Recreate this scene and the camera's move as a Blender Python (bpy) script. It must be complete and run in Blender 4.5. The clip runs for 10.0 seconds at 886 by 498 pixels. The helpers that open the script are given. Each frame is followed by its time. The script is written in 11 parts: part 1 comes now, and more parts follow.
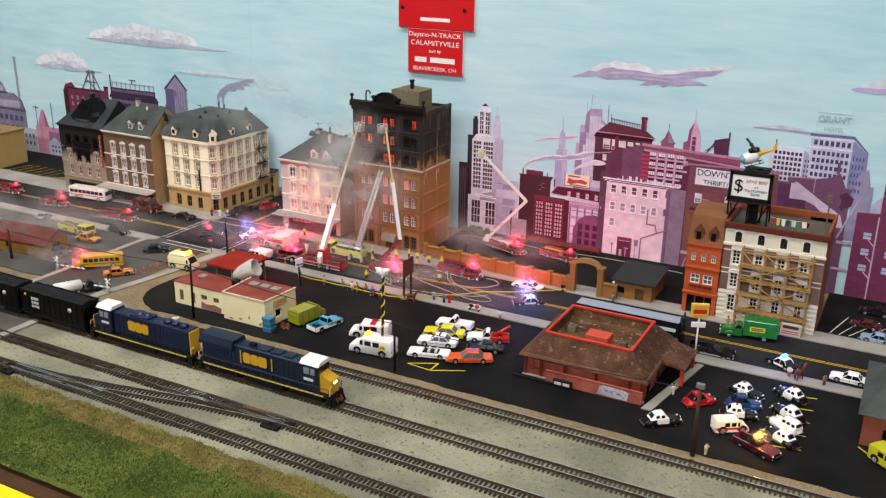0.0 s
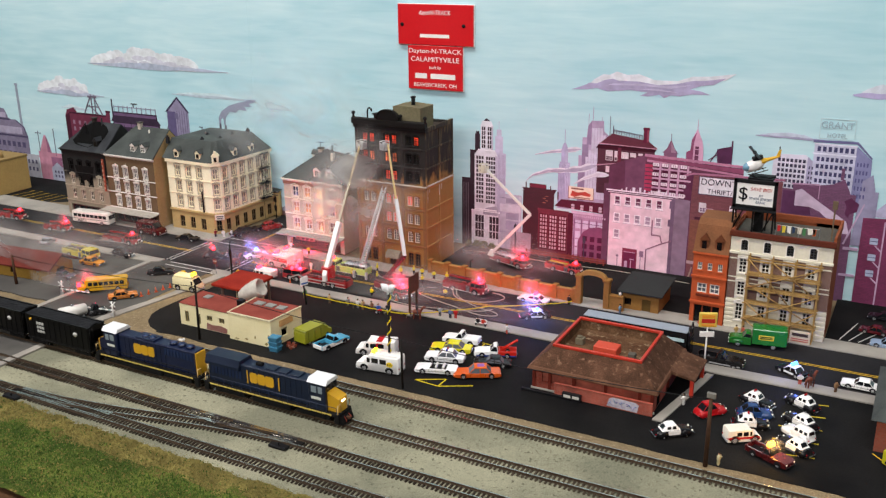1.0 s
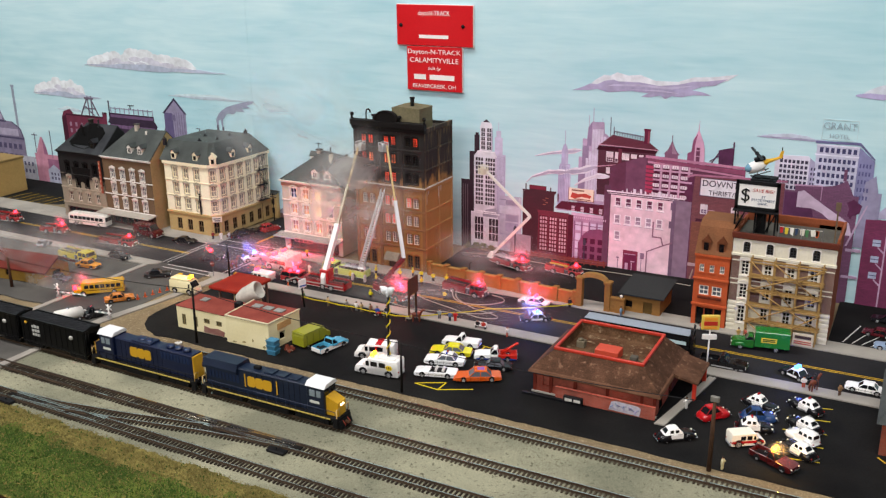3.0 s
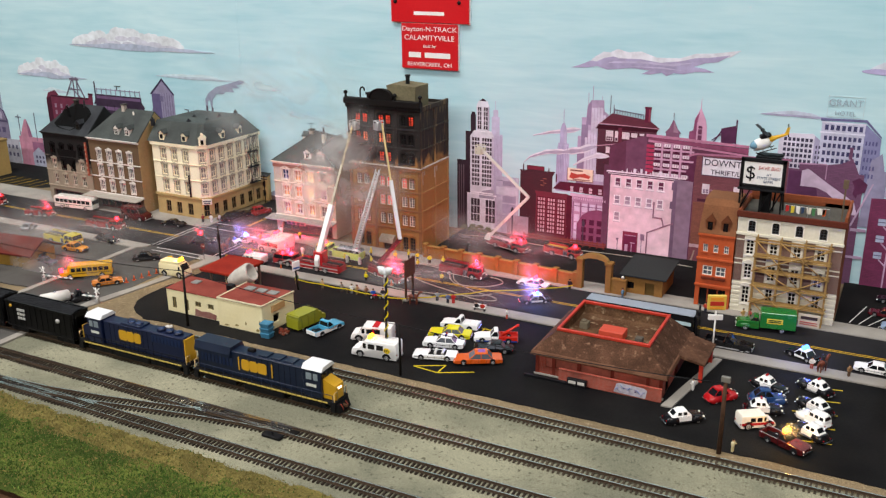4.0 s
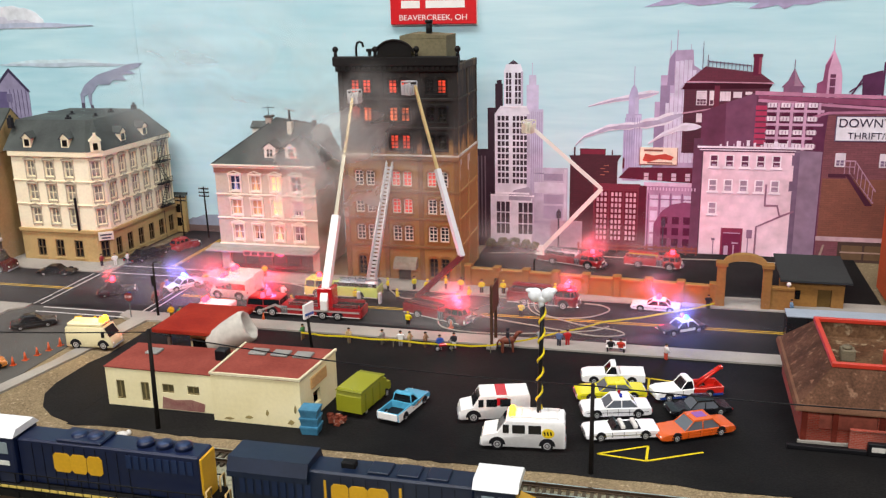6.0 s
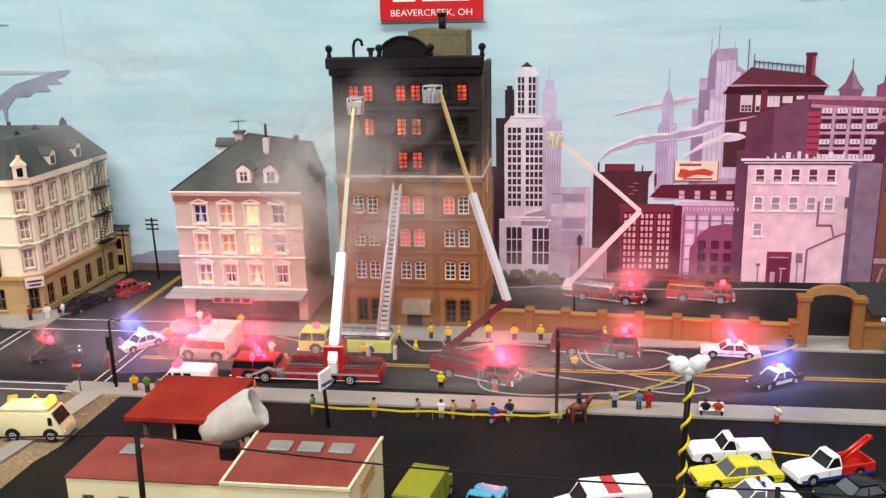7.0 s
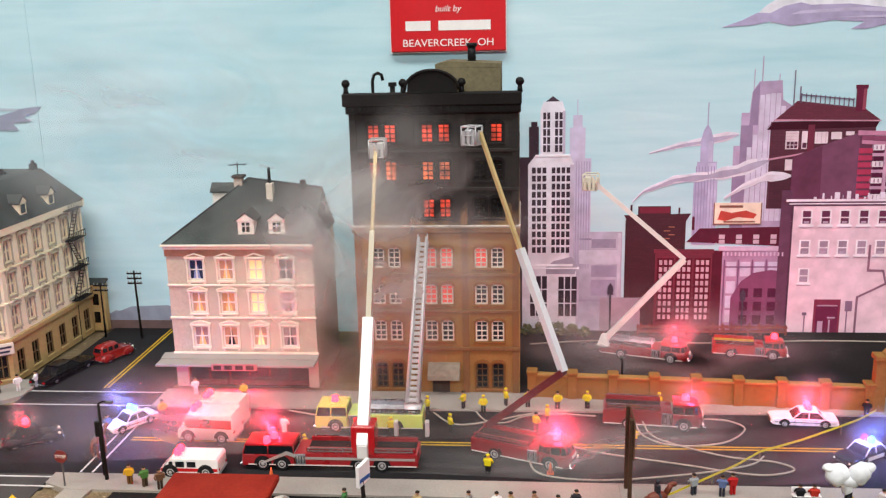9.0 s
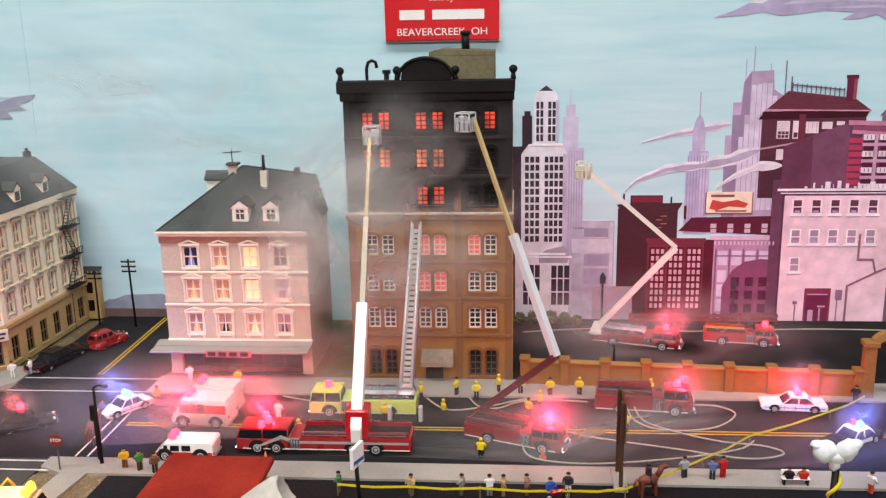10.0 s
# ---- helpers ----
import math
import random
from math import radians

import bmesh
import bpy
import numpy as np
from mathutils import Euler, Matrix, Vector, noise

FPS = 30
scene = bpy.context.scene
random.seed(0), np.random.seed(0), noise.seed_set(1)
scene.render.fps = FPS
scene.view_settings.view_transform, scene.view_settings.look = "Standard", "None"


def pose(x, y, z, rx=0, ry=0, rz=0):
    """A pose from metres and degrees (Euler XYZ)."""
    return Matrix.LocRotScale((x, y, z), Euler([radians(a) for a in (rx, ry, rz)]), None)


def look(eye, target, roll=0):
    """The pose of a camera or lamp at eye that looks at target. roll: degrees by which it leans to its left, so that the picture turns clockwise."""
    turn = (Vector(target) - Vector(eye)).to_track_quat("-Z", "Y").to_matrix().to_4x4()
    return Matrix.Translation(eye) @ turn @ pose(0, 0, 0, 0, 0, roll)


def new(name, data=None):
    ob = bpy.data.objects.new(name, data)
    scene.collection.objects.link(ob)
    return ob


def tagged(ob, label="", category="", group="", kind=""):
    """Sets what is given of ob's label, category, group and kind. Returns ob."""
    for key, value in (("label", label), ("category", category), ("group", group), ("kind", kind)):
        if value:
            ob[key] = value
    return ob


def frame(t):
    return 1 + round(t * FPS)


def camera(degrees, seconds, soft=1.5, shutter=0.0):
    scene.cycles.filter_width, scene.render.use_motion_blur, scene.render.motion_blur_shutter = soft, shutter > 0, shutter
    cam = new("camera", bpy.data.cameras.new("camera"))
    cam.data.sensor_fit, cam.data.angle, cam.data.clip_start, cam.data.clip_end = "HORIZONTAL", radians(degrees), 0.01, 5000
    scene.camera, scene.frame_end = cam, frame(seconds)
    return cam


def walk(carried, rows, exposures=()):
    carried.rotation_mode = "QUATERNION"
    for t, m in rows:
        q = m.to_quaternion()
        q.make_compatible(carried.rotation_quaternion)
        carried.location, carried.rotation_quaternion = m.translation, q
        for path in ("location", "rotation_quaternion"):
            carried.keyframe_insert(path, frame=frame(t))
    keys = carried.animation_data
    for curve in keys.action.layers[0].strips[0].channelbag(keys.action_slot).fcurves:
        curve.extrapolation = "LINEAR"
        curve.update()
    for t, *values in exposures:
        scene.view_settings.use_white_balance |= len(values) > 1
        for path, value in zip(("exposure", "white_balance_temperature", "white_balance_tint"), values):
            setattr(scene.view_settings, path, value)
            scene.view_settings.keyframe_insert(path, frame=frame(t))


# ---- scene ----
cam = camera(51.6, 10.0, soft=1.3)
# seconds, eye, a point it looks at, lean
PATH = [
    (0, (0.484, -0.974, 0.358), (-0.394, 0.693, -0.312), 0.8),
    (0.5, (0.483, -0.973, 0.358), (-0.402, 0.698, -0.295), -0.3),
    (1, (0.482, -0.973, 0.355), (-0.409, 0.702, -0.279), -0.6),
    (1.5, (0.481, -0.971, 0.355), (-0.409, 0.706, -0.275), -0.6),
    (2, (0.479, -0.968, 0.353), (-0.412, 0.71, -0.273), -0.6),
    (3.5, (0.474, -0.966, 0.351), (-0.407, 0.714, -0.284), -0.6),
    (4, (0.46, -0.955, 0.337), (-0.401, 0.729, -0.314), -0.5),
    (4.5, (0.417, -0.918, 0.308), (-0.426, 0.777, -0.336), -0.4),
    (5, (0.347, -0.866, 0.265), (-0.406, 0.882, -0.349), -1.0),
    (5.5, (0.239, -0.817, 0.241), (-0.328, 0.999, -0.375), -1.4),
    (6, (0.154, -0.76, 0.218), (-0.318, 1.103, -0.333), -1.3),
    (6.2, (0.13, -0.738, 0.215), (-0.318, 1.136, -0.318), -1.3),
    (7.5, (0.028, -0.626, 0.198), (-0.165, 1.297, -0.319), -1.3),
    (8, (0.017, -0.61, 0.202), (-0.169, 1.325, -0.27), -1.3),
    (8.5, (0.01, -0.6, 0.204), (-0.17, 1.337, -0.258), -1.4),
    (9, (0.005, -0.599, 0.204), (-0.167, 1.337, -0.27), -1.3),
    (9.5, (0.007, -0.603, 0.202), (-0.158, 1.335, -0.266), -1.2),
    (10, (0.005, -0.603, 0.2), (-0.152, 1.332, -0.283), -1.1),
]
walk(cam, [(t, look(eye, target, roll)) for t, eye, target, roll in PATH],
     exposures=[(0, 0.05), (4.0, 0.05), (4.6, 0.2), (6.0, 0.2), (7.5, 0.18), (8.5, 0.15), (10, 0.13)])

# ---- light: a closed hobby room with tube lights in its ceiling ----
world = bpy.data.worlds.new("room_air")
scene.world = world
world.use_nodes = True
world.node_tree.nodes["Background"].inputs[0].default_value = (0.9, 0.95, 1.0, 1)
world.node_tree.nodes["Background"].inputs[1].default_value = 0.008


def ceiling_tube(x, y, watts, sx, sy, ahead=0.12):
    lamp = bpy.data.lights.new("tube_light", "AREA")
    lamp.shape, lamp.size, lamp.size_y, lamp.energy, lamp.color = "RECTANGLE", sx, sy, watts, (1.0, 0.965, 0.95)
    ob = new("tube_light", lamp)
    ob.matrix_world = look((x, y, 1.52), (x, y + ahead, 0.0))
    return ob


ceiling_tube(-0.75, -0.72, 22.5, 1.2, 0.30)
ceiling_tube(0.75, -0.72, 16, 1.2, 0.30)
ceiling_tube(0.1, -2.6, 50, 2.4, 0.30, 2.1)


def point_lamp(x, y, z, color, watts):
    """The light that a lit emergency beacon throws on its surroundings, or an added fill."""
    lamp = bpy.data.lights.new("beacon_light", "POINT")
    lamp.energy, lamp.color, lamp.shadow_soft_size = watts, color, 0.003
    ob = new("beacon_light", lamp)
    ob.location = (x / 1000, y / 1000, z / 1000)
    return ob


# ---- building helpers: all geometry is written in millimetres ----
MM = 0.001


class Geo:
    """Collects vertices and faces of one mesh, in millimetres."""

    def __init__(self):
        self.v, self.f, self.m, self.mi, self.smooth = [], [], [], 0, []
        self.sm, self.auto = False, False

    def face(self, pts):
        n = len(self.v)
        self.v += [tuple(p) for p in pts]
        self.add(tuple(range(n, n + len(pts))))

    def add(self, idx):
        self.f.append(idx)
        self.m.append(self.mi)
        self.smooth.append(self.sm)

    def box(self, x0, x1, y0, y1, z0, z1, b=0.0):
        n = len(self.v)
        if b <= 0:
            self.v += [(x, y, z) for z in (z0, z1) for y in (y0, y1) for x in (x0, x1)]
            for q in ((0, 2, 3, 1), (4, 5, 7, 6), (0, 1, 5, 4), (2, 6, 7, 3), (0, 4, 6, 2), (1, 3, 7, 5)):
                self.add(tuple(n + i for i in q))
            return self
        rings = []
        for z, ins in ((z0, b), (z0 + b, 0), (z1 - b, 0), (z1, b)):
            a0, a1, c0, c1 = x0 + ins, x1 - ins, y0 + ins, y1 - ins
            e = b if ins == 0 else 0.0
            if e:
                rings.append([(a0 + e, c0, z), (a1 - e, c0, z), (a1, c0 + e, z), (a1, c1 - e, z),
                              (a1 - e, c1, z), (a0 + e, c1, z), (a0, c1 - e, z), (a0, c0 + e, z)])
            else:
                rings.append([(a0, c0, z), (a1, c0, z), (a1, c0, z), (a1, c1, z), (a1, c1, z), (a0, c1, z), (a0, c1, z), (a0, c0, z)])
        self.loft(rings, True, True)
        return self

    def loft(self, rings, cap0=True, cap1=True, closed=True):
        n, k = len(self.v), len(rings[0])
        for r in rings:
            self.v += [tuple(p) for p in r]
        for a in range(len(rings) - 1):
            for i in range(k if closed else k - 1):
                j = (i + 1) % k
                self.add((n + a * k + i, n + a * k + j, n + (a + 1) * k + j, n + (a + 1) * k + i))
        if cap0:
            self.add(tuple(n + i for i in reversed(range(k))))
        if cap1:
            self.add(tuple(n + (len(rings) - 1) * k + i for i in range(k)))
        return self

    def cyl(self, p, q, r0, r1=None, k=10):
        p, q = Vector(p), Vector(q)
        r1 = r0 if r1 is None else r1
        d = (q - p).normalized()
        a = d.orthogonal().normalized()
        c = d.cross(a)
        ring = lambda o, r: [o + r * (math.cos(2 * math.pi * i / k) * a + math.sin(2 * math.pi * i / k) * c) for i in range(k)]
        keep, self.sm = self.sm, k > 6
        self.loft([ring(p, r0), ring(q, r1)])
        self.sm = keep
        return self

    def tube(self, pts, r, k=6):
        pts = [Vector(p) for p in pts]
        rings = []
        for i, p in enumerate(pts):
            d = (pts[min(i + 1, len(pts) - 1)] - pts[max(i - 1, 0)]).normalized()
            a = d.cross(Vector((0, 0, 1)))
            a = a.normalized() if a.length > 1e-4 else Vector((1, 0, 0))
            c = a.cross(d)
            rings.append([p + r * (math.cos(2 * math.pi * j / k) * a + math.sin(2 * math.pi * j / k) * c) for j in range(k)])
        keep, self.sm = self.sm, True
        self.loft(rings)
        self.sm = keep
        return self

    def ball(self, c, r, sx=1.0, sy=1.0, sz=1.0, nu=10, nv=6):
        keep, self.sm = self.sm, True
        rings = []
        for i in range(nv + 1):
            t = math.pi * (0.02 + 0.96 * i / nv)
            rings.append([(c[0] + r * sx * math.sin(t) * math.cos(2 * math.pi * j / nu), c[1] + r * sy * math.sin(t) * math.sin(2 * math.pi * j / nu),
                           c[2] - r * sz * math.cos(t)) for j in range(nu)])
        self.loft(rings)
        self.sm = keep
        return self

    def prism(self, poly, a, b, axis="y"):
        """A polygon extruded from a to b along an axis; poly holds the two other coordinates in order."""
        put = {"x": lambda u, w, s: (s, u, w), "y": lambda u, w, s: (u, s, w), "z": lambda u, w, s: (u, w, s)}[axis]
        self.loft([[put(u, w, a) for u, w in poly], [put(u, w, b) for u, w in poly]])
        return self

    def quad(self, a, b, c, d):
        self.face((a, b, c, d))
        return self

    def data(self, name, mats):
        me = bpy.data.meshes.new(name)
        me.from_pydata([(x * MM, y * MM, z * MM) for x, y, z in self.v], [], self.f)
        for m in mats if isinstance(mats, (list, tuple)) else [mats]:
            me.materials.append(m)
        me.polygons.foreach_set("material_index", self.m)
        me.polygons.foreach_set("use_smooth", self.smooth)
        bm = bmesh.new()
        bm.from_mesh(me)
        bmesh.ops.remove_doubles(bm, verts=bm.verts, dist=1e-7)
        bmesh.ops.recalc_face_normals(bm, faces=bm.faces)
        bm.to_mesh(me)
        bm.free()
        if self.auto:
            me.polygons.foreach_set("use_smooth", [True] * len(me.polygons))
            me.set_sharp_from_angle(angle=radians(38))
        return me


def thing(name, label, category, x=0.0, y=0.0, z=0.0, rz=0.0, group="", kind=""):
    """An empty at the base of a thing; x, y, z in millimetres."""
    ob = new(name)
    ob.empty_display_size = 0.005
    ob.matrix_basis = pose(x * MM, y * MM, z * MM, 0, 0, rz)
    return tagged(ob, label, category, group, kind)


def part(name, geo, mats, parent, label="", at=(0, 0, 0), rz=0.0):
    me = geo.data(name, mats) if isinstance(geo, Geo) else geo
    ob = new(name, me)
    ob.parent = parent
    ob.matrix_basis = pose(at[0] * MM, at[1] * MM, at[2] * MM, 0, 0, rz)
    return tagged(ob, label)


def solid(name, geo, mats, label, category, x=0.0, y=0.0, z=0.0, rz=0.0, group="", kind=""):
    """A thing of one mesh."""
    ob = new(name, geo.data(name, mats) if isinstance(geo, Geo) else geo)
    ob.matrix_basis = pose(x * MM, y * MM, z * MM, 0, 0, rz)
    return tagged(ob, label, category, group, kind)


def words(name, text, size, mat, parent, at, rx=90, rz=0.0, align="CENTER", stretch=1.0, depth=0.12, shear=0.0):
    """Lettering of the built-in font, as a mesh; size in millimetres."""
    cu = bpy.data.curves.new(name, "FONT")
    cu.body, cu.size, cu.align_x, cu.align_y, cu.extrude, cu.shear = text, size * MM, align, "CENTER", depth * MM, shear
    ob = bpy.data.objects.new(name, cu)
    me = bpy.data.meshes.new_from_object(ob)
    bpy.data.objects.remove(ob)
    me.materials.clear()
    me.materials.append(mat)
    ob = new(name, me)
    ob.parent = parent
    ob.matrix_basis = pose(at[0] * MM, at[1] * MM, at[2] * MM, rx, 0, rz) @ Matrix.Diagonal((stretch, 1, 1, 1))
    return ob


# ---- materials ----
def lin(h):
    c = [int(h[i:i + 2], 16) / 255 for i in (0, 2, 4)]
    return tuple(v / 12.92 if v <= 0.04045 else ((v + 0.055) / 1.055) ** 2.4 for v in c) + (1,)


MATS = {}


def M(h, rough=0.55, metal=0.0, var=0.10, grain=900.0, stain=90.0, bump=0.0, coat=0.0, name=""):
    """A surface of the sRGB colour h, with grain and stains at two scales."""
    key = (h, rough, metal, var, grain, stain, bump, coat, name)
    if key in MATS:
        return MATS[key]
    mat = bpy.data.materials.new(name or "paint_" + h)
    mat.use_nodes = True
    nt = mat.node_tree
    N, L = nt.nodes, nt.links
    b = N["Principled BSDF"]
    tc = N.new("ShaderNodeTexCoord")
    oi = N.new("ShaderNodeObjectInfo")
    sh = N.new("ShaderNodeVectorMath")
    sh.operation = "ADD"
    L.new(tc.outputs["Object"], sh.inputs[0])
    L.new(oi.outputs["Random"], sh.inputs[1])
    n1, n2 = N.new("ShaderNodeTexNoise"), N.new("ShaderNodeTexNoise")
    for n, s, d in ((n1, grain, 3.0), (n2, stain, 4.0)):
        n.inputs["Scale"].default_value, n.inputs["Detail"].default_value = s, d
        L.new(sh.outputs[0], n.inputs["Vector"])
    mixn = N.new("ShaderNodeMath")
    mixn.operation = "ADD"
    L.new(n1.outputs["Fac"], mixn.inputs[0])
    L.new(n2.outputs["Fac"], mixn.inputs[1])
    mr = N.new("ShaderNodeMapRange")
    mr.inputs["From Min"].default_value, mr.inputs["From Max"].default_value = 0.6, 1.4
    mr.inputs["To Min"].default_value, mr.inputs["To Max"].default_value = 1 - var * 1.6, 1 + var
    L.new(mixn.outputs[0], mr.inputs["Value"])
    vm = N.new("ShaderNodeVectorMath")
    vm.operation = "SCALE"
    vm.inputs[0].default_value = lin(h)[:3]
    L.new(mr.outputs[0], vm.inputs["Scale"])
    L.new(vm.outputs[0], b.inputs["Base Color"])
    b.inputs["Metallic"].default_value = metal
    if rough >= 0.7 or (not metal and max(lin(h)[:3]) < 0.02):
        b.inputs["Specular IOR Level"].default_value = 0.2
    rr = N.new("ShaderNodeMapRange")
    rr.inputs["To Min"].default_value, rr.inputs["To Max"].default_value = max(0.02, rough - 0.12), min(1, rough + 0.12)
    L.new(n2.outputs["Fac"], rr.inputs["Value"])
    L.new(rr.outputs[0], b.inputs["Roughness"])
    b.inputs["Coat Weight"].default_value = coat
    if bump:
        bp = N.new("ShaderNodeBump")
        bp.inputs["Strength"].default_value, bp.inputs["Distance"].default_value = min(1, bump), 0.0006 * bump
        L.new(n1.outputs["Fac"], bp.inputs["Height"])
        L.new(bp.outputs[0], b.inputs["Normal"])
    MATS[key] = mat
    return mat


def two_tone(name, a, b_, scale, lo, hi, rough=0.9, grain=1500.0, bump=0.6, third=None, dist=0.0006, speck=0.10):
    """Two colours mixed by soft patches, with a fine speckle over them."""
    mat = bpy.data.materials.new(name)
    mat.use_nodes = True
    N, L = mat.node_tree.nodes, mat.node_tree.links
    b = N["Principled BSDF"]
    tc = N.new("ShaderNodeTexCoord")
    n1, n2, n3 = (N.new("ShaderNodeTexNoise") for _ in range(3))
    for n, s, d in ((n1, scale, 6.0), (n2, grain, 3.0), (n3, grain * 0.27, 2.0)):
        n.inputs["Scale"].default_value, n.inputs["Detail"].default_value = s, d
        L.new(tc.outputs["Object"], n.inputs["Vector"])
    r1 = N.new("ShaderNodeMapRange")
    r1.inputs["From Min"].default_value, r1.inputs["From Max"].default_value = lo, hi
    L.new(n1.outputs["Fac"], r1.inputs["Value"])
    mx = N.new("ShaderNodeMix")
    mx.data_type = "RGBA"
    mx.inputs["A"].default_value, mx.inputs["B"].default_value = lin(a), lin(b_)
    L.new(r1.outputs[0], mx.inputs["Factor"])
    out = mx.outputs["Result"]
    if third:
        r3 = N.new("ShaderNodeMapRange")
        r3.inputs["From Min"].default_value, r3.inputs["From Max"].default_value = 0.6, 0.72
        L.new(n3.outputs["Fac"], r3.inputs["Value"])
        m3 = N.new("ShaderNodeMix")
        m3.data_type = "RGBA"
        m3.inputs["B"].default_value = lin(third)
        L.new(r3.outputs[0], m3.inputs["Factor"])
        L.new(out, m3.inputs["A"])
        out = m3.outputs["Result"]
    r2 = N.new("ShaderNodeMapRange")
    r2.inputs["From Min"].default_value, r2.inputs["From Max"].default_value = 0.3, 0.7
    r2.inputs["To Min"].default_value, r2.inputs["To Max"].default_value = 1 - speck, 1 + speck * 0.9
    L.new(n2.outputs["Fac"], r2.inputs["Value"])
    vm = N.new("ShaderNodeVectorMath")
    vm.operation = "SCALE"
    L.new(out, vm.inputs[0])
    L.new(r2.outputs[0], vm.inputs["Scale"])
    L.new(vm.outputs[0], b.inputs["Base Color"])
    b.inputs["Roughness"].default_value = rough
    b.inputs["Specular IOR Level"].default_value = 0.12
    bp = N.new("ShaderNodeBump")
    bp.inputs["Strength"].default_value, bp.inputs["Distance"].default_value = bump, dist
    L.new(n2.outputs["Fac"], bp.inputs["Height"])
    L.new(bp.outputs[0], b.inputs["Normal"])
    return mat


def bricked(name, a, b_, mortar, course=0.9, wide=2.2, var=0.5, rough=0.85, soot=0.0):
    """Moulded brickwork; course and wide in millimetres."""
    mat = bpy.data.materials.new(name)
    mat.use_nodes = True
    N, L = mat.node_tree.nodes, mat.node_tree.links
    b = N["Principled BSDF"]
    tc = N.new("ShaderNodeTexCoord")
    sp = N.new("ShaderNodeSeparateXYZ")
    L.new(tc.outputs["Object"], sp.inputs[0])
    ad = N.new("ShaderNodeMath")
    L.new(sp.outputs["X"], ad.inputs[0])
    L.new(sp.outputs["Y"], ad.inputs[1])
    cb = N.new("ShaderNodeCombineXYZ")
    L.new(ad.outputs[0], cb.inputs["X"])
    L.new(sp.outputs["Z"], cb.inputs["Y"])
    br = N.new("ShaderNodeTexBrick")
    br.inputs["Color1"].default_value, br.inputs["Color2"].default_value, br.inputs["Mortar"].default_value = lin(a), lin(b_), lin(mortar)
    br.inputs["Scale"].default_value, br.inputs["Brick Width"].default_value, br.inputs["Row Height"].default_value = 1000.0, wide, course
    br.inputs["Mortar Size"].default_value, br.inputs["Bias"].default_value = 0.12, 0.0
    L.new(cb.outputs[0], br.inputs["Vector"])
    n2 = N.new("ShaderNodeTexNoise")
    n2.inputs["Scale"].default_value, n2.inputs["Detail"].default_value = 45.0, 5.0
    L.new(tc.outputs["Object"], n2.inputs["Vector"])
    r2 = N.new("ShaderNodeMapRange")
    r2.inputs["From Min"].default_value, r2.inputs["From Max"].default_value = 0.3, 0.7
    r2.inputs["To Min"].default_value, r2.inputs["To Max"].default_value = 1 - var, 1 + var * 0.45
    L.new(n2.outputs["Fac"], r2.inputs["Value"])
    vm = N.new("ShaderNodeVectorMath")
    vm.operation = "SCALE"
    L.new(br.outputs["Color"], vm.inputs[0])
    L.new(r2.outputs[0], vm.inputs["Scale"])
    L.new(vm.outputs[0], b.inputs["Base Color"])
    b.inputs["Roughness"].default_value = rough
    bp = N.new("ShaderNodeBump")
    bp.inputs["Strength"].default_value, bp.inputs["Distance"].default_value = 0.5, 0.0002
    L.new(br.outputs["Fac"], bp.inputs["Height"])
    bp.invert = True
    L.new(bp.outputs[0], b.inputs["Normal"])
    return mat


def glowing(name, h, strength):
    mat = bpy.data.materials.new(name)
    mat.use_nodes = True
    b = mat.node_tree.nodes["Principled BSDF"]
    b.inputs["Base Color"].default_value = lin(h)
    b.inputs["Emission Color"].default_value = lin(h)
    b.inputs["Emission Strength"].default_value = strength
    return mat


def glassy(name, h="101418", rough=0.06):
    mat = bpy.data.materials.new(name)
    mat.use_nodes = True
    b = mat.node_tree.nodes["Principled BSDF"]
    b.inputs["Base Color"].default_value = lin(h)
    b.inputs["Roughness"].default_value = rough
    b.inputs["IOR"].default_value = 1.5
    return mat


CAR_GLASS = glassy("dark_car_window", "14181c")
WINDOW_GLASS = glassy("dark_window_pane", "20242a", 0.12)
SEE_GLASS = glassy("grey_window_pane", "5a5f66", 0.15)
RUBBER = M("17171a", 0.8, 0, 0.15, name="tyre_rubber")
CHROME = M("b8bcc2", 0.25, 1.0, 0.05, name="bright_metal")
BLACKP = M("131316", 0.5, 0, 0.2, name="black_plastic")
WHITEP = M("eceae6", 0.35, 0, 0.04, name="white_paint")
RED_GLOW = glowing("lit_red_beacon", "ff0a13", 60.0)
BLUE_GLOW = glowing("lit_blue_beacon", "1c48ff", 30.0)
AMBER_GLOW = glowing("lit_amber_beacon", "ff8c10", 20.0)
RED_LENS = M("a01018", 0.2, 0, 0.05, name="red_lens")
BLUE_LENS = M("1828a0", 0.2, 0, 0.05, name="blue_lens")
AMBER_LENS = M("e08010", 0.2, 0, 0.05, name="amber_lens")
HEAD_LENS = M("f2f0e0", 0.15, 0, 0.03, name="headlight_lens")


# ---- the room round the layout ----
plaster = M("4c4c47", 0.9, 0, 0.05, 60, 4, name="room_plaster")
for nm, b in (("wall_north", (-2600, 2600, 700, 780, -1000, 1600)), ("wall_south", (-2600, 2600, -3280, -3200, -1000, 1600)),
              ("wall_west", (-2680, -2600, -3280, 780, -1000, 1600)), ("wall_east", (2600, 2680, -3280, 780, -1000, 1600))):
    solid(nm, Geo().box(*b), plaster, "plain grey plastered wall of the hobby room", "wall", kind="structure")
solid("room_floor", Geo().box(-2680, 2680, -3280, 780, -1060, -1000), M("6b665e", 0.8, 0, 0.1, 40, 3, name="room_carpet"),
      "grey-brown carpeted floor of the hobby room", "floor", kind="structure")
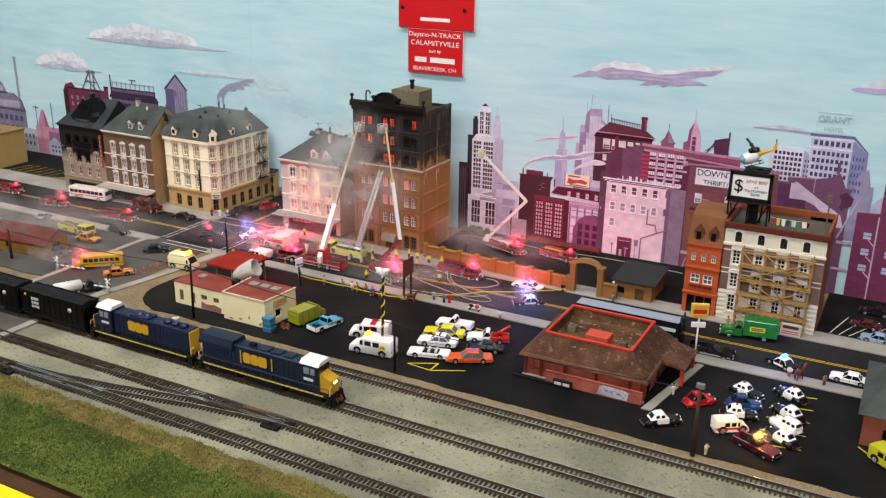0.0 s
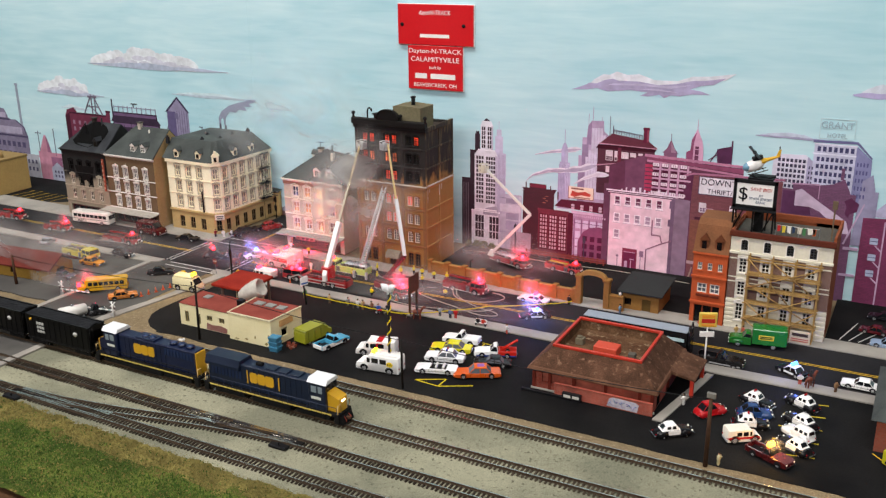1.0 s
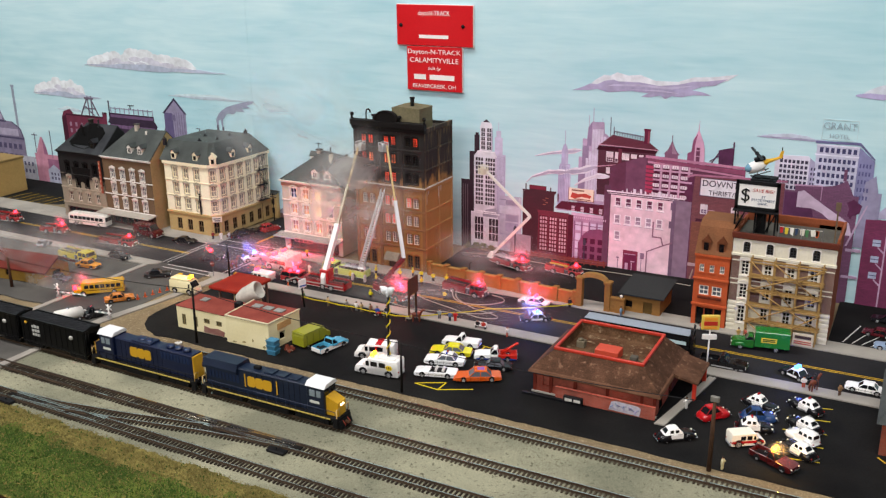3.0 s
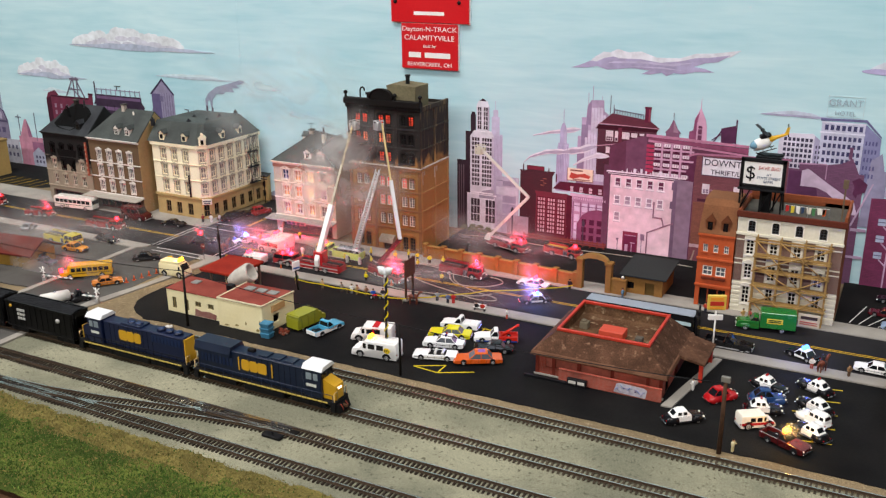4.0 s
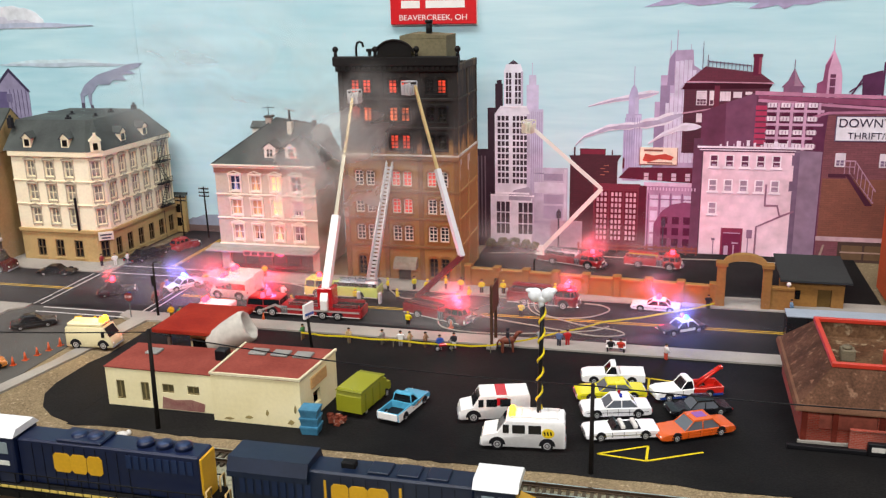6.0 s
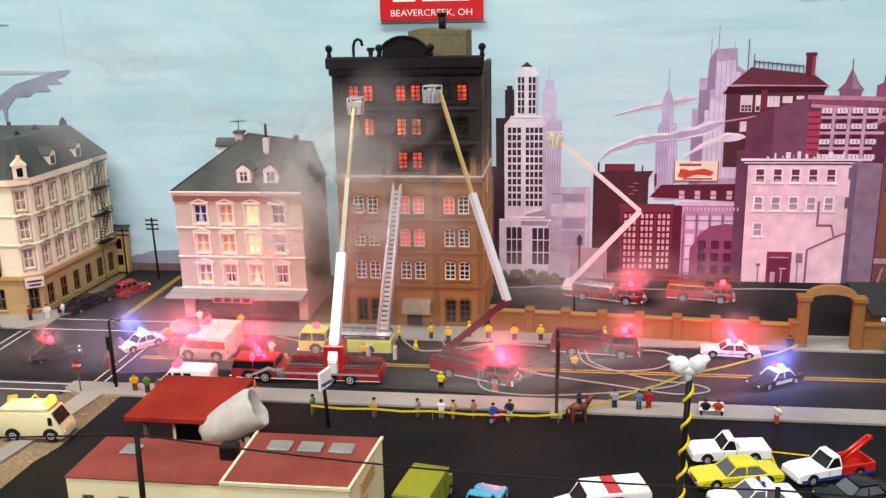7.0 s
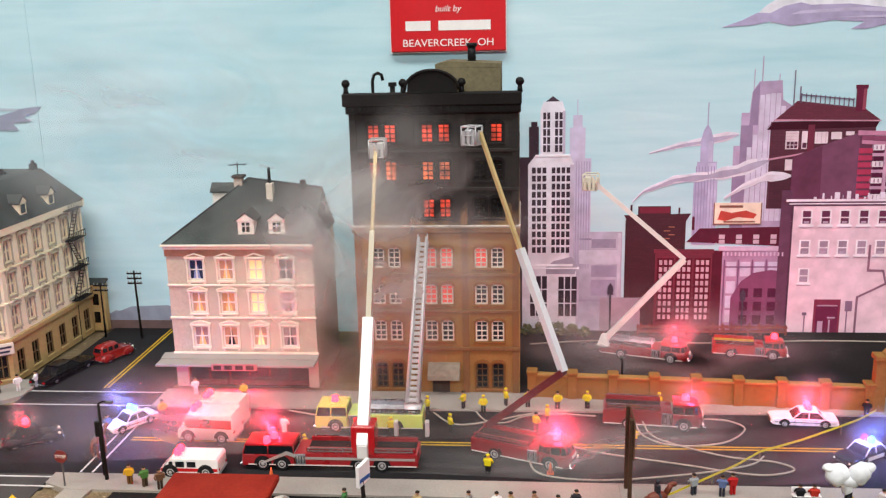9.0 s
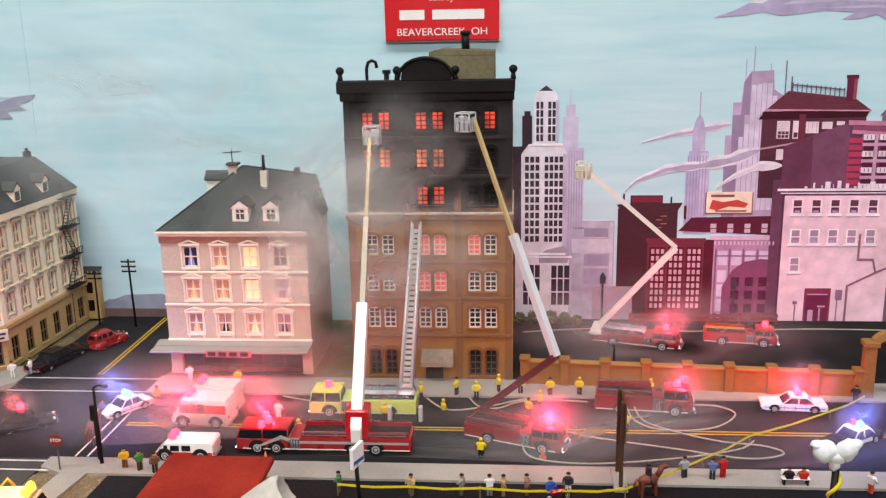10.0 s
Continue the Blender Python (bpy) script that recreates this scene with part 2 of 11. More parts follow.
solid("ceiling", Geo().box(-2680, 2680, -3280, 780, 1600, 1660), M("7e7f7c", 0.9, 0, 0.04, 40, 3, name="ceiling_board"),
      "plain pale grey ceiling above the layout", "ceiling", kind="structure")

# ---- ground of the layout ----
BALLAST = two_tone("grey_ballast", "767664", "96947d", 14, 0.4, 0.62, grain=1300, bump=0.8, third="5c5a4a", speck=0.3)
DIRT = two_tone("tan_dirt", "75664e", "86765b", 22, 0.38, 0.6, grain=1200, bump=0.9, third="9a8a70", speck=0.4)
ASPHALT = two_tone("dark_asphalt", "09090b", "201f1e", 14, 0.30, 0.72, rough=0.8, grain=900, bump=0.3, speck=0.4)
ROAD = two_tone("grey_road", "1b1a1c", "2a292a", 13, 0.35, 0.65, rough=0.75, grain=900, bump=0.3, speck=0.32)
PALE_ROAD = two_tone("pale_dusty_road", "454341", "5a5853", 16, 0.35, 0.65, rough=0.85, grain=1300, bump=0.3)
WALK = two_tone("pale_concrete", "8a857e", "9d988e", 26, 0.35, 0.62, rough=0.9, grain=1200, bump=0.3)
GRASS = two_tone("green_turf", "3a481c", "5c662c", 22, 0.38, 0.6, rough=1.0, grain=900, bump=1.0, third="7d6c3c", dist=0.0015, speck=0.45)

x0, x1 = -1050, 850
g = Geo()
g.box(x0, x1, -600, 6, -30, -1.7)
solid("ground", g, DIRT, "tan dirt base of the model town", "ground", kind="structure")


def wavy(x_a, x_b, y_a, y_b, z0, z1, amp=2.0, step=6.0, seed=1, far=False):
    """A flat slab whose southern edge (and northern, if far) runs unevenly."""
    n = max(2, int((x_b - x_a) / step))
    xs = [x_a + (x_b - x_a) * i / n for i in range(n + 1)]
    w = lambda x, s: amp * (noise.noise(Vector((x * 0.03, s, 0))) + 0.6 * noise.noise(Vector((x * 0.15, s, 3))))
    ge = Geo()
    for a, b in zip(xs, xs[1:]):
        ge.loft([[(a, y_a + w(a, seed), z0), (b, y_a + w(b, seed), z0), (b, y_b + (w(b, seed + 9) if far else 0), z0), (a, y_b + (w(a, seed + 9) if far else 0), z0)],
                 [(a, y_a + w(a, seed), z1), (b, y_a + w(b, seed), z1), (b, y_b + (w(b, seed + 9) if far else 0), z1), (a, y_b + (w(a, seed + 9) if far else 0), z1)]])
    return ge


# ballast bed under the four tracks, a finely uneven sheet
g = Geo()
nx, ny = 300, 62
for j in range(ny + 1):
    for i in range(nx + 1):
        x, y = -330 + 1000 * i / nx, -548 + 168 * j / ny
        edge = max(0.0, (y + 388) / 8, (-541 - y) / 7)
        h = -1.0 + 0.45 * noise.noise(Vector((x * 0.05, y * 0.05, 0))) + 0.3 * noise.noise(Vector((x * 0.4, y * 0.4, 5))) - 0.9 * edge
        wob = 3.0 * noise.noise(Vector((x * 0.04, 7, 0))) + 1.2 * noise.noise(Vector((x * 0.2, 8, 0)))
        g.v.append((x, y + wob * (abs(j - ny / 2) / (ny / 2)) ** 4, h))
for j in range(ny):
    for i in range(nx):
        a = j * (nx + 1) + i
        g.sm = True
        g.add((a, a + 1, a + nx + 2, a + nx + 1))
solid("ballast_bed", g, BALLAST, "grey gravel ballast bed under the tracks", "ballast", kind="structure")

# grass strip along the front edge: an uneven mat with foam tufts
rng = random.Random(4)
g = Geo()
g.sm = True
nx, ny = 200, 26
for j in range(ny + 1):
    for i in range(nx + 1):
        x = -330 + 700 * i / nx
        front = -534 - 0.016 * (x + 160) + 3 * noise.noise(Vector((x * 0.03, 2, 0))) + 1.5 * noise.noise(Vector((x * 0.13, 4, 0)))
        y = -632 + (front + 632) * j / ny
        rim = min(1.0, (ny - j) / 4)
        g.v.append((x, y, -2.0 + 3.6 * rim * (0.75 + 0.35 * noise.noise(Vector((x * 0.06, y * 0.06, 1)))) + 0.7 * noise.noise(Vector((x * 0.35, y * 0.35, 2)))))
for j in range(ny):
    for i in range(nx):
        a = j * (nx + 1) + i
        g.mi = 1 if (ny - j) * 3.5 < 27 + 18 * noise.noise(Vector((i * 0.12, j * 0.3, 6))) else 0
        g.add((a, a + 1, a + nx + 2, a + nx + 1))
solid("grass_bank", g, [GRASS, two_tone("straw_turf", "62592f", "7e7340", 40, 0.38, 0.6, rough=1.0, grain=900, bump=1.0, third="4d4a24", dist=0.0015, speck=0.35)], "green and olive foam turf along the layout's front", "grass", kind="structure")
g = Geo()
for _ in range(26000):
    x = rng.uniform(-260, 240)
    front = -536 - 0.016 * (x + 160) + 3 * noise.noise(Vector((x * 0.03, 2, 0)))
    y = rng.uniform(-628, front)
    if (front - y) < 10 and rng.random() < 0.55:
        continue
    z = -2.0 + 3.6 * min(1, (front + 2 - y) / 13) * (0.75 + 0.35 * noise.noise(Vector((x * 0.06, y * 0.06, 1))))
    a, r, h = rng.uniform(0, 6.28), rng.uniform(0.35, 0.85), rng.uniform(0.5, 1.7)
    g.mi = rng.choice((0, 0, 0, 0, 1, 2)) if (front - y) > 28 + 18 * noise.noise(Vector((x * 0.04, y * 0.08, 6))) or rng.random() < 0.12 else 2
    p = [(x + r * math.cos(a + k * 2.1), y + r * math.sin(a + k * 2.1), z - 0.2) for k in range(3)]
    t = (x + rng.uniform(-0.6, 0.6), y + rng.uniform(-0.6, 0.6), z + h)
    n = len(g.v)
    g.v += p + [t]
    for q in ((0, 1, 3), (1, 2, 3), (2, 0, 3)):
        g.add(tuple(n + k for k in q))
me = bpy.data.meshes.new("turf_tufts")
me.from_pydata([(a * MM, b * MM, c * MM) for a, b, c in g.v], [], g.f)
for m in (M("3d5822", 1.0, 0, 0.3, 900, 60, name="turf_green"), M("667a34", 1.0, 0, 0.3, 900, 60, name="turf_light"), M("7f7444", 1.0, 0, 0.3, 900, 60, name="turf_straw")):
    me.materials.append(m)
me.polygons.foreach_set("material_index", g.m)
tagged(new("turf_tufts", me), "fine green and straw foam turf tufts", "grass", kind="stuff")
# yellow front board and its dark gap
solid("front_board", Geo().box(-700, 600, -682, -646, -40, 0.5, 1.5), M("e8d418", 0.35, 0, 0.06, 300, 20, name="yellow_board_paint"),
      "glossy yellow front board of the layout", "fascia", kind="structure")
solid("front_trench", Geo().box(-700, 600, -645.8, -600, -40, -3.4), M("4a3320", 0.95, 0, 0.3, 700, 60, bump=0.6, name="brown_earth"),
      "dark brown earth edge behind the front board", "edge", kind="structure")
solid("layout_table", Geo().box(-1050, 850, -680, 30, -90, -40), M("6e5a40", 0.7, 0, 0.2, 200, 20, name="table_wood"), "plywood table under the layout", "table")
for i, (lx, ly) in enumerate(((-1000, -620), (800, -620), (-1000, -10), (800, -10))):
    solid("table_leg", Geo().box(lx - 25, lx + 25, ly - 25, ly + 25, -1000, -90, 3), M("6e5a40", 0.7, 0, 0.2, 200, 20, name="table_wood"),
          "square wooden leg under the layout table", "table leg", group="table legs", kind="structure")

# streets
solid("main_road", Geo().box(x0, x1, -216, -137, -3, 0), ROAD, "grey asphalt main street with worn surface", "road", kind="structure")
solid("cross_road", Geo().box(-306, -218, -600, -216.2, -3, -0.1), PALE_ROAD, "dusty grey street that crosses the railway", "road", kind="structure")
solid("cross_road_north", Geo().box(-284, -202, -136.8, 2, -3, 0), ROAD, "grey side street running to the backdrop", "road", kind="structure")
g = wavy(-150, 700, -380, -232, -3, -0.15, 2.2, 6, 3)
g.prism([(-150.2, -379), (-164, -374), (-176, -365), (-186, -350), (-189, -335), (-188, -305), (-184, -290), (-182, -232), (-150.2, -232)], -3, -0.15, "z")
solid("lot_asphalt", g, ASPHALT, "black asphalt parking lots beside the railway", "parking lot", kind="structure")
g = wavy(-141, 700, -393, -372, -2.4, -0.42, 2.6, 5, 8)
solid("lot_shoulder", g, DIRT, "brown dirt shoulder between the lots and the track", "shoulder", kind="structure")
g = Geo().prism([(-218, -392), (-140, -392), (-140, -300), (-180, -232), (-217.8, -232)], -3, -0.45, "z")
solid("corner_dirt", g, DIRT, "tan dirt shoulder at the street corner", "shoulder", kind="structure")
g = wavy(x0, -306.2, -372, -232, -3, -0.15, 3, 8, 5)
solid("west_lot", g, PALE_ROAD, "dusty grey yard west of the crossing street", "parking lot", kind="structure")
solid("back_yard", Geo().box(2, 300, -112, 2, -3, 0.2), ASPHALT, "dark asphalt yard behind the wall", "yard", kind="structure")
solid("east_lot", Geo().box(427.6, x1, -112, 2, -3, 0.2), ASPHALT, "dark parking lot beside the white building", "parking lot", kind="structure")
solid("west_yard", Geo().box(x0, -568, -116, 2, -3, 0.2), ASPHALT, "dark parking lot beside the burnt building", "parking lot", kind="structure")


g = Geo().prism([(-655, -115), (-569, -115), (-569, -52), (-580, -66), (-600, -76), (-618, -92), (-640, -100)], -2, 0.55, "z")
solid("dirt_patch", g, DIRT, "tan dirt patch beside the burnt house", "dirt", kind="structure")


def walkway(name, pts, label):
    return solid(name, Geo().prism(pts, -2.5, 0.9, "z"), WALK, label, "sidewalk", kind="structure")


walkway("pavement_north", [(-202, -136.8), (x1, -136.8), (x1, -112.2), (-202, -112.2)], "pale concrete pavement along the north side")
walkway("pavement_northwest", [(x0, -136.8), (-296, -136.8), (-284.2, -125), (-284.2, -100), (x0, -100)], "pale concrete pavement before the old houses")
walkway("pavement_south", [(-205, -231.8), (x1, -231.8), (x1, -216.2), (-217, -216.2), (-217, -226)], "pale concrete pavement along the south side")
walkway("pavement_southwest", [(x0, -231.8), (-306, -231.8), (-296, -224), (-296, -216.2), (x0, -216.2)], "pale concrete pavement west of the crossing")
walkway("crossing_kerb", [(-217.8, -505), (-226, -505), (-226, -375), (-211, -310), (-205, -232), (-192, -232), (-201, -300), (-217.8, -392)],
        "pale concrete edge of the crossing street")
walkway("crossing_kerb_west", [(-311, -430), (-304, -430), (-304, -232), (-311, -232)], "pale concrete edge of the west yard")
walkway("depot_walk", [(326, -336), (346, -236), (352, -236), (334, -336)], "pale concrete strip beside the brick depot")

YEL = M("c9a227", 0.8, 0, 0.25, 900, 90, name="yellow_line_paint")
WHT = M("cfcdc8", 0.8, 0, 0.2, 900, 90, name="white_line_paint")


def line(name, a, b, w, mat, z=0.0, label=""):
    a, b = Vector(a), Vector(b)
    d = (b - a).normalized()
    n = Vector((-d.y, d.x)) * w / 2
    solid(name, Geo().prism([tuple(a - n), tuple(b - n), tuple(b + n), tuple(a + n)], z - 0.4, z + 0.06, "z"), mat, label or "painted road line", "road line", kind="structure")


for y in (-175.6, -178.4):
    line("yellow_line", (-196, y), (x1, y), 1.1, YEL, 0, "yellow centre line of the main street")
    line("yellow_line", (x0, y), (-290, y), 1.1, YEL, 0, "yellow centre line of the main street")
for x in (-239.4, -241.8):
    line("yellow_line", (x, -110), (x, -2), 1.1, YEL, 0, "yellow centre line of the side street")
for a, b in (((-284, -116), (-203, -116)), ((-284, -135), (-203, -135)), ((-200, -140), (-200, -214)), ((-206, -140), (-206, -214)),
             ((-284, -219), (-208, -219)), ((-284, -228), (-208, -228)), ((-290, -140), (-290, -214)), ((-296, -140), (-296, -214))):
    line("white_line", a, b, 1.0, WHT, 0, "white crosswalk line at the junction")
for a, b in (((126.3, -357.6), (150, -345)), ((150, -345), (149.5, -360)), ((126.3, -357.6), (149.5, -360)), ((149.5, -360), (176, -346)), ((145, -263), (165, -266)), ((148, -263), (148, -280))):
    line("yellow_line", a, b, 1.2, M("d8c01c", 0.7, 0, 0.2, name="fresh_yellow_paint"), -0.15, "yellow parking bay line on the lot")
for i in range(1, 6):
    line("yellow_line", (412 + 1.0 * i, -366 + 22 * i), (446, -360 + 22 * i), 1.2, M("c9b22c", 0.7, 0, 0.2, name="dull_yellow_paint"), -0.15, "yellow parking bay line on the lot")
for i in range(6):
    line("white_line", (440 + 8 * i, -108), (452 + 14 * i, -60), 1.0, WHT, 0.2, "white parking bay line")
    line("yellow_line", (-640 - 16 * i, -108), (-632 - 16 * i, -60), 1.0, YEL, 0.2, "yellow parking bay line")
line("yellow_line", (482, -312), (520, -352), 1.2, YEL, -0.15, "yellow parking bay line on the lot")

# ---- railway: four tracks and a crossover ----
RAIL = M("d8d4cc", 0.16, 0.95, 0.12, 900, 60, name="rail_steel")
RUST = M("4a3c2e", 0.7, 0.2, 0.3, 900, 60, name="rusty_rail_side")
TIE = M("4e4538", 0.85, 0, 0.3, 1500, 60, name="grey_brown_tie")
TIE_DARK = M("332b23", 0.85, 0, 0.3, 1500, 60, name="dark_brown_tie")
GAUGE = 9.0


def rail_profile(ge, p, q):
    """One rail from p to q, a foot, a web and a head."""
    p, q = Vector((*p, 0)), Vector((*q, 0))
    d = (q - p).normalized()
    n = Vector((-d.y, d.x, 0))
    sec = ((-0.9, 0.15), (0.9, 0.15), (0.9, 0.4), (0.3, 0.6), (0.3, 1.3), (0.55, 1.45), (0.55, 1.88), (-0.55, 1.88), (-0.55, 1.45), (-0.3, 1.3), (-0.3, 0.6), (-0.9, 0.4))
    ge.loft([[o + n * u + Vector((0, 0, w)) for u, w in sec] for o in (p, q)])


def rail_head(ge, p, q):
    """The worn bright running face on top of a rail from p to q."""
    p, q = Vector((*p, 0)), Vector((*q, 0))
    d = (q - p).normalized()
    n = Vector((-d.y, d.x, 0))
    ge.loft([[o + n * u + Vector((0, 0, w)) for u, w in ((-0.42, 1.86), (0.42, 1.86), (0.34, 1.95), (-0.34, 1.95))] for o in (p, q)])


tie_me = {}


def railway_track(y, dark, xa=-300.0, xb=640.0, skip=()):
    m = TIE_DARK if dark else TIE
    tr = thing("railway_track", "model railway track with " + ("dark brown" if dark else "weathered grey-brown") + " ties on ballast", "track", 0, y, 0, group="parallel tracks", kind="structure")
    for s in (-1, 1):
        ge = Geo()
        rail_profile(ge, (xa - 300, s * GAUGE / 2), (xb, s * GAUGE / 2))
        rl = part("rail", ge, RUST, tr, "rusty rail with a bright head")
        ge = Geo()
        rail_head(ge, (xa - 300, s * GAUGE / 2), (xb, s * GAUGE / 2))
        part("rail_head", ge, RAIL, rl)
    if dark not in tie_me:
        tie_me[dark] = Geo().box(-0.75, 0.75, -7.6, 7.6, -1.4, 0.05, 0.12).data("tie", m)
    x = xa + 84
    r = random.Random(int(-y))
    while x < xb:
        if not any(a < x < b for a, b in skip):
            part("tie", tie_me[dark], m, tr, at=(x + r.uniform(-0.25, 0.25), r.uniform(-0.3, 0.3), r.uniform(-0.15, 0.1)), rz=r.uniform(-1, 1))
        x += 3.5
    return tr


YA, YB, YC, YD = -397.5, -448.0, -490.0, -527.0
railway_track(YA, False)
railway_track(YB, False)
railway_track(YC, True)
railway_track(YD, True)
# crossover between the two southern tracks
cross = thing("crossover_switch", "dark weathered crossover joining the two front tracks", "track switch", 0, 0, 0, kind="structure")
mid = [Vector((-165, YD)), Vector((-115, YD + 3.5)), Vector((-60, YD + 12)), Vector((20, YC - 9)), Vector((60, YC - 3)), Vector((95, YC))]
for s in (-1, 1):
    ge, gh = Geo(), Geo()
    for a, b in zip(mid, mid[1:]):
        d = (b - a).normalized()
        n = Vector((-d.y, d.x)) * s * GAUGE / 2
        rail_profile(ge, tuple(a + n), tuple(b + n))
        rail_head(gh, tuple(a + n), tuple(b + n))
    rl = part("diverging_rail", ge, RUST, cross)
    part("rail_head", gh, RAIL, rl)
for c0, s in ((Vector((-75, YD + GAUGE / 2)), 1), (Vector((10, YC - GAUGE / 2)), 1)):
    ge = Geo()
    ge.prism([(c0.x - 14, c0.y - 0.5), (c0.x + 16, c0.y - 2.2), (c0.x + 16, c0.y + 2.2)], 0.4, 1.95, "z")
    part("frog", ge, RAIL, cross)
tme = Geo().box(-0.75, 0.75, -7.6, 7.6, -1.4, 0.0, 0.12).data("switch_tie", M("2a241d", 0.85, 0, 0.3, 1500, 60, name="oily_tie"))
for i in range(66):
    x = -144 + 3.5 * i
    k = max(j for j in range(len(mid) - 1) if mid[j].x <= x)
    t = (x - mid[k].x) / (mid[k + 1].x - mid[k].x)
    y = mid[k].y + t * (mid[k + 1].y - mid[k].y)
    part("switch_tie", tme, TIE_DARK, cross, at=(x, y, -0.08), rz=math.degrees(math.atan2(mid[k + 1].y - mid[k].y, mid[k + 1].x - mid[k].x)))
SOOT_T = M("0e0c0a", 0.85, 0, 0.3, 900, 60, bump=0.3, name="oily_black_timber")
part("point_bed", Geo().prism([(-168, YD - 3.6), (-92, YD - 3.6), (-92, YD + 8), (-120, YD + 5), (-168, YD + 3.6)], -0.9, 0.12, "z"), SOOT_T, cross, "oily black bed between the switch points")
part("point_bed", Geo().prism([(104, YC + 3.6), (32, YC + 3.6), (32, YC - 8), (60, YC - 5), (104, YC - 3.6)], -0.9, 0.12, "z"), SOOT_T, cross, "oily black bed between the switch points")
for y0, sg, xa_, xb_ in ((YD, 1, -160, -98), (YC, -1, 98, 36)):
    for s in (-1, 1):
        ge = Geo()
        rail_profile(ge, (min(xa_, xb_), y0 + s * (GAUGE / 2 - 1.6)), (max(xa_, xb_), y0 + s * (GAUGE / 2 - 1.9)))
        part("point_blade", ge, RAIL, cross)
for y0, xm in ((YD - GAUGE / 2 + 1.9, -78), (YC + GAUGE / 2 - 1.9, 8)):
    ge = Geo()
    rail_profile(ge, (xm - 15, y0), (xm + 15, y0))
    part("guard_rail", ge, RAIL, cross)
for mx_, my_ in ((90, YC - 10), (-158, YD - 10)):
    ge = Geo().box(mx_ - 8, mx_ + 8, my_ - 3, my_ + 3, -1, 1.6, 0.5).cyl((mx_, my_, 1.5), (mx_, my_, 3.6), 0.8, k=8).box(mx_ - 1, mx_ + 1, my_ + 3, my_ + 7, -0.5, 0.8)
    part("switch_motor", ge, BLACKP, cross, "black switch machine beside the rail")

# ---- backdrop: a painted board ----


def sky_paint():
    """Hand-brushed sky: long faint horizontal strokes over slow changes of tint."""
    mat = bpy.data.materials.new("painted_sky")
    mat.use_nodes = True
    N, L = mat.node_tree.nodes, mat.node_tree.links
    b = N["Principled BSDF"]
    tc = N.new("ShaderNodeTexCoord")
    mx = N.new("ShaderNodeMix")
    mx.data_type = "RGBA"
    mx.inputs["A"].default_value, mx.inputs["B"].default_value = lin("94c5d1"), lin("cce6ea")
    total = None
    for sx, sz, amt in ((2.5, 4.0, 0.42), (7.0, 42.0, 0.33), (16.0, 150.0, 0.25)):
        mp = N.new("ShaderNodeMapping")
        mp.inputs["Scale"].default_value = (sx, 1, sz)
        mp.inputs["Rotation"].default_value = (0, 0.05, 0)
        no = N.new("ShaderNodeTexNoise")
        no.inputs["Scale"].default_value, no.inputs["Detail"].default_value, no.inputs["Distortion"].default_value = 1.0, 4.0, 0.6
        L.new(tc.outputs["Object"], mp.inputs[0])
        L.new(mp.outputs[0], no.inputs["Vector"])
        mu = N.new("ShaderNodeMath")
        mu.operation = "MULTIPLY_ADD"
        mu.inputs[1].default_value, mu.inputs[2].default_value = amt, 0.0
        L.new(no.outputs["Fac"], mu.inputs[0])
        if total:
            L.new(total, mu.inputs[2])
        total = mu.outputs[0]
    mr = N.new("ShaderNodeMapRange")
    mr.inputs["From Min"].default_value, mr.inputs["From Max"].default_value = 0.3, 0.7
    L.new(total, mr.inputs["Value"])
    L.new(mr.outputs[0], mx.inputs["Factor"])
    L.new(mx.outputs["Result"], b.inputs["Base Color"])
    b.inputs["Roughness"].default_value = 0.7
    return mat


SKY = sky_paint()
g = Geo().box(x0, x1, 0, 6, -30, 420)
backdrop = solid("backdrop", g, SKY, "pale blue painted sky backdrop board with a city skyline", "backdrop", kind="structure")
seam = Geo().box(-322, -321, -0.35, 1, 0, 419)
part("board_seam", seam, SKY, backdrop)


def dim(h, k):
    """The colour h, scaled by k."""
    return "".join("%02x" % max(0, min(255, int(int(h[i:i + 2], 16) * k))) for i in (0, 2, 4))


def painted(name, shapes, col, layer, label="", rough=0.8, brick=False):
    """Flat painted shapes on the backdrop, one thin coat on another; shapes are (x, z) polygons."""
    ge = Geo()
    for k, s in enumerate(shapes):
        ge.prism(s, -0.12 * layer - 0.12 - 0.1 * k / len(shapes), 0.4, "y")
    if brick:
        col = "".join("%02x" % int(v) for v in (int(col[:2], 16) * 0.86, int(col[2:4], 16) * 0.94 + 3, int(col[4:], 16) * 0.92 + 3))
        return part(name, ge, bricked("backdrop_brick_" + col, col, dim(col, 1.1), dim(col, 0.86), 1.7, 5.2, 0.16, 0.85), backdrop, label)
    return part(name, ge, M(col, rough, 0, 0.19, 130, 26, name="backdrop_paint_" + col), backdrop, label)


def rect(xa, xb, za, zb):
    return [(xa, za), (xb, za), (xb, zb), (xa, zb)]


def grid(xa, xb, za, zb, nx, nz, fx=0.55, fz=0.6):
    out = []
    for i in range(nx):
        for j in range(nz):
            cx, cz = xa + (i + 0.5) * (xb - xa) / nx, za + (j + 0.5) * (zb - za) / nz
            w, h = fx * (xb - xa) / nx / 2, fz * (zb - za) / nz / 2
            out.append(rect(cx - w, cx + w, cz - h, cz + h))
    return out


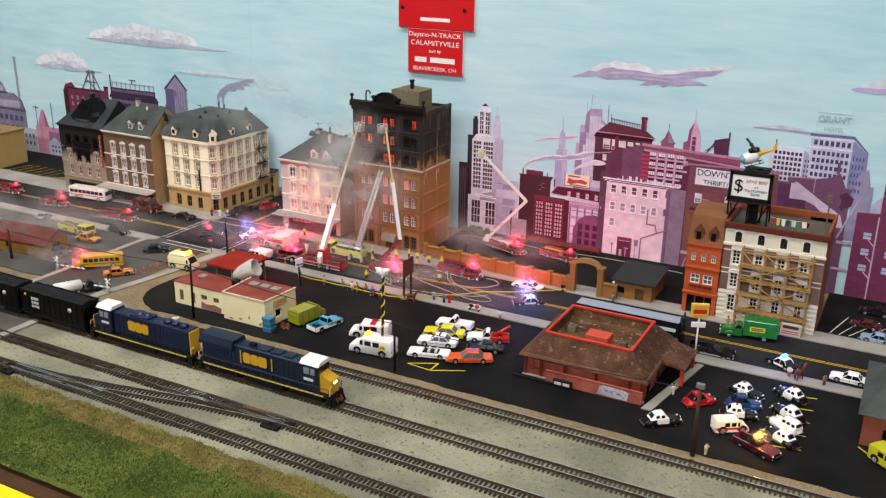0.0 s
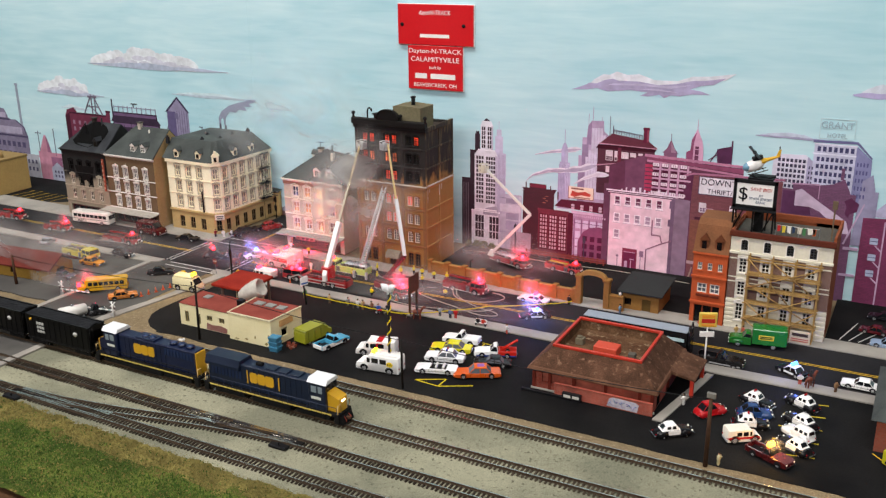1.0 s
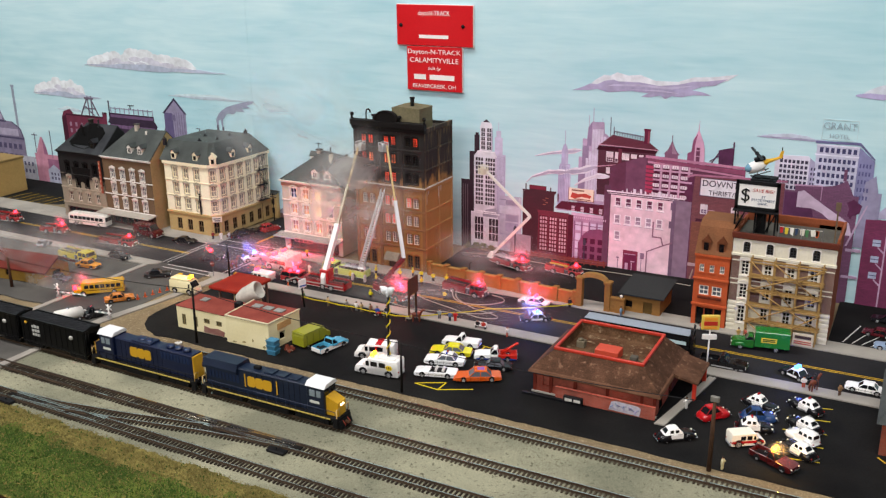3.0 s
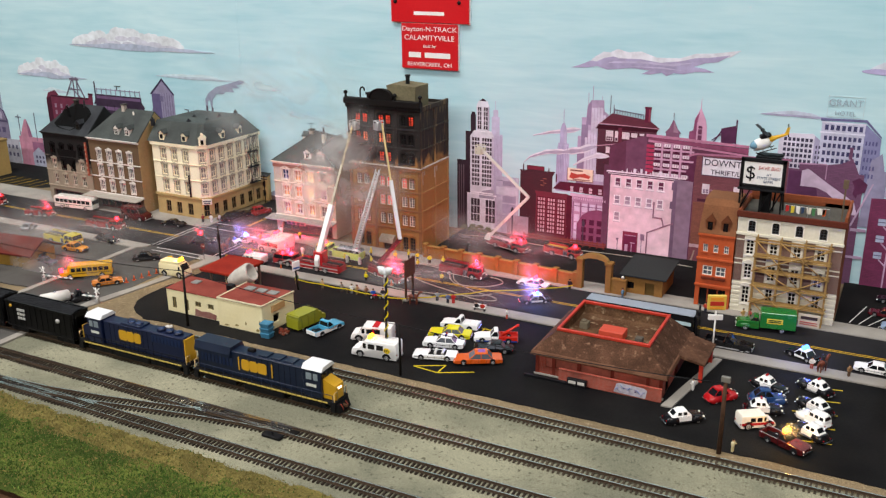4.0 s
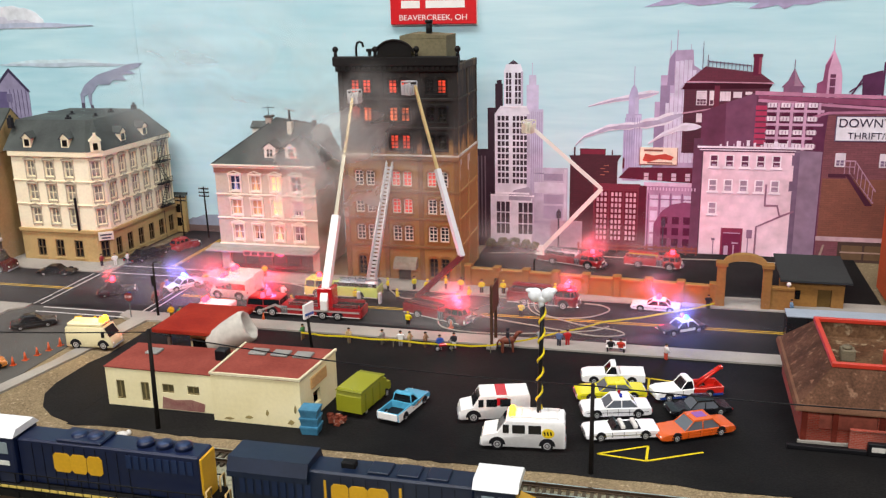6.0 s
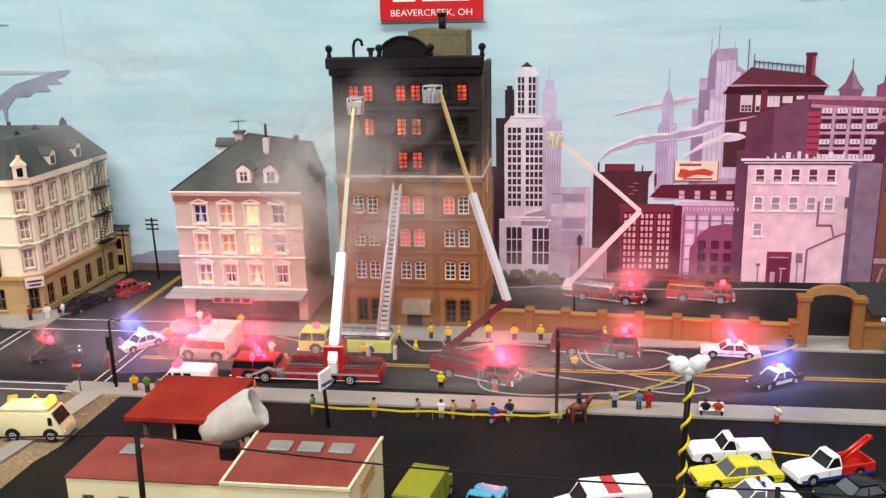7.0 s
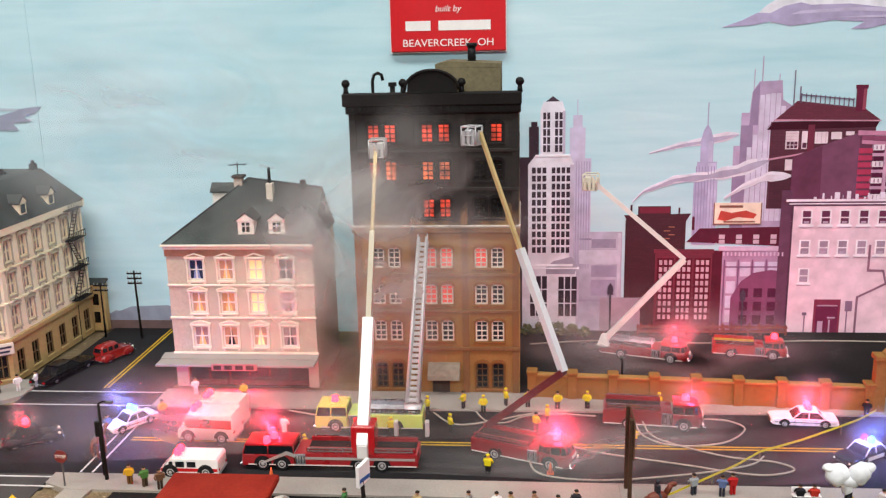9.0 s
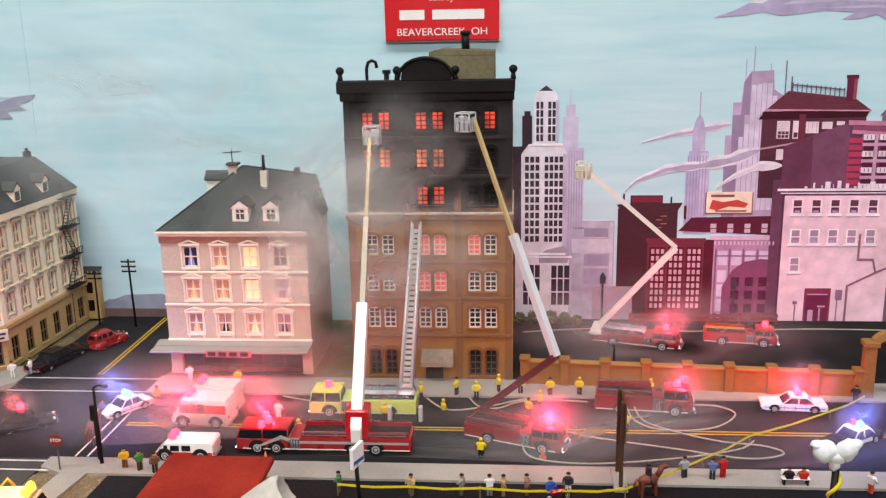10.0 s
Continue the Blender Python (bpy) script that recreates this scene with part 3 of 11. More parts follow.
def cloud(xa, xb, za, zb, seed, layer, col="b8b0cc", top="d9dbe4"):
    """A painted cloud: a long soft base with pale heaps above it and ragged wisps."""
    w, h = xb - xa, zb - za
    n = 60
    f = lambda t, k: 0.5 + 0.5 * noise.noise(Vector((t * k, seed * 7.3, k)))
    taper = lambda t: math.sin(math.pi * t) ** 0.6
    heap = [(xa + w * (0.06 + 0.74 * t), za + h * (0.26 + 0.74 * taper(t) * (0.35 + 0.65 * f(t, 3)) * (0.75 + 0.25 * f(t, 14)))) for t in [i / n for i in range(n, -1, -1)]]
    base = [(xa + w * 0.06, za + h * 0.22), (xa + w * 0.80, za + h * 0.22)]
    painted("painted_cloud", [base + heap[1:-1]], top, layer)
    lo = [(xa + w * t, za + h * (0.20 - 0.18 * taper(t) * f(t, 6))) for t in [i / n for i in range(n + 1)]]
    hi = [(xa + w * t, za + h * (0.24 + 0.22 * taper(t) * f(t, 5))) for t in [i / n for i in range(n, -1, -1)]]
    painted("painted_cloud", [lo + hi], col, layer + 1)


def heaped_cloud(xa, xb, za, zb, seed, layer):
    """A painted cumulus: white heaps with grey-lilac folds over a flat ragged base."""
    rr = random.Random(seed)
    w, h = xb - xa, zb - za

    def blob(cx, cz, rx, rz_):
        n, ph = 22, rr.uniform(0, 9)
        return [(cx + rx * math.cos(a) * (1 + 0.14 * noise.noise(Vector((math.cos(a) * 2.2 + ph, math.sin(a) * 2.2, seed)))), max(za + h * 0.10, cz + rz_ * math.sin(a) * (1 + 0.2 * noise.noise(Vector((math.cos(a) * 2.5, math.sin(a) * 2.5 + ph, seed))))))
                for a in [2 * math.pi * k / n for k in range(n)]]

    tops, folds, lows = [], [], []
    for i in range(15):
        t = 0.10 + 0.62 * i / 14
        env = math.sin(math.pi * (t - 0.04) / 0.76) ** 0.8
        cz = za + h * (0.20 + 0.55 * env * rr.uniform(0.45, 1.0))
        r0 = w * rr.uniform(0.045, 0.075)
        tops.append(blob(xa + w * t, cz, r0, h * rr.uniform(0.17, 0.27)))
        lows.append(blob(xa + w * t, za + h * 0.26, r0 * 1.2, h * 0.24))
        folds.append(blob(xa + w * t + r0 * 0.35, cz - h * 0.20, r0 * 0.75, h * 0.10))
    painted("painted_cloud", tops + lows, "d9dfe4", layer)
    painted("painted_cloud_fold", folds, "c9cbd8", layer + 2)
    n = 60
    f = lambda t, k: 0.5 + 0.5 * noise.noise(Vector((t * k, seed * 7.3, k)))
    lo = [(xa + w * t, za + h * (0.15 - 0.14 * math.sin(math.pi * t) * f(t, 6))) for t in [i / n for i in range(n + 1)]]
    hi = [(xa + w * t, za + h * (0.17 + 0.20 * math.sin(math.pi * t) * f(t, 9))) for t in [i / n for i in range(n, -1, -1)]]
    painted("painted_cloud_base", [lo + hi], "a9b3c6", layer + 3)


heaped_cloud(-629, -364, 185, 221, 1, 1)
heaped_cloud(-750, -605, 137, 171, 2, 1)
painted("painted_cloud", [[(148, 205), (156, 212), (165, 217.5), (172, 217), (180, 221), (192, 218), (205, 219.5), (222, 214), (246, 214.5), (262, 220), (280, 221), (306, 225), (296, 218), (246, 208), (176, 209)]], "dbdde6", 1)
painted("painted_cloud", [[(129, 199), (141, 203), (150, 207.4), (158, 207), (166, 211), (176, 213), (182, 211.4), (205, 211.6), (226, 209), (246, 211.4), (262, 215.6), (275, 216.4), (296, 219.8), (284, 212.6), (272, 211), (260, 206.6), (272, 205), (281, 202), (262, 201.4), (250, 198.6), (240, 199), (233, 195.6), (228, 199), (216, 196.4), (207, 196.6), (215, 200.6), (196, 202), (170, 199), (158, 202), (148, 200)]], "a9a2c2", 2)
painted("painted_cloud", [[(170, 206), (205, 207.4), (240, 206), (262, 211), (236, 208.6), (205, 209.4), (176, 208)], [(190, 203.6), (226, 203), (250, 202), (228, 204.6)]], "bcb4cf", 3)
cloud(417, 520, 205, 232, 4, 1, "a9a2c6", "cfd6e2")
cloud(-470, -330, 152, 166, 5, 1, "b3c3cf", "c6d9df")
cloud(-700, -640, 118, 128, 8, 1, "b3c3cf", "c6d9df")
cloud(330, 400, 162, 172, 6, 1, "a9a8c4", "c2cbdc")

# distant towers
painted("painted_far_tower", [rect(116, 131, 60, 103), rect(117.6, 130, 103, 115), rect(119.4, 127.4, 115, 129), [(119.4, 129), (127.4, 129), (125.6, 135.5), (123.4, 139), (121.2, 135.5)], rect(123.1, 123.7, 138, 153)], "aca6c6", 1)
painted("painted_far_tower_face", [rect(124.6, 130.6, 60, 103), rect(124.6, 129.6, 103, 114), rect(124.4, 127, 115, 128.4)], "bab4d0", 1.6)
painted("painted_far_tower_ribs", [rect(117 + 1.9 * i, 117.5 + 1.9 * i, 60, 112) for i in range(7)], "a098bc", 2)
painted("painted_far_tower", [rect(140, 175, 70, 125), rect(144, 175, 125, 146), [(149, 146), (175, 146), (175, 150), (169, 154), (168, 166), (154, 165.4), (150, 159)], rect(155.4, 156, 165, 181), rect(150.6, 151.1, 159, 173), rect(166, 166.4, 165, 170)], "b09cba", 1)
painted("painted_far_tower_side", [rect(140, 148, 70, 112), rect(144, 151.4, 112, 138), [(149, 138), (154.4, 138), (154.4, 165), (150.4, 159.4)]], "93809f", 1.7)
painted("painted_far_tower_face", [rect(148.4 + 3.3 * i, 151.2 + 3.3 * i, 76, (124, 132, 157, 157.5, 158, 158, 150, 144)[i]) for i in range(8)], "cfc6dc", 2.2)
painted("painted_far_tower", [rect(34, 50, 40, 118), rect(36, 46, 118, 138), rect(38, 44, 138, 146), rect(40.6, 41.1, 146, 156)], "bfb9d2", 1)
painted("painted_far_tower_shade", [rect(40 + 1.7 * i, 40.8 + 1.7 * i, 44, 116) for i in range(6)], "aea6c2", 2)
painted("painted_grey_mound", [[(-288, -2), (-244, -2), (-245, 6), (-249, 10), (-255, 12.6), (-264, 13.4), (-274, 12.4), (-282, 13), (-288, 10)]], "8f97a4", 1)
# white tower
painted("painted_dark_block", [rect(3, 12, -2, 119), rect(9.6, 16, 110, 139), rect(-8, 3, -2, 84), rect(11, 15, 139, 142)], "3a2a34", 2)
painted("painted_dark_block_windows", grid(-7, 2, 4, 80, 3, 1, 0.4, 0.95), "6c5c66", 3)
painted("painted_tower", [rect(5, 43, 0, 45), rect(9, 39, 45, 114), [(9, 114), (39, 114), (36, 120.4), (14, 120.4)], rect(17, 33, 120, 149), [(17, 149), (33, 149), (31, 155), (19, 155)]], "e3e0ea", 3)
painted("painted_tower_shade", [rect(36.4, 39, 46, 114), rect(31.4, 33, 121, 149), rect(41, 43, 0, 44)], "c0b8cc", 4)
painted("painted_tower_roof", [[(20.6, 155), (29.4, 155), (25, 158.4)]], "4a3a48", 4)
painted("painted_tower_windows", [q for a, b in ((18.4, 23.6), (26, 31.6)) for q in grid(a, b, 122, 148.4, 2, 5, 0.72, 0.84)]
        + [q for a, b, n in ((11, 21.4, 3), (24, 36.8, 4)) for q in grid(a, b, 54, 113, n, 11, 0.72, 0.72)] + grid(10, 22, 10, 39, 3, 3, 0.8, 0.9) + grid(29, 42, 10, 38.6, 3, 3, 0.8, 0.9), "40343f", 4.6)
painted("painted_tower_floors", [rect(9.4, 38.8, 45.4, 47), rect(5, 43, 43.6, 44.6), rect(13.6, 36.4, 119.4, 120.6)], "f0edf4", 5.6)
painted("painted_tower_shadow", [[(21, 45), (26, 49), (38, 52), (42, 46), (40, 40), (21, 40)]], "a9a2b4", 5)
painted("painted_pale_block", [rect(42, 71, -2, 69)], "b4b0c4", 2)
painted("painted_pale_block_panels", [rect(51, 67, 58, 64), rect(51, 67.6, 38, 46), rect(51, 67, 25, 36), rect(43, 51, 63.4, 64.6), rect(43, 58, 21, 22)], "9c94ac", 2.6)
painted("painted_pale_block_light", [rect(43, 70, 47, 56.4), rect(68.2, 70.2, 24, 68)], "c8c6d6", 2.8)
painted("painted_low_grey_block", [rect(57, 84, -2, 23.6)], "a898a6", 4.2)
# dark red blocks
painted("painted_maroon_block", [rect(73, 112, -4, 77), [(72, 80), (115, 81), (112, 75.6), (74.6, 75.6)], rect(81, 102, 80, 86), rect(76, 77.2, 80, 87), rect(107, 108, 80, 85)], "4c1624", 3, brick=True)
painted("painted_maroon_top", [rect(82, 101.4, 81.4, 85.4)], "73283a", 3.8)
painted("painted_maroon_glints", [rect(98 + 3 * (i % 2), 102 + 3 * (i % 2), 64 + 2.6 * i, 64.6 + 2.6 * i) for i in range(4)], "a06a58", 4)
painted("painted_red_block", [rect(93, 130, -2, 55), rect(92, 131, 54.4, 57)], "7e2238", 5, brick=True)
painted("painted_red_block_bays", [rect(94.4 + 12 * k, 105 + 12 * k, 7, 51) for k in range(3)], "5a1628", 5.7)
painted("painted_red_block_windows", [q for k in range(3) for q in grid(95 + 12 * k, 104.6 + 12 * k, 8, 50.4, 3, 9, 0.62, 0.66)], "c4a2b0", 6.5)
painted("painted_red_gap", [rect(130, 136.4, -2, 56)], "551a2c", 4.6)
painted("painted_fence", [rect(84, 180, -2, 1.5), rect(84, 180, 3, 4.4)] + [rect(84 + 6 * i, 85.2 + 6 * i, -2, 6) for i in range(16)], "8a3a3c", 9)
painted("painted_arch_block", [rect(136, 176, -2, 57)], "b28cac", 4)
painted("painted_arch_block_panes", grid(138, 174, 38, 49, 4, 1, 0.72, 0.9) + grid(138, 174, 6, 36, 4, 3, 0.66, 0.84), "cfc0da", 5)
painted("painted_arch_block_bars", [rect(138 + 9 * i - 0.5, 138 + 9 * i + 0.5, 2, 50) for i in range(5)] + grid(138, 174, 44.6, 45.4, 1, 1, 1, 1), "80587c", 5.4)
painted("painted_arch_block_shade", [[(143, -2), (176, -2), (176, 42), (168, 43), (157, 41), (149, 35), (143, 24)]], "84486a", 6)
painted("painted_arch_dark_panes", [q for q in grid(147, 174, 4, 32, 3, 3, 0.6, 0.66)], "581c3c", 6.9)
painted("painted_cornice", [rect(134, 178, 56, 59)] + grid(136, 176, 52.5, 55, 16, 1, 0.4, 1), "d0b2cc", 7)
painted("painted_low_roof", [[(113, 62), (176, 59), (176, 72), (121, 71)], rect(116, 117.6, 70, 79)], "5c1f34", 3)
painted("painted_low_roof_windows", grid(130, 174, 60.6, 67, 4, 1, 0.34, 0.95), "c9b0c0", 4)
painted("painted_low_roof_bars", grid(130, 174, 63.4, 64, 4, 1, 0.34, 0.95), "5c1f34", 4.6)
painted("painted_poster", [rect(129.4, 160, 74, 88)], "ecd8c4", 5, "cream painted advertising board with a red shape")
painted("painted_poster_mark", [[(132, 77), (134, 83), (141, 81.4), (150, 83), (157, 80.4), (155, 77.6), (145, 78.6), (137, 76)]], "c04a40", 6)
painted("painted_poster_bars", [rect(133, 148, 84.8, 86.4), rect(136, 156, 75, 76), rect(129.4, 160, 73.6, 74.3), rect(129.4, 130, 74, 88), rect(159.4, 160, 74, 88)], "8a5a50", 6)
# gabled block on the hill
painted("painted_gable_block", [rect(162.4, 227, 84, 140)], "5c2034", 3, brick=True)
painted("painted_gable_lower", [rect(164, 227, 84, 112)], "541a2e", 3.7, brick=True)
painted("painted_gable_shade", [[(160, 135), (164, 140), (229, 140), (227, 136)]], "3c1020", 3.8)
painted("painted_gable_roof", [[(159, 135), (165, 141.6), (178, 153), (219, 148), (230, 140), (165, 141)]], "6e2338", 4, brick=True)
painted("painted_gable_chimney", [rect(213.6, 219.6, 146, 160), rect(213, 220.2, 160, 162.4)], "64203a", 5)
painted("painted_chimney_light", [rect(217.6, 219.6, 147, 160)], "8c4456", 5.5)
painted("painted_roof_rail", [[(180, 156.6), (212, 153.2), (212, 153.8), (180, 157.2)]] + [rect(180 + 2.9 * i, 180.4 + 2.9 * i, 151.6 - 0.33 * i, 158 - 0.33 * i) for i in range(12)] + [rect(175.4, 175.8, 150, 172), rect(179.2, 179.7, 152, 162)], "6e5a70", 5)
painted("painted_gable_eaves", [[(164, 140.6), (229.4, 139.6), (229.4, 140.4), (164, 141.6)], [(162, 115.4), (186, 119.6), (186, 120.6), (162, 116.6)]], "c08ca0", 5.4)
painted("painted_gable_windows", [rect(172, 180, 122.6, 134), rect(182, 185.4, 122.6, 134), rect(190, 198, 126, 133.4), rect(200, 206.4, 128.6, 133.2), rect(209, 214, 131, 133.4), rect(172.6, 177.4, 109, 116)], "e0cdd6", 5.6)
painted("painted_gable_panes", grid(172.6, 179.6, 123, 127.6, 3, 2, 0.8, 0.8) + [rect(182.6, 185, 123.4, 126.6)], "5c3448", 6.3)
painted("painted_gable_bars", grid(172, 180, 128, 133.6, 1, 3, 1, 0.06) + grid(190, 198, 126, 133.4, 3, 1, 0.06, 1), "a88498", 6.5)
painted("painted_wall_stack", [rect(185.6, 189.6, 112, 138)], "6e2c40", 6)
painted("painted_hill_block", [[(177, 80), (219, 84), (217.6, 133), (196, 125), (177, 117.6)]], "744660", 6.6)
painted("painted_hill_block_dark", [[(177, 80), (196, 82), (195, 124.6), (177, 117.6)]], "66364e", 7.3)
painted("painted_long_block", [[(217, 70), (322, 70), (322, 122), (217, 131)]], "6a2c48", 6.5, brick=True)
painted("painted_long_cornice", [[(216.4, 131), (322, 128), (322, 130.6), (216.4, 134)], [(219, 125.6), (322, 119), (322, 121), (219, 128)]], "b87c98", 7.2)
painted("painted_long_frieze", [[(219, 128.2), (322, 122), (322, 127.4), (219, 130.6)]], "8c4a68", 7.4)
painted("painted_quoins", [rect(217.6, 226, 88 + 4.5 * i, 91.2 + 4.5 * i) for i in range(8)], "b03a5c", 7.6)
painted("painted_long_bays", grid(226, 266, 86, 125, 4, 1, 0.8, 1), "4e1834", 7.7)
painted("painted_long_piers", [rect(233.2 + 10 * i, 235.4 + 10 * i, 84, 125) for i in range(4)] + [rect(226, 268, 96.4 + 10.6 * k, 98.4 + 10.6 * k) for k in range(3)], "c296b0", 8.4)
painted("painted_long_windows", [q for k in range(4) for q in grid(224.6, 264.6, 91 + 10.6 * k - 1.4, 94.6 + 10.6 * k - 1.4, 4, 1, 0.66, 1.0)], "e6d6e0", 9.2)
painted("painted_long_sashes", [q for k in range(4) for q in grid(224.6, 264.6, 91.6 + 10.6 * k - 1.4, 94 + 10.6 * k - 1.4, 16, 1, 0.3, 1.0)], "a07c94", 9.9)
painted("painted_cone_tower", [rect(237, 251, 124, 137), [(235.6, 137), (252.6, 137), (248.6, 142), (244, 151.6), (240, 142)], rect(243.8, 244.2, 150, 158)], "7e5670", 5)
painted("painted_cone_light", [[(244.4, 150.6), (247.6, 142.4), (250.6, 137.8), (244.6, 138)]], "a07c92", 5.6)
painted("painted_spire_tower", [[(261, 118), (280, 118), (278.4, 146), (277, 153), (273, 161.6), (271.6, 165), (271.3, 176), (270.8, 165), (266, 154), (265, 142), (261, 140)]], "d0a0bc", 5)
painted("painted_spire_shade", [[(261, 118), (268, 118), (268.4, 150), (270.6, 162), (266, 154), (265, 142), (261, 140)]], "8e4e70", 6)
painted("painted_spire_slit", [rect(270, 274, 122, 147)], "6e3c58", 6)
painted("painted_spire_bars", grid(270, 274, 122, 147, 1, 4, 1, 0.12), "c898b4", 6.6)
painted("painted_sign_frame", [[(294, 130), (309, 132), (307, 150), (293, 146)], rect(307.4, 308.8, 128, 156), [(285, 130), (286.2, 130), (294, 143), (293.4, 144.4)], [(284.6, 133), (294, 140), (294, 141), (284.6, 134)]], "552c4c", 5)
# pale pink house
painted("painted_pink_house", [rect(179, 249, -2, 88)], "eac6d4", 10)
painted("painted_pink_side", [[(249, -2), (269, -2), (269.4, 87), (249, 88)]], "8e748a", 10)
painted("painted_side_grime", [rect(249, 253, -2, 86), rect(246.6, 252, 55, 63), rect(247.4, 252, 75.6, 84)], "735a72", 10.6)
painted("painted_pink_cornice", [rect(175, 262, 88.6, 90.2), rect(177, 250, 86.8, 87.6)], "ecdae6", 11.2)
painted("painted_pink_shadow", [rect(176, 250, 87.5, 88.7), rect(179, 249, 85.8, 86.9), rect(179, 179.8, -2, 86)], "5e3c50", 11.4)
painted("painted_roof_clutter", [rect(192 + 4.1 * i + (i * 7 % 5) * 0.6, 193.6 + 4.1 * i + (i * 5 % 4) * 0.7, 90.4, 91.6 + (i * 11 % 7) * 0.6) for i in range(14)], "dccddc", 11.6)
for x_, z_ in [(188.4 + 11.9 * i, 74) for i in range(5)] + [(188.4 + 11.9 * i, 54) for i in range(5)] + [(189, 35)]:
    painted("painted_pink_frame", [rect(x_ - 3.6, x_ + 3.6, z_ - 0.6, z_ + 9.4), rect(x_ - 4.6, x_ + 4.6, z_ - 1.9, z_ - 0.5)], "f2e2ea", 11)
    painted("painted_pink_window", [rect(x_ - 2.5, x_ + 2.5, z_ + 4.6, z_ + 8.6), rect(x_ - 2.5, x_ + 2.5, z_ + 0.2, z_ + 3.8)], "6a3450" if (x_ + z_) % 3 < 2 else "a88ca0", 12)
    painted("painted_pink_glint", [rect(x_ - 1.7, x_ + 1.6, z_ + 0.4, z_ + 1.8), rect(x_ - 4.4, x_ + 4.4, z_ - 2.3, z_ - 1.9)], "b49ab0", 13)
painted("painted_pink_door", [rect(197, 214, -2, 23)], "8c3450", 11)
painted("painted_pink_door_panels", [rect(198.4, 212.6, -2, 18.6)], "6e2444", 12)
painted("painted_pink_door_bars", [rect(199, 212, 18.4, 19.2), rect(200, 203.4, 0, 8), rect(207, 208, 0, 9), rect(206, 211, 10, 11)], "c29ab4", 13)
painted("painted_drain_pipe", [rect(223.4, 224.8, -2, 25), [(223.4, 25), (224.8, 24.4), (242, 33.4), (252, 38), (251.4, 39.2), (241.6, 34.8)], [(240.6, 34.6), (242, 34), (239.6, 43.4), (238.4, 42.6)], [(229, 42), (239, 42), (239.4, 43.4), (230, 43.6)], rect(228.8, 230.2, 42, 60)], "8e6478", 12)
painted("painted_maroon_gap", [rect(172, 179, -2, 96)], "6a4058", 7.7)
painted("painted_lamp_post", [rect(63.4, 64.6, 0, 26), rect(62.2, 65.8, 26, 31), [(62.2, 31), (65.8, 31), (64, 34)]], "4a4250", 12)
painted("painted_lamp_post", [rect(150.4, 151.4, 0, 22), rect(149.2, 152.6, 22, 27), [(149.2, 27), (152.6, 27), (150.9, 30)]], "4a3a4c", 12)
painted("painted_meter_post", [rect(191, 191.7, -2, 12), rect(189.8, 192.6, 12, 14), rect(218, 218.7, 0, 16), rect(217, 221.4, 15, 22)], "8a6880", 12)
# thrift block
painted("painted_thrift_block", [[(261, -2), (362, -2), (362, 118), (271, 116), (261, 113)]], "84404a", 8, brick=True)
painted("painted_thrift_flank", [[(261, -2), (270, -2), (270, 96), (271, 116), (261, 113)]], "5e2c48", 8.9)
painted("painted_thrift_lower", [rect(271, 362, 19, 66)], "8e4a3c", 8.7, brick=True)
painted("painted_low_store", [rect(287, 362, -2, 15)], "4c3a34", 9.4)
painted("painted_low_store_band", [rect(270, 363, 15.4, 19)], "c8a4aa", 9.8)
painted("painted_low_store_doors", grid(289, 358, 0, 13, 4, 1, 0.9, 0.9), "6e5640", 10.2)
painted("painted_low_store_sheds", [rect(289, 360, 6, 7.2), [(272, -2), (274, -2), (277, 12), (275.6, 12)]], "a88c80", 10.8)
painted("painted_thrift_cornice", [[(260, 113), (271, 116.4), (364, 119), (364, 121), (271, 118.4), (260, 115)]], "a86c88", 9)
painted("painted_thrift_sign", [rect(277, 343, 95.6, 115.4)], "ece6ee", 10, "white painted wall sign with dark lettering")
painted("painted_thrift_rim", [rect(277, 343, 95.6, 96.3), rect(277, 343, 114.7, 115.4), rect(277, 277.7, 95.6, 115.4), rect(342.3, 343, 95.6, 115.4)], "5c4a66", 11)
INK = M("33263c", 0.8, 0, 0.05, name="backdrop_ink")
words("sign_words", "DOWNTOWN", 9.5, INK, backdrop, (310.5, -1.6, 109.6), stretch=1.0)
words("sign_words", "THRIFT/LOAN", 7.2, INK, backdrop, (310, -1.6, 99.8), stretch=1.05)
for x_ in (279, 311, 342):
    painted("painted_thrift_window", [rect(x_, x_ + 7.6, 75.6, 86.4)], "e2d4de", 9.8)
    painted("painted_thrift_pane", grid(x_ + 0.8, x_ + 6.8, 76.4, 81, 2, 2, 0.8, 0.8), "7c6480", 10.6)
painted("painted_fire_stair", [rect(275, 288, 67, 70), [(287, 70), (290, 70), (309.4, 45), (304, 45)]], "4e2436", 9.8)
painted("painted_fire_rail", [rect(286, 294, 80, 80.8), rect(286, 294, 75.4, 76), [(294, 80.8), (294, 79.8), (310.4, 56), (310.8, 57.2)], [(290, 71.6), (291, 70.8), (309, 47), (310, 47.4)]] + [rect(286.4 + 3.6 * i, 286.9 + 3.6 * i, 70, 80.6) for i in range(3)]
        + [[(296 + 3 * i, 63.6 - 4.2 * i), (296.5 + 3 * i, 63.6 - 4.2 * i), (296.9 + 3 * i, 77 - 4.4 * i), (296.4 + 3 * i, 77 - 4.4 * i)] for i in range(5)], "b0869a", 10.6)
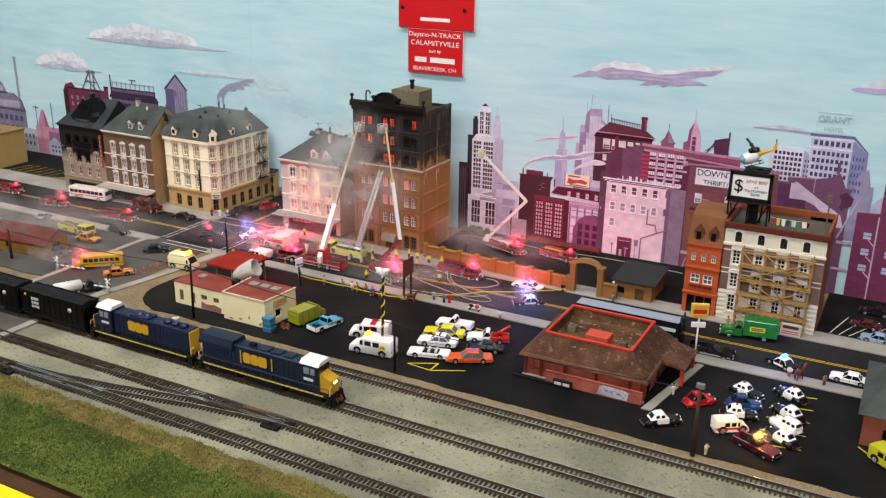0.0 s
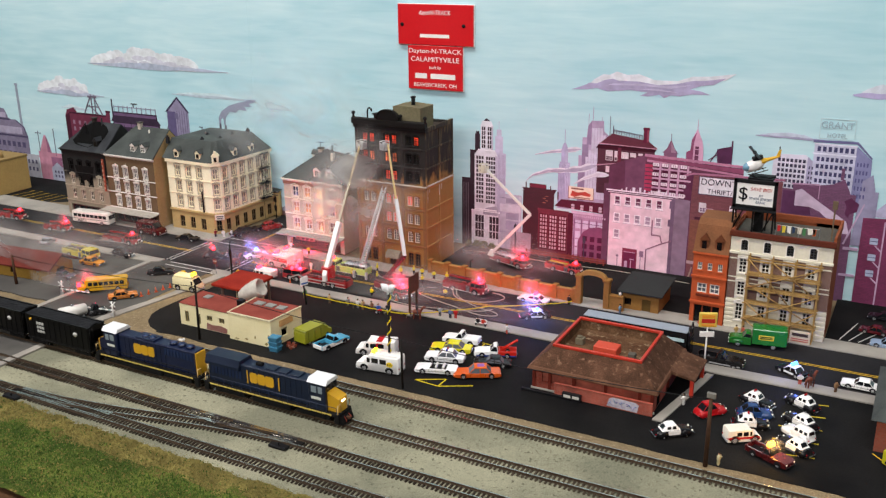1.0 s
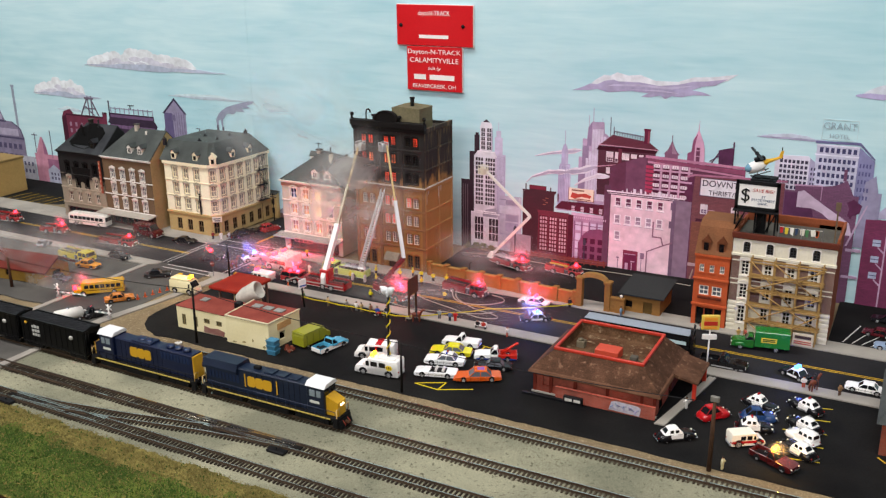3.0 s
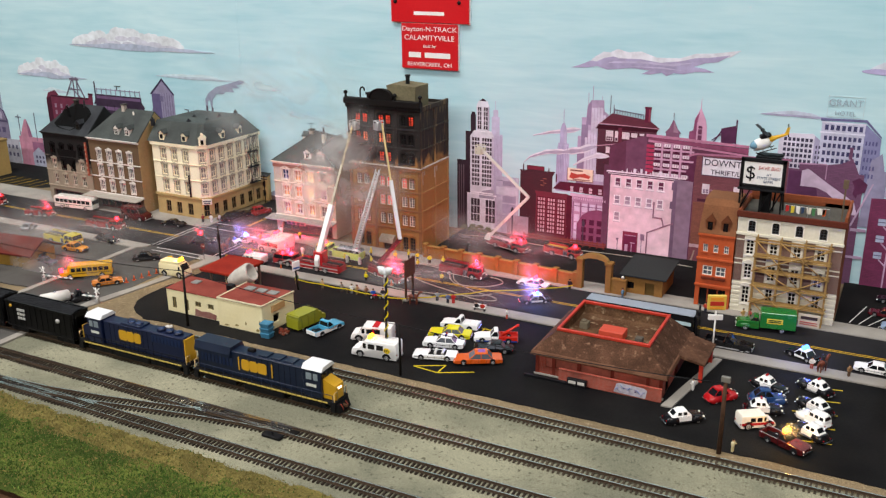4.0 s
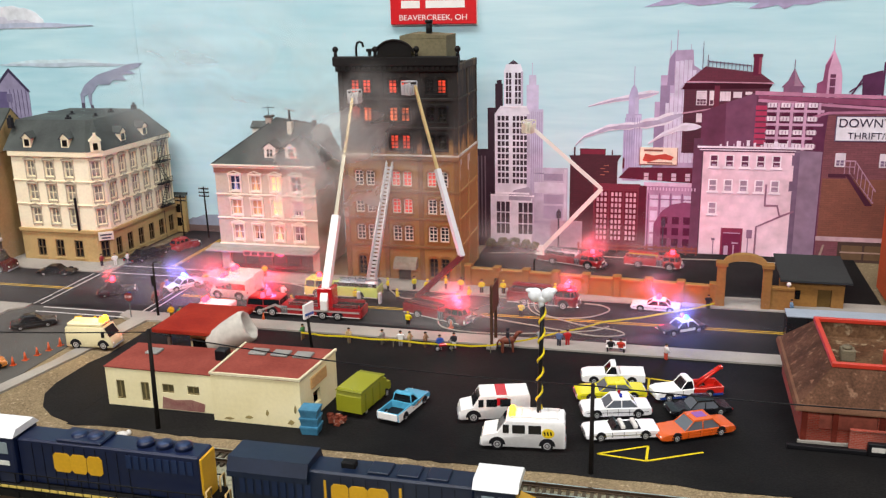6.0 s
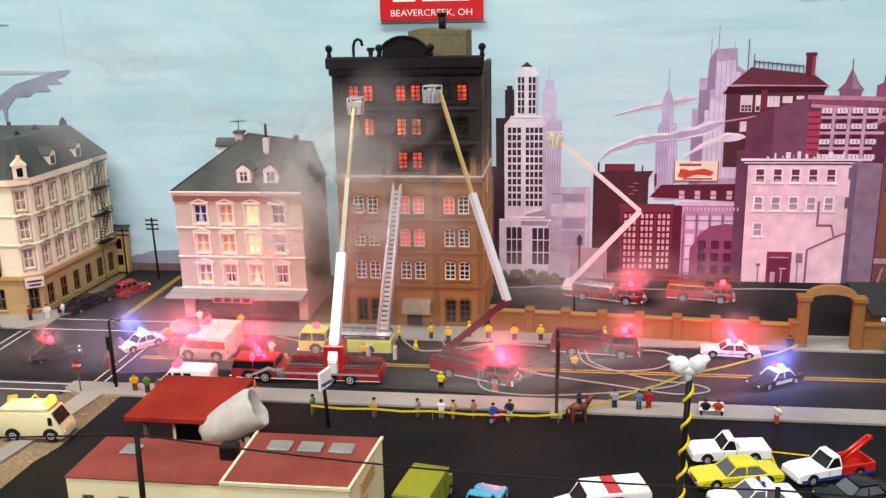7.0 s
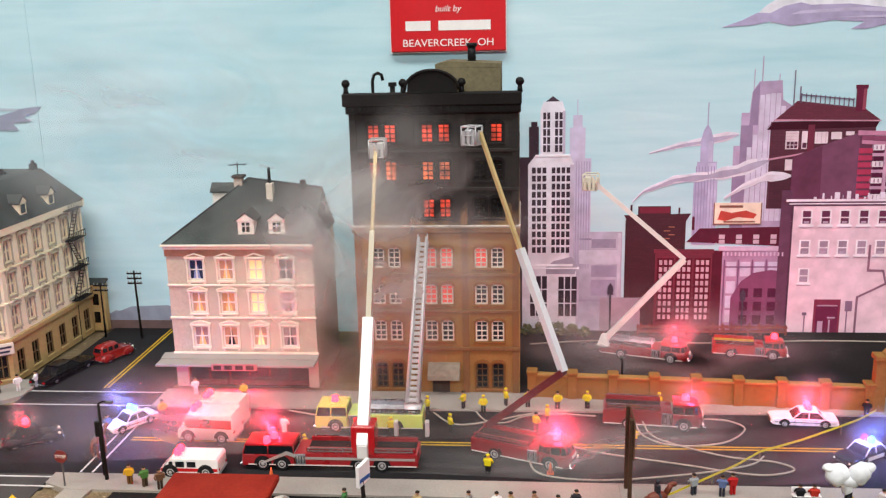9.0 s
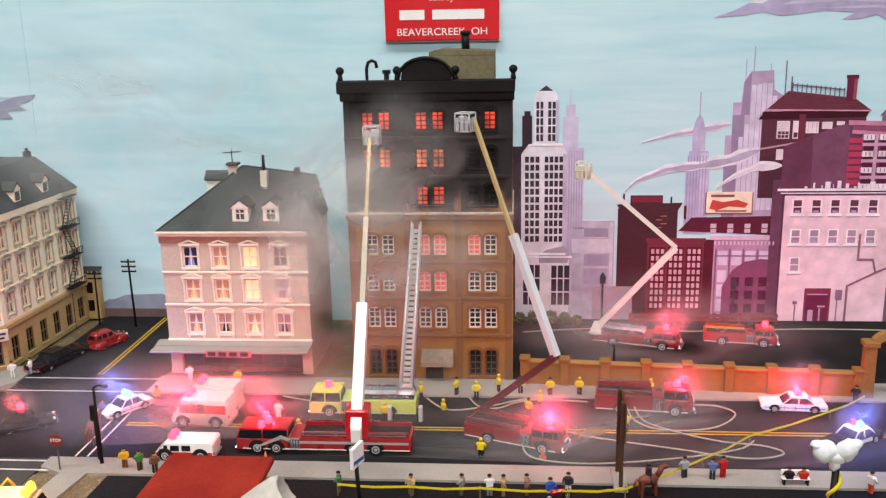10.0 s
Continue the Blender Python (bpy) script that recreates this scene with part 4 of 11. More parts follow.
# hotel block
painted("painted_office_block", [[(350, 96), (390, 96), (390, 141), (381, 148), (353, 147), (350, 140)]], "d6d2e2", 3)
painted("painted_office_windows", grid(354, 382, 112, 144, 7, 6, 0.66, 0.62), "3d3850", 4)
painted("painted_office_side", [[(383, 96), (390, 96), (390, 141), (383, 146.4)]], "a9a4c2", 4.6)
painted("painted_office_side_windows", grid(384, 389.6, 112, 138, 2, 5, 0.5, 0.55), "4b4660", 5.4)
painted("painted_hotel_block", [rect(388, 427, 96, 160)], "c4c4dc", 5)
painted("painted_hotel_side", [[(427, 96), (444, 96), (442, 148), (427, 161)]], "8484ac", 5)
painted("painted_hotel_cornice", [[(386.4, 162), (427, 163), (442, 148.6), (442, 150.4), (427.4, 165.4), (386.4, 164.4)]], "6c6a92", 6)
painted("painted_hotel_windows", grid(390, 426, 153.4, 158.4, 7, 1, 0.62, 1) + [q for k in range(5) for q in grid(390.4, 425.6, 143.4 - 7.4 * k, 147.6 - 7.4 * k, 8, 1, 0.62, 1)], "45446a", 6.1)
painted("painted_hotel_side_windows", [q for k in range(5) for q in grid(428, 440, 141 - 8 * k, 145 - 8 * k, 4, 1, 0.5, 1)], "5a5884", 6.1)
painted("painted_hotel_ledges", [rect(387, 427.4, 150.2, 151.6), rect(387.4, 427.4, 160, 161.4)], "e0dff0", 6.4)
ink2 = M("9bb0bb", 0.8, 0, 0.05, name="backdrop_grey_ink")
painted("painted_hotel_board", [rect(391, 423.6, 166, 166.5), rect(391, 423.6, 186, 186.5), rect(391, 391.4, 166, 186), rect(423.2, 423.6, 166, 186)], "bccfd4", 3)
words("sign_words", "GRANT", 9.6, ink2, backdrop, (407, -0.9, 180), stretch=0.94)
words("sign_words", "HOTEL", 6.2, ink2, backdrop, (407.5, -0.9, 170), stretch=0.96)
painted("painted_maroon_terrace", [rect(362, 432, -2, 112), [(372, 112), (372, 117.4), (396, 118.4), (396, 112)], [(396, 112), (396, 118.4), (410, 121), (420, 127), (427, 112)], rect(416, 419, 126, 138)], "7c4668", 7, brick=True)
painted("painted_terrace_ledge", [[(371, 117), (397, 118.2), (397, 119.6), (371, 118.4)], rect(397, 397.8, 104, 119)], "b892b0", 8.6)
painted("painted_grey_block", [[(432, 60), (452, 60), (450, 112), (445, 134), (436, 127)], rect(447, 452, 90, 117)], "8e8aa6", 6.6)
painted("painted_pale_wall", [[(375, 95), (375, 111), (381, 113), (402, 99), (426, 84), (430, 71), (424, 71), (400, 91), (390, 95)]], "cbb6ce", 8)
painted("painted_wall_shade", [[(363, 86), (363, 110), (375, 110), (375, 95), (390, 95), (392, 86)]], "5c3456", 8.3)
painted("painted_smoke_blot", [[(422, 105), (428, 108.6), (436, 103), (434.4, 95), (428, 92), (427, 88), (423.6, 92), (424.6, 99)]], "5a2c4c", 9)
painted("painted_floor_bands", [rect(425, 440, 26.4, 29), rect(426, 440, 54.6, 57.6), [(424.6, 60), (440, 104), (441.4, 104), (426.6, 60)]], "b49cb8", 9)
painted("painted_far_right_block", [[(441, -2), (520, -2), (520, 94), (441, 90)], rect(462, 468, 92, 122)], "802a52", 9, brick=True)
painted("painted_far_right_windows", [rect(450 + 22 * i, 457.4 + 22 * i, 63.6 - 17 * j, 70.4 - 17 * j) for i in range(3) for j in range(3)], "b4bed8", 10)
painted("painted_far_right_sashes", [rect(450 + 22 * i, 457.4 + 22 * i, 66.6 - 17 * j, 67.4 - 17 * j) for i in range(3) for j in range(3)], "5a5278", 10.7)
painted("painted_far_right_pipe", [rect(461, 462.4, -2, 88)] + [[(455, 62 - 17 * j), (461.4, 56 - 17 * j), (461.4, 58 - 17 * j), (455, 63.6 - 17 * j)] for j in range(3)], "c0a0bc", 11)
painted("painted_right_haze_block", [[(446, 92), (500, 92), (500, 140), (470, 118)]], "b4b0cc", 3)
# west end of the skyline
painted("painted_west_factory", [[(-694, 108), (-689, 117), (-680, 114), (-606, 114), (-602, 118), (-602, 60), (-694, 60)], rect(-606, -598, 60, 121), [(-690, 117), (-674, 122), (-668, 115), (-684, 113)]], "6a2f44", 3)
painted("painted_factory_shade", [[(-694, 108), (-684, 113), (-684, 60), (-694, 60)], rect(-684, -606, 112, 114.5), rect(-606, -597, 119, 121.5)], "431b2c", 4)
painted("painted_west_factory_windows", grid(-682, -610, 84, 104, 6, 2, 0.34, 0.6), "8f7386", 5)
painted("painted_crane_frame", [[(-652, 114), (-650, 114), (-634, 140), (-636, 140)], [(-612, 114), (-614, 114), (-628, 140), (-626, 140)], rect(-640, -622, 139, 142), rect(-634, -632.4, 114, 144), rect(-627, -625.4, 114, 144), rect(-644, -618, 125, 126.4), [(-640, 128), (-638, 128), (-620, 114), (-622, 114)]], "6a6272", 6)
painted("painted_roof_tank", [rect(-592, -499, 84, 108), [(-596, 107), (-497, 107), (-502, 114), (-592, 114)], rect(-590, -503, 114, 122), rect(-592, -590, 114, 140)], "3a2c40", 3)
painted("painted_roof_tank_band", [rect(-589, -504, 116, 120), rect(-590, -502, 100, 105), rect(-590, -502, 90, 94)], "6c5474", 4)
painted("painted_roof_tank_rail", [rect(-588, -504, 129, 130)] + [rect(-588 + 9.2 * i, -587 + 9.2 * i, 122, 131) for i in range(10)], "8f8aa0", 4)
painted("painted_tank_rods", [rect(-570 + 14 * i, -569.4 + 14 * i, 85, 108) for i in range(5)] + [rect(-548, -547, 130, 136), rect(-552, -540, 135, 136)], "251a28", 5)
painted("painted_grain_tower", [rect(-482, -442, 76, 131), [(-485, 129), (-461, 152), (-440, 130)]], "8d86a0", 3)
painted("painted_grain_tower_shade", [rect(-482, -466, 76, 130)], "5f567a", 4)
painted("painted_grain_tower_eaves", [[(-485, 129), (-461, 152), (-440, 130), (-443, 130), (-461, 148.5), (-481, 129)]], "3c3650", 5)
painted("painted_grain_tower_boards", [rect(-463 + 4.4 * i, -462.4 + 4.4 * i, 78, 132) for i in range(5)] + [rect(-467, -461, 120, 128)], "736b8a", 6)
painted("painted_tower_chute", [[(-488, 96), (-486, 94), (-482, 106), (-482, 110)]], "6a6272", 4)
painted("painted_chimney", [rect(-386, -382.6, 90, 121), rect(-376.5, -373.4, 90, 118), rect(-419, -418, 92, 112), rect(-424, -417, 111, 112)], "4b4458", 3)
painted("painted_smoke", [[(-386, 120), (-386, 128), (-380, 137), (-366, 146), (-348, 151), (-330, 156), (-318, 157), (-322, 153), (-332, 150), (-326, 147), (-340, 146), (-336, 141), (-350, 141), (-354, 137), (-366, 137), (-374, 128), (-375, 118), (-377, 118), (-378, 128), (-382, 126), (-382.6, 120)]], "8a90a6", 4)
painted("painted_west_block", [rect(-768, -716, -2, 45), [(-764, 45), (-738, 45), (-742, 60), (-747, 72), (-751, 72), (-758, 58)]], "b88296", 2)
painted("painted_west_block_shade", [rect(-740, -716, -2, 38), [(-747, 72), (-742, 60), (-738, 45), (-746, 45)]], "8f5f7c", 3)
painted("painted_west_sheds", [rect(-742, -700, -2, 20), [(-742, 20), (-728, 30), (-714, 20)], rect(-712, -690, -2, 30)], "9da2b4", 4)
painted("painted_west_shed_windows", grid(-738, -702, 4, 18, 5, 2, 0.5, 0.6), "4f4c62", 5)
painted("painted_west_masts", [rect(-728, -727, 40, 84), rect(-764, -763.2, 46, 78), rect(-770, -757, 74, 75)], "5c5a70", 4)
painted("painted_west_mill", [rect(-870, -788, -2, 66), [(-870, 66), (-788, 66), (-794, 82), (-812, 92), (-870, 92)], [(-870, 92), (-828, 92), (-836, 108), (-870, 112)]], "7d768e", 2)
painted("painted_mill_outline", [[(-812, 92), (-794, 82), (-788, 66), (-790, 66), (-796, 81), (-812, 90)], rect(-870, -788, 64, 67), rect(-870, -826, 90, 93)], "4a4460", 3)
painted("painted_mill_light", [rect(-870, -800, 69, 80), rect(-866, -834, 94, 102)], "a39db4", 4)
painted("painted_west_mast", [rect(-801, -796, 84, 150), rect(-802, -795, 148, 151)], "8d97a8", 3)
painted("painted_west_mill_windows", grid(-866, -794, 10, 60, 6, 3, 0.6, 0.5), "514b68", 3)
painted("painted_west_store", [rect(-800, -770, -2, 36), rect(-802, -768, 35, 38)], "a8a9b4", 5)
painted("painted_west_store_windows", grid(-798, -772, 8, 32, 3, 2, 0.5, 0.5), "5b5a70", 6)
painted("painted_horizon_sheds", [rect(-330, -204, -2, 10), [(-286, 10), (-270, 16), (-244, 17), (-226, 12), (-226, 8), (-286, 8)], rect(-216, -206, 8, 20)], "8d94a2", 2)
painted("painted_horizon_wall", [rect(-330, -204, -2, 6)], "6d5a56", 3)
def wisp(pts, w0, w1, col, layer):
    """A ribbon of painted smoke along pts, swelling from w0 to w1."""
    out = []
    for a, b in zip(pts, pts[1:]):
        for k in range(6):
            out.append((a[0] + (b[0] - a[0]) * k / 6, a[1] + (b[1] - a[1]) * k / 6))
    out.append(pts[-1])
    n = len(out) - 1
    wd = lambda i: (w0 + (w1 - w0) * i / n) * (1 + 0.5 * noise.noise(Vector((i * 0.35, layer, 2)))) * min(1, (n - i) / 3 + 0.15)
    painted("painted_smoke", [[(x, z - wd(i) / 2) for i, (x, z) in enumerate(out)] + [(x, z + wd(i) / 2) for i, (x, z) in reversed(list(enumerate(out)))]], col, layer)


for pts, w0, w1, layer in (([(77, 89), (84, 96), (92, 99), (104, 103.6), (124, 105.6), (143, 109), (163, 116)], 0.6, 8.5, 2.4), ([(136, 91), (147, 98.6), (162, 105), (177, 105.4)], 1.5, 6, 3.9), ([(87, 121), (107, 126), (123, 128.6), (143, 132.6)], 1.0, 6, 0.4)):
    wisp(pts, w0 * 1.15, w1 * 1.15, "dcd6e2", layer)
    wisp([(x_, z_ - 0.5) for x_, z_ in pts], w0 * 0.6, w1 * 0.6, "b4aac2" if layer != 3.9 else "d4cad8", layer + 0.6)

# two red signs hung on the backdrop
red = M("c81820", 0.35, 0, 0.05, 300, 20, name="sign_red")
for nm, b, lab in (("club_sign", (-91, 9, 240.5, 287), "red plastic club sign with white lettering"),
                   ("name_sign", (-78, -5, 188, 239.5), "red engraved name plate with white lettering")):
    s = thing(nm, lab, "sign", (b[0] + b[1]) / 2, -4.5, b[2], group="signs on the backdrop")
    w, h = (b[1] - b[0]) / 2, b[3] - b[2]
    part("plate", Geo().box(-w, w, 0, 3.5, 0, h, 0.4), red, s)
    part("edge", Geo().box(-w - 0.6, w + 0.6, 1.6, 4.2, -0.8, h + 0.6), WHITEP, s, "white bevelled edge")
    if nm == "club_sign":
        words("lettering", "daytoN-TRACK", 7.4, WHITEP, s, (0, -0.2, 37), stretch=0.86)
        part("name_bar", Geo().box(-20, 19, -0.25, 0.3, 8.5, 12.5), WHITEP, s, "white bar of small lettering")
        for x in (-44, 38):
            part("screw", Geo().cyl((x, -1, 23), (x, 0.2, 23), 2.2, k=12), BLACKP, s, "dark screw head")
    else:
        for txt, z, sz, st in (("Dayton-N-TRACK", 45.2, 7.6, 1.22), ("CALAMITYVILLE", 35.4, 8.2, 1.12), ("built by", 26.2, 5.2, 1.05), ("BEAVERCREEK, OH", 5.2, 6.4, 1.08)):
            words("lettering", txt, sz, WHITEP, s, (0, -0.2, z), stretch=st, shear=0.25 if txt == "built by" else 0.0)
        for xa, xb in ((-27, -11), (-6, 27)):
            part("name_bar", Geo().box(xa, xb, -0.25, 0.3, 13, 19), WHITEP, s, "white bar of lettering")


# ---- buildings ----
def wall_geo(length, height, holes, th=2.0, z0=0.0):
    """A wall along x with openings (u0, u1, z0, z1) through its thickness; its face is at y = 0."""
    ge = Geo()
    e = 0.04
    xs = sorted({e, length - e, *(h[0] for h in holes), *(h[1] for h in holes)})
    zs = sorted({float(z0), float(height), *(h[2] for h in holes), *(h[3] for h in holes)})
    for xa, xb in zip(xs, xs[1:]):
        for za, zb in zip(zs, zs[1:]):
            cx, cz = (xa + xb) / 2, (za + zb) / 2
            if any(h[0] < cx < h[1] and h[2] < cz < h[3] for h in holes):
                continue
            ge.quad((xa, 0, za), (xb, 0, za), (xb, 0, zb), (xa, 0, zb))
            ge.quad((xb, th, za), (xa, th, za), (xa, th, zb), (xb, th, zb))
    for a, b, c, d in list(holes) + [(e, length - e, z0, height)]:
        ge.quad((a, 0, c), (a, th, c), (a, th, d), (a, 0, d))
        ge.quad((b, 0, c), (b, 0, d), (b, th, d), (b, th, c))
        ge.quad((a, 0, d), (a, th, d), (b, th, d), (b, 0, d))
        ge.quad((a, 0, c), (b, 0, c), (b, th, c), (a, th, c))
    return ge


def run_of(p0, p1):
    d = Vector((p1[0] - p0[0], p1[1] - p0[1]))
    return d.length, math.degrees(math.atan2(d.y, d.x)), d.normalized()


def wall(bld, p0, p1, height, holes, mat, th=2.0, z0=0.0, label="", name="wall"):
    ln, rz, _ = run_of(p0, p1)
    return part(name, wall_geo(ln, height, holes, th, z0), mat, bld, label, at=(p0[0], p0[1], 0), rz=rz)


WIN = {}


def window_meshes(w, h, style, fm, tm, pm):
    key = (w, h, style, fm.name, tm.name, pm.name)
    if key in WIN:
        return WIN[key]
    f = Geo()
    b = min(0.9, w * 0.12)
    y0, y1 = 0.5, 1.2
    f.box(-w / 2, -w / 2 + b, y0, y1, 0, h).box(w / 2 - b, w / 2, y0, y1, 0, h).box(-w / 2, w / 2, y0, y1, 0, b).box(-w / 2, w / 2, y0, y1, h - b, h)
    f.box(-b / 3, b / 3, y0, y1, 0, h)
    f.box(-w / 2, w / 2, y0, y1, h * 0.5 - b / 3, h * 0.5 + b / 3)
    if "grid" in style:
        f.box(-w / 2, w / 2, y0, y1, h * 0.76 - b / 4, h * 0.76 + b / 4).box(-w / 2, w / 2, y0, y1, h * 0.25 - b / 4, h * 0.25 + b / 4)
    t = Geo()
    t.box(-w / 2 - 1, w / 2 + 1, -0.9, 0.4, -1.2, -0.05, 0.15)
    if "plain" not in style:
        if "arch" in style:
            n = 8
            out = [(-(w / 2 + 1) * math.cos(math.pi * i / n), h - 0.4 + 2.6 * math.sin(math.pi * i / n)) for i in range(n + 1)]
            inn = [(-(w / 2 - 0.3) * math.cos(math.pi * i / n), h - 1.0 + 1.5 * math.sin(math.pi * i / n)) for i in range(n, -1, -1)]
            for i in range(n):
                t.prism([out[i], out[i + 1], inn[n - i - 1], inn[n - i]], -0.9, 0.5, "y")
        elif "hood" in style:
            t.box(-w / 2 - 1.4, w / 2 + 1.4, -1.4, 0.4, h + 0.2, h + 1.3, 0.15)
            t.prism([(-w / 2 - 1, h + 1.2), (w / 2 + 1, h + 1.2), (w / 6, h + 3.1), (-w / 6, h + 3.1)], -0.7, 0.4, "y")
            for e in (-1, 1):
                t.prism([(e * (w / 2 + 1.5), h + 1.1), (e * (w / 2 + 1.5), h + 1.8), (0, h + 3.9), (0, h + 3.1)], -1.5, 0.4, "y")
                t.box(e * (w / 2 + 0.5) - 0.6, e * (w / 2 + 0.5) + 0.6, -1.2, 0.3, h - 1.6, h + 0.3, 0.15)
                t.box(e * (w / 2 - 0.3) - 0.5, e * (w / 2 - 0.3) + 0.5, -0.8, 0.3, -2.4, -1.1, 0.12)
            t.box(-0.5, 0.5, -1.3, 0.3, h - 0.1, h + 1.4, 0.12)
        else:
            t.box(-w / 2 - 1, w / 2 + 1, -0.9, 0.4, h, h + 1.1, 0.15)
        t.box(-w / 2 - 0.9, -w / 2 - 0.05, -0.6, 0.4, 0, h).box(w / 2 + 0.05, w / 2 + 0.9, -0.6, 0.4, 0, h)
    g2 = Geo().box(-w / 2 + 0.1, w / 2 - 0.1, 1.25, 1.6, 0.1, h - 0.1)
    WIN[key] = (f.data("window", fm), t.data("surround", tm), g2.data("pane", pm))
    return WIN[key]


def windows(bld, p0, p1, places, w, h, style, fm, tm, pm, lit=None):
    """Windows with frame, surround and pane; places are (u, z); lit maps an index to another pane material."""
    ln, rz, d = run_of(p0, p1)
    for i, (u, z) in enumerate(places):
        f, t, gl = window_meshes(w, h, style, fm, tm, (lit or {}).get(i, pm))
        wo = part("window", f, fm, bld, at=(p0[0] + d.x * u, p0[1] + d.y * u, z), rz=rz)
        part("surround", t, tm, wo)
        part("pane", gl, pm, wo)


def holes_of(places, w, h):
    return [(u - w / 2, u + w / 2, z, z + h) for u, z in places]


def band(bld, p0, p1, z0, z1, out, mat, name="cornice", label=""):
    ln, rz, _ = run_of(p0, p1)
    return part(name, Geo().box(-out * 0.6, ln + out * 0.6, -out, 0.8, z0, z1, min(0.3, (z1 - z0) / 4)), mat, bld, label, at=(p0[0], p0[1], 0), rz=rz)


def lit(name, h, s):
    return glowing(name, h, s)


WARM = lit("lamp_lit_pane", "ffdf9c", 0.42)
WARM2 = lit("dim_lamp_lit_pane", "e6ac6c", 0.3)
REDPANE = lit("red_lit_pane", "e0483c", 0.28)
BLUEP = lit("blue_lit_pane", "8494bc", 0.1)


def flames(name, h, strength):
    """A window with flickering fire behind it: bright tongues among black."""
    mat = glowing(name, h, strength)
    N, L = mat.node_tree.nodes, mat.node_tree.links
    b = N["Principled BSDF"]
    b.inputs["Base Color"].default_value = lin("1a0c08")
    tc, oi, ad, no, mr = (N.new("ShaderNode" + k) for k in ("TexCoord", "ObjectInfo", "VectorMath", "TexNoise", "MapRange"))
    L.new(tc.outputs["Object"], ad.inputs[0])
    L.new(oi.outputs["Random"], ad.inputs[1])
    L.new(ad.outputs[0], no.inputs["Vector"])
    no.inputs["Scale"].default_value, no.inputs["Detail"].default_value = 90.0, 1.0
    mr.inputs["From Min"].default_value, mr.inputs["From Max"].default_value = 0.36, 0.66
    mr.inputs["To Min"].default_value = 0.12 * strength
    mr.inputs["To Max"].default_value = strength
    L.new(no.outputs["Fac"], mr.inputs["Value"])
    L.new(mr.outputs[0], b.inputs["Emission Strength"])
    return mat


FIRE = flames("fire_lit_pane", "ff4a2c", 1.15)
FIRE2 = flames("bright_fire_pane", "ff7440", 1.9)
DARKWIN = glassy("black_window_pane", "0c0c0e", 0.25)
SLATE = two_tone("slate_roofing", "3d4140", "4d524f", 40, 0.35, 0.65, rough=0.7, grain=900, bump=0.4)


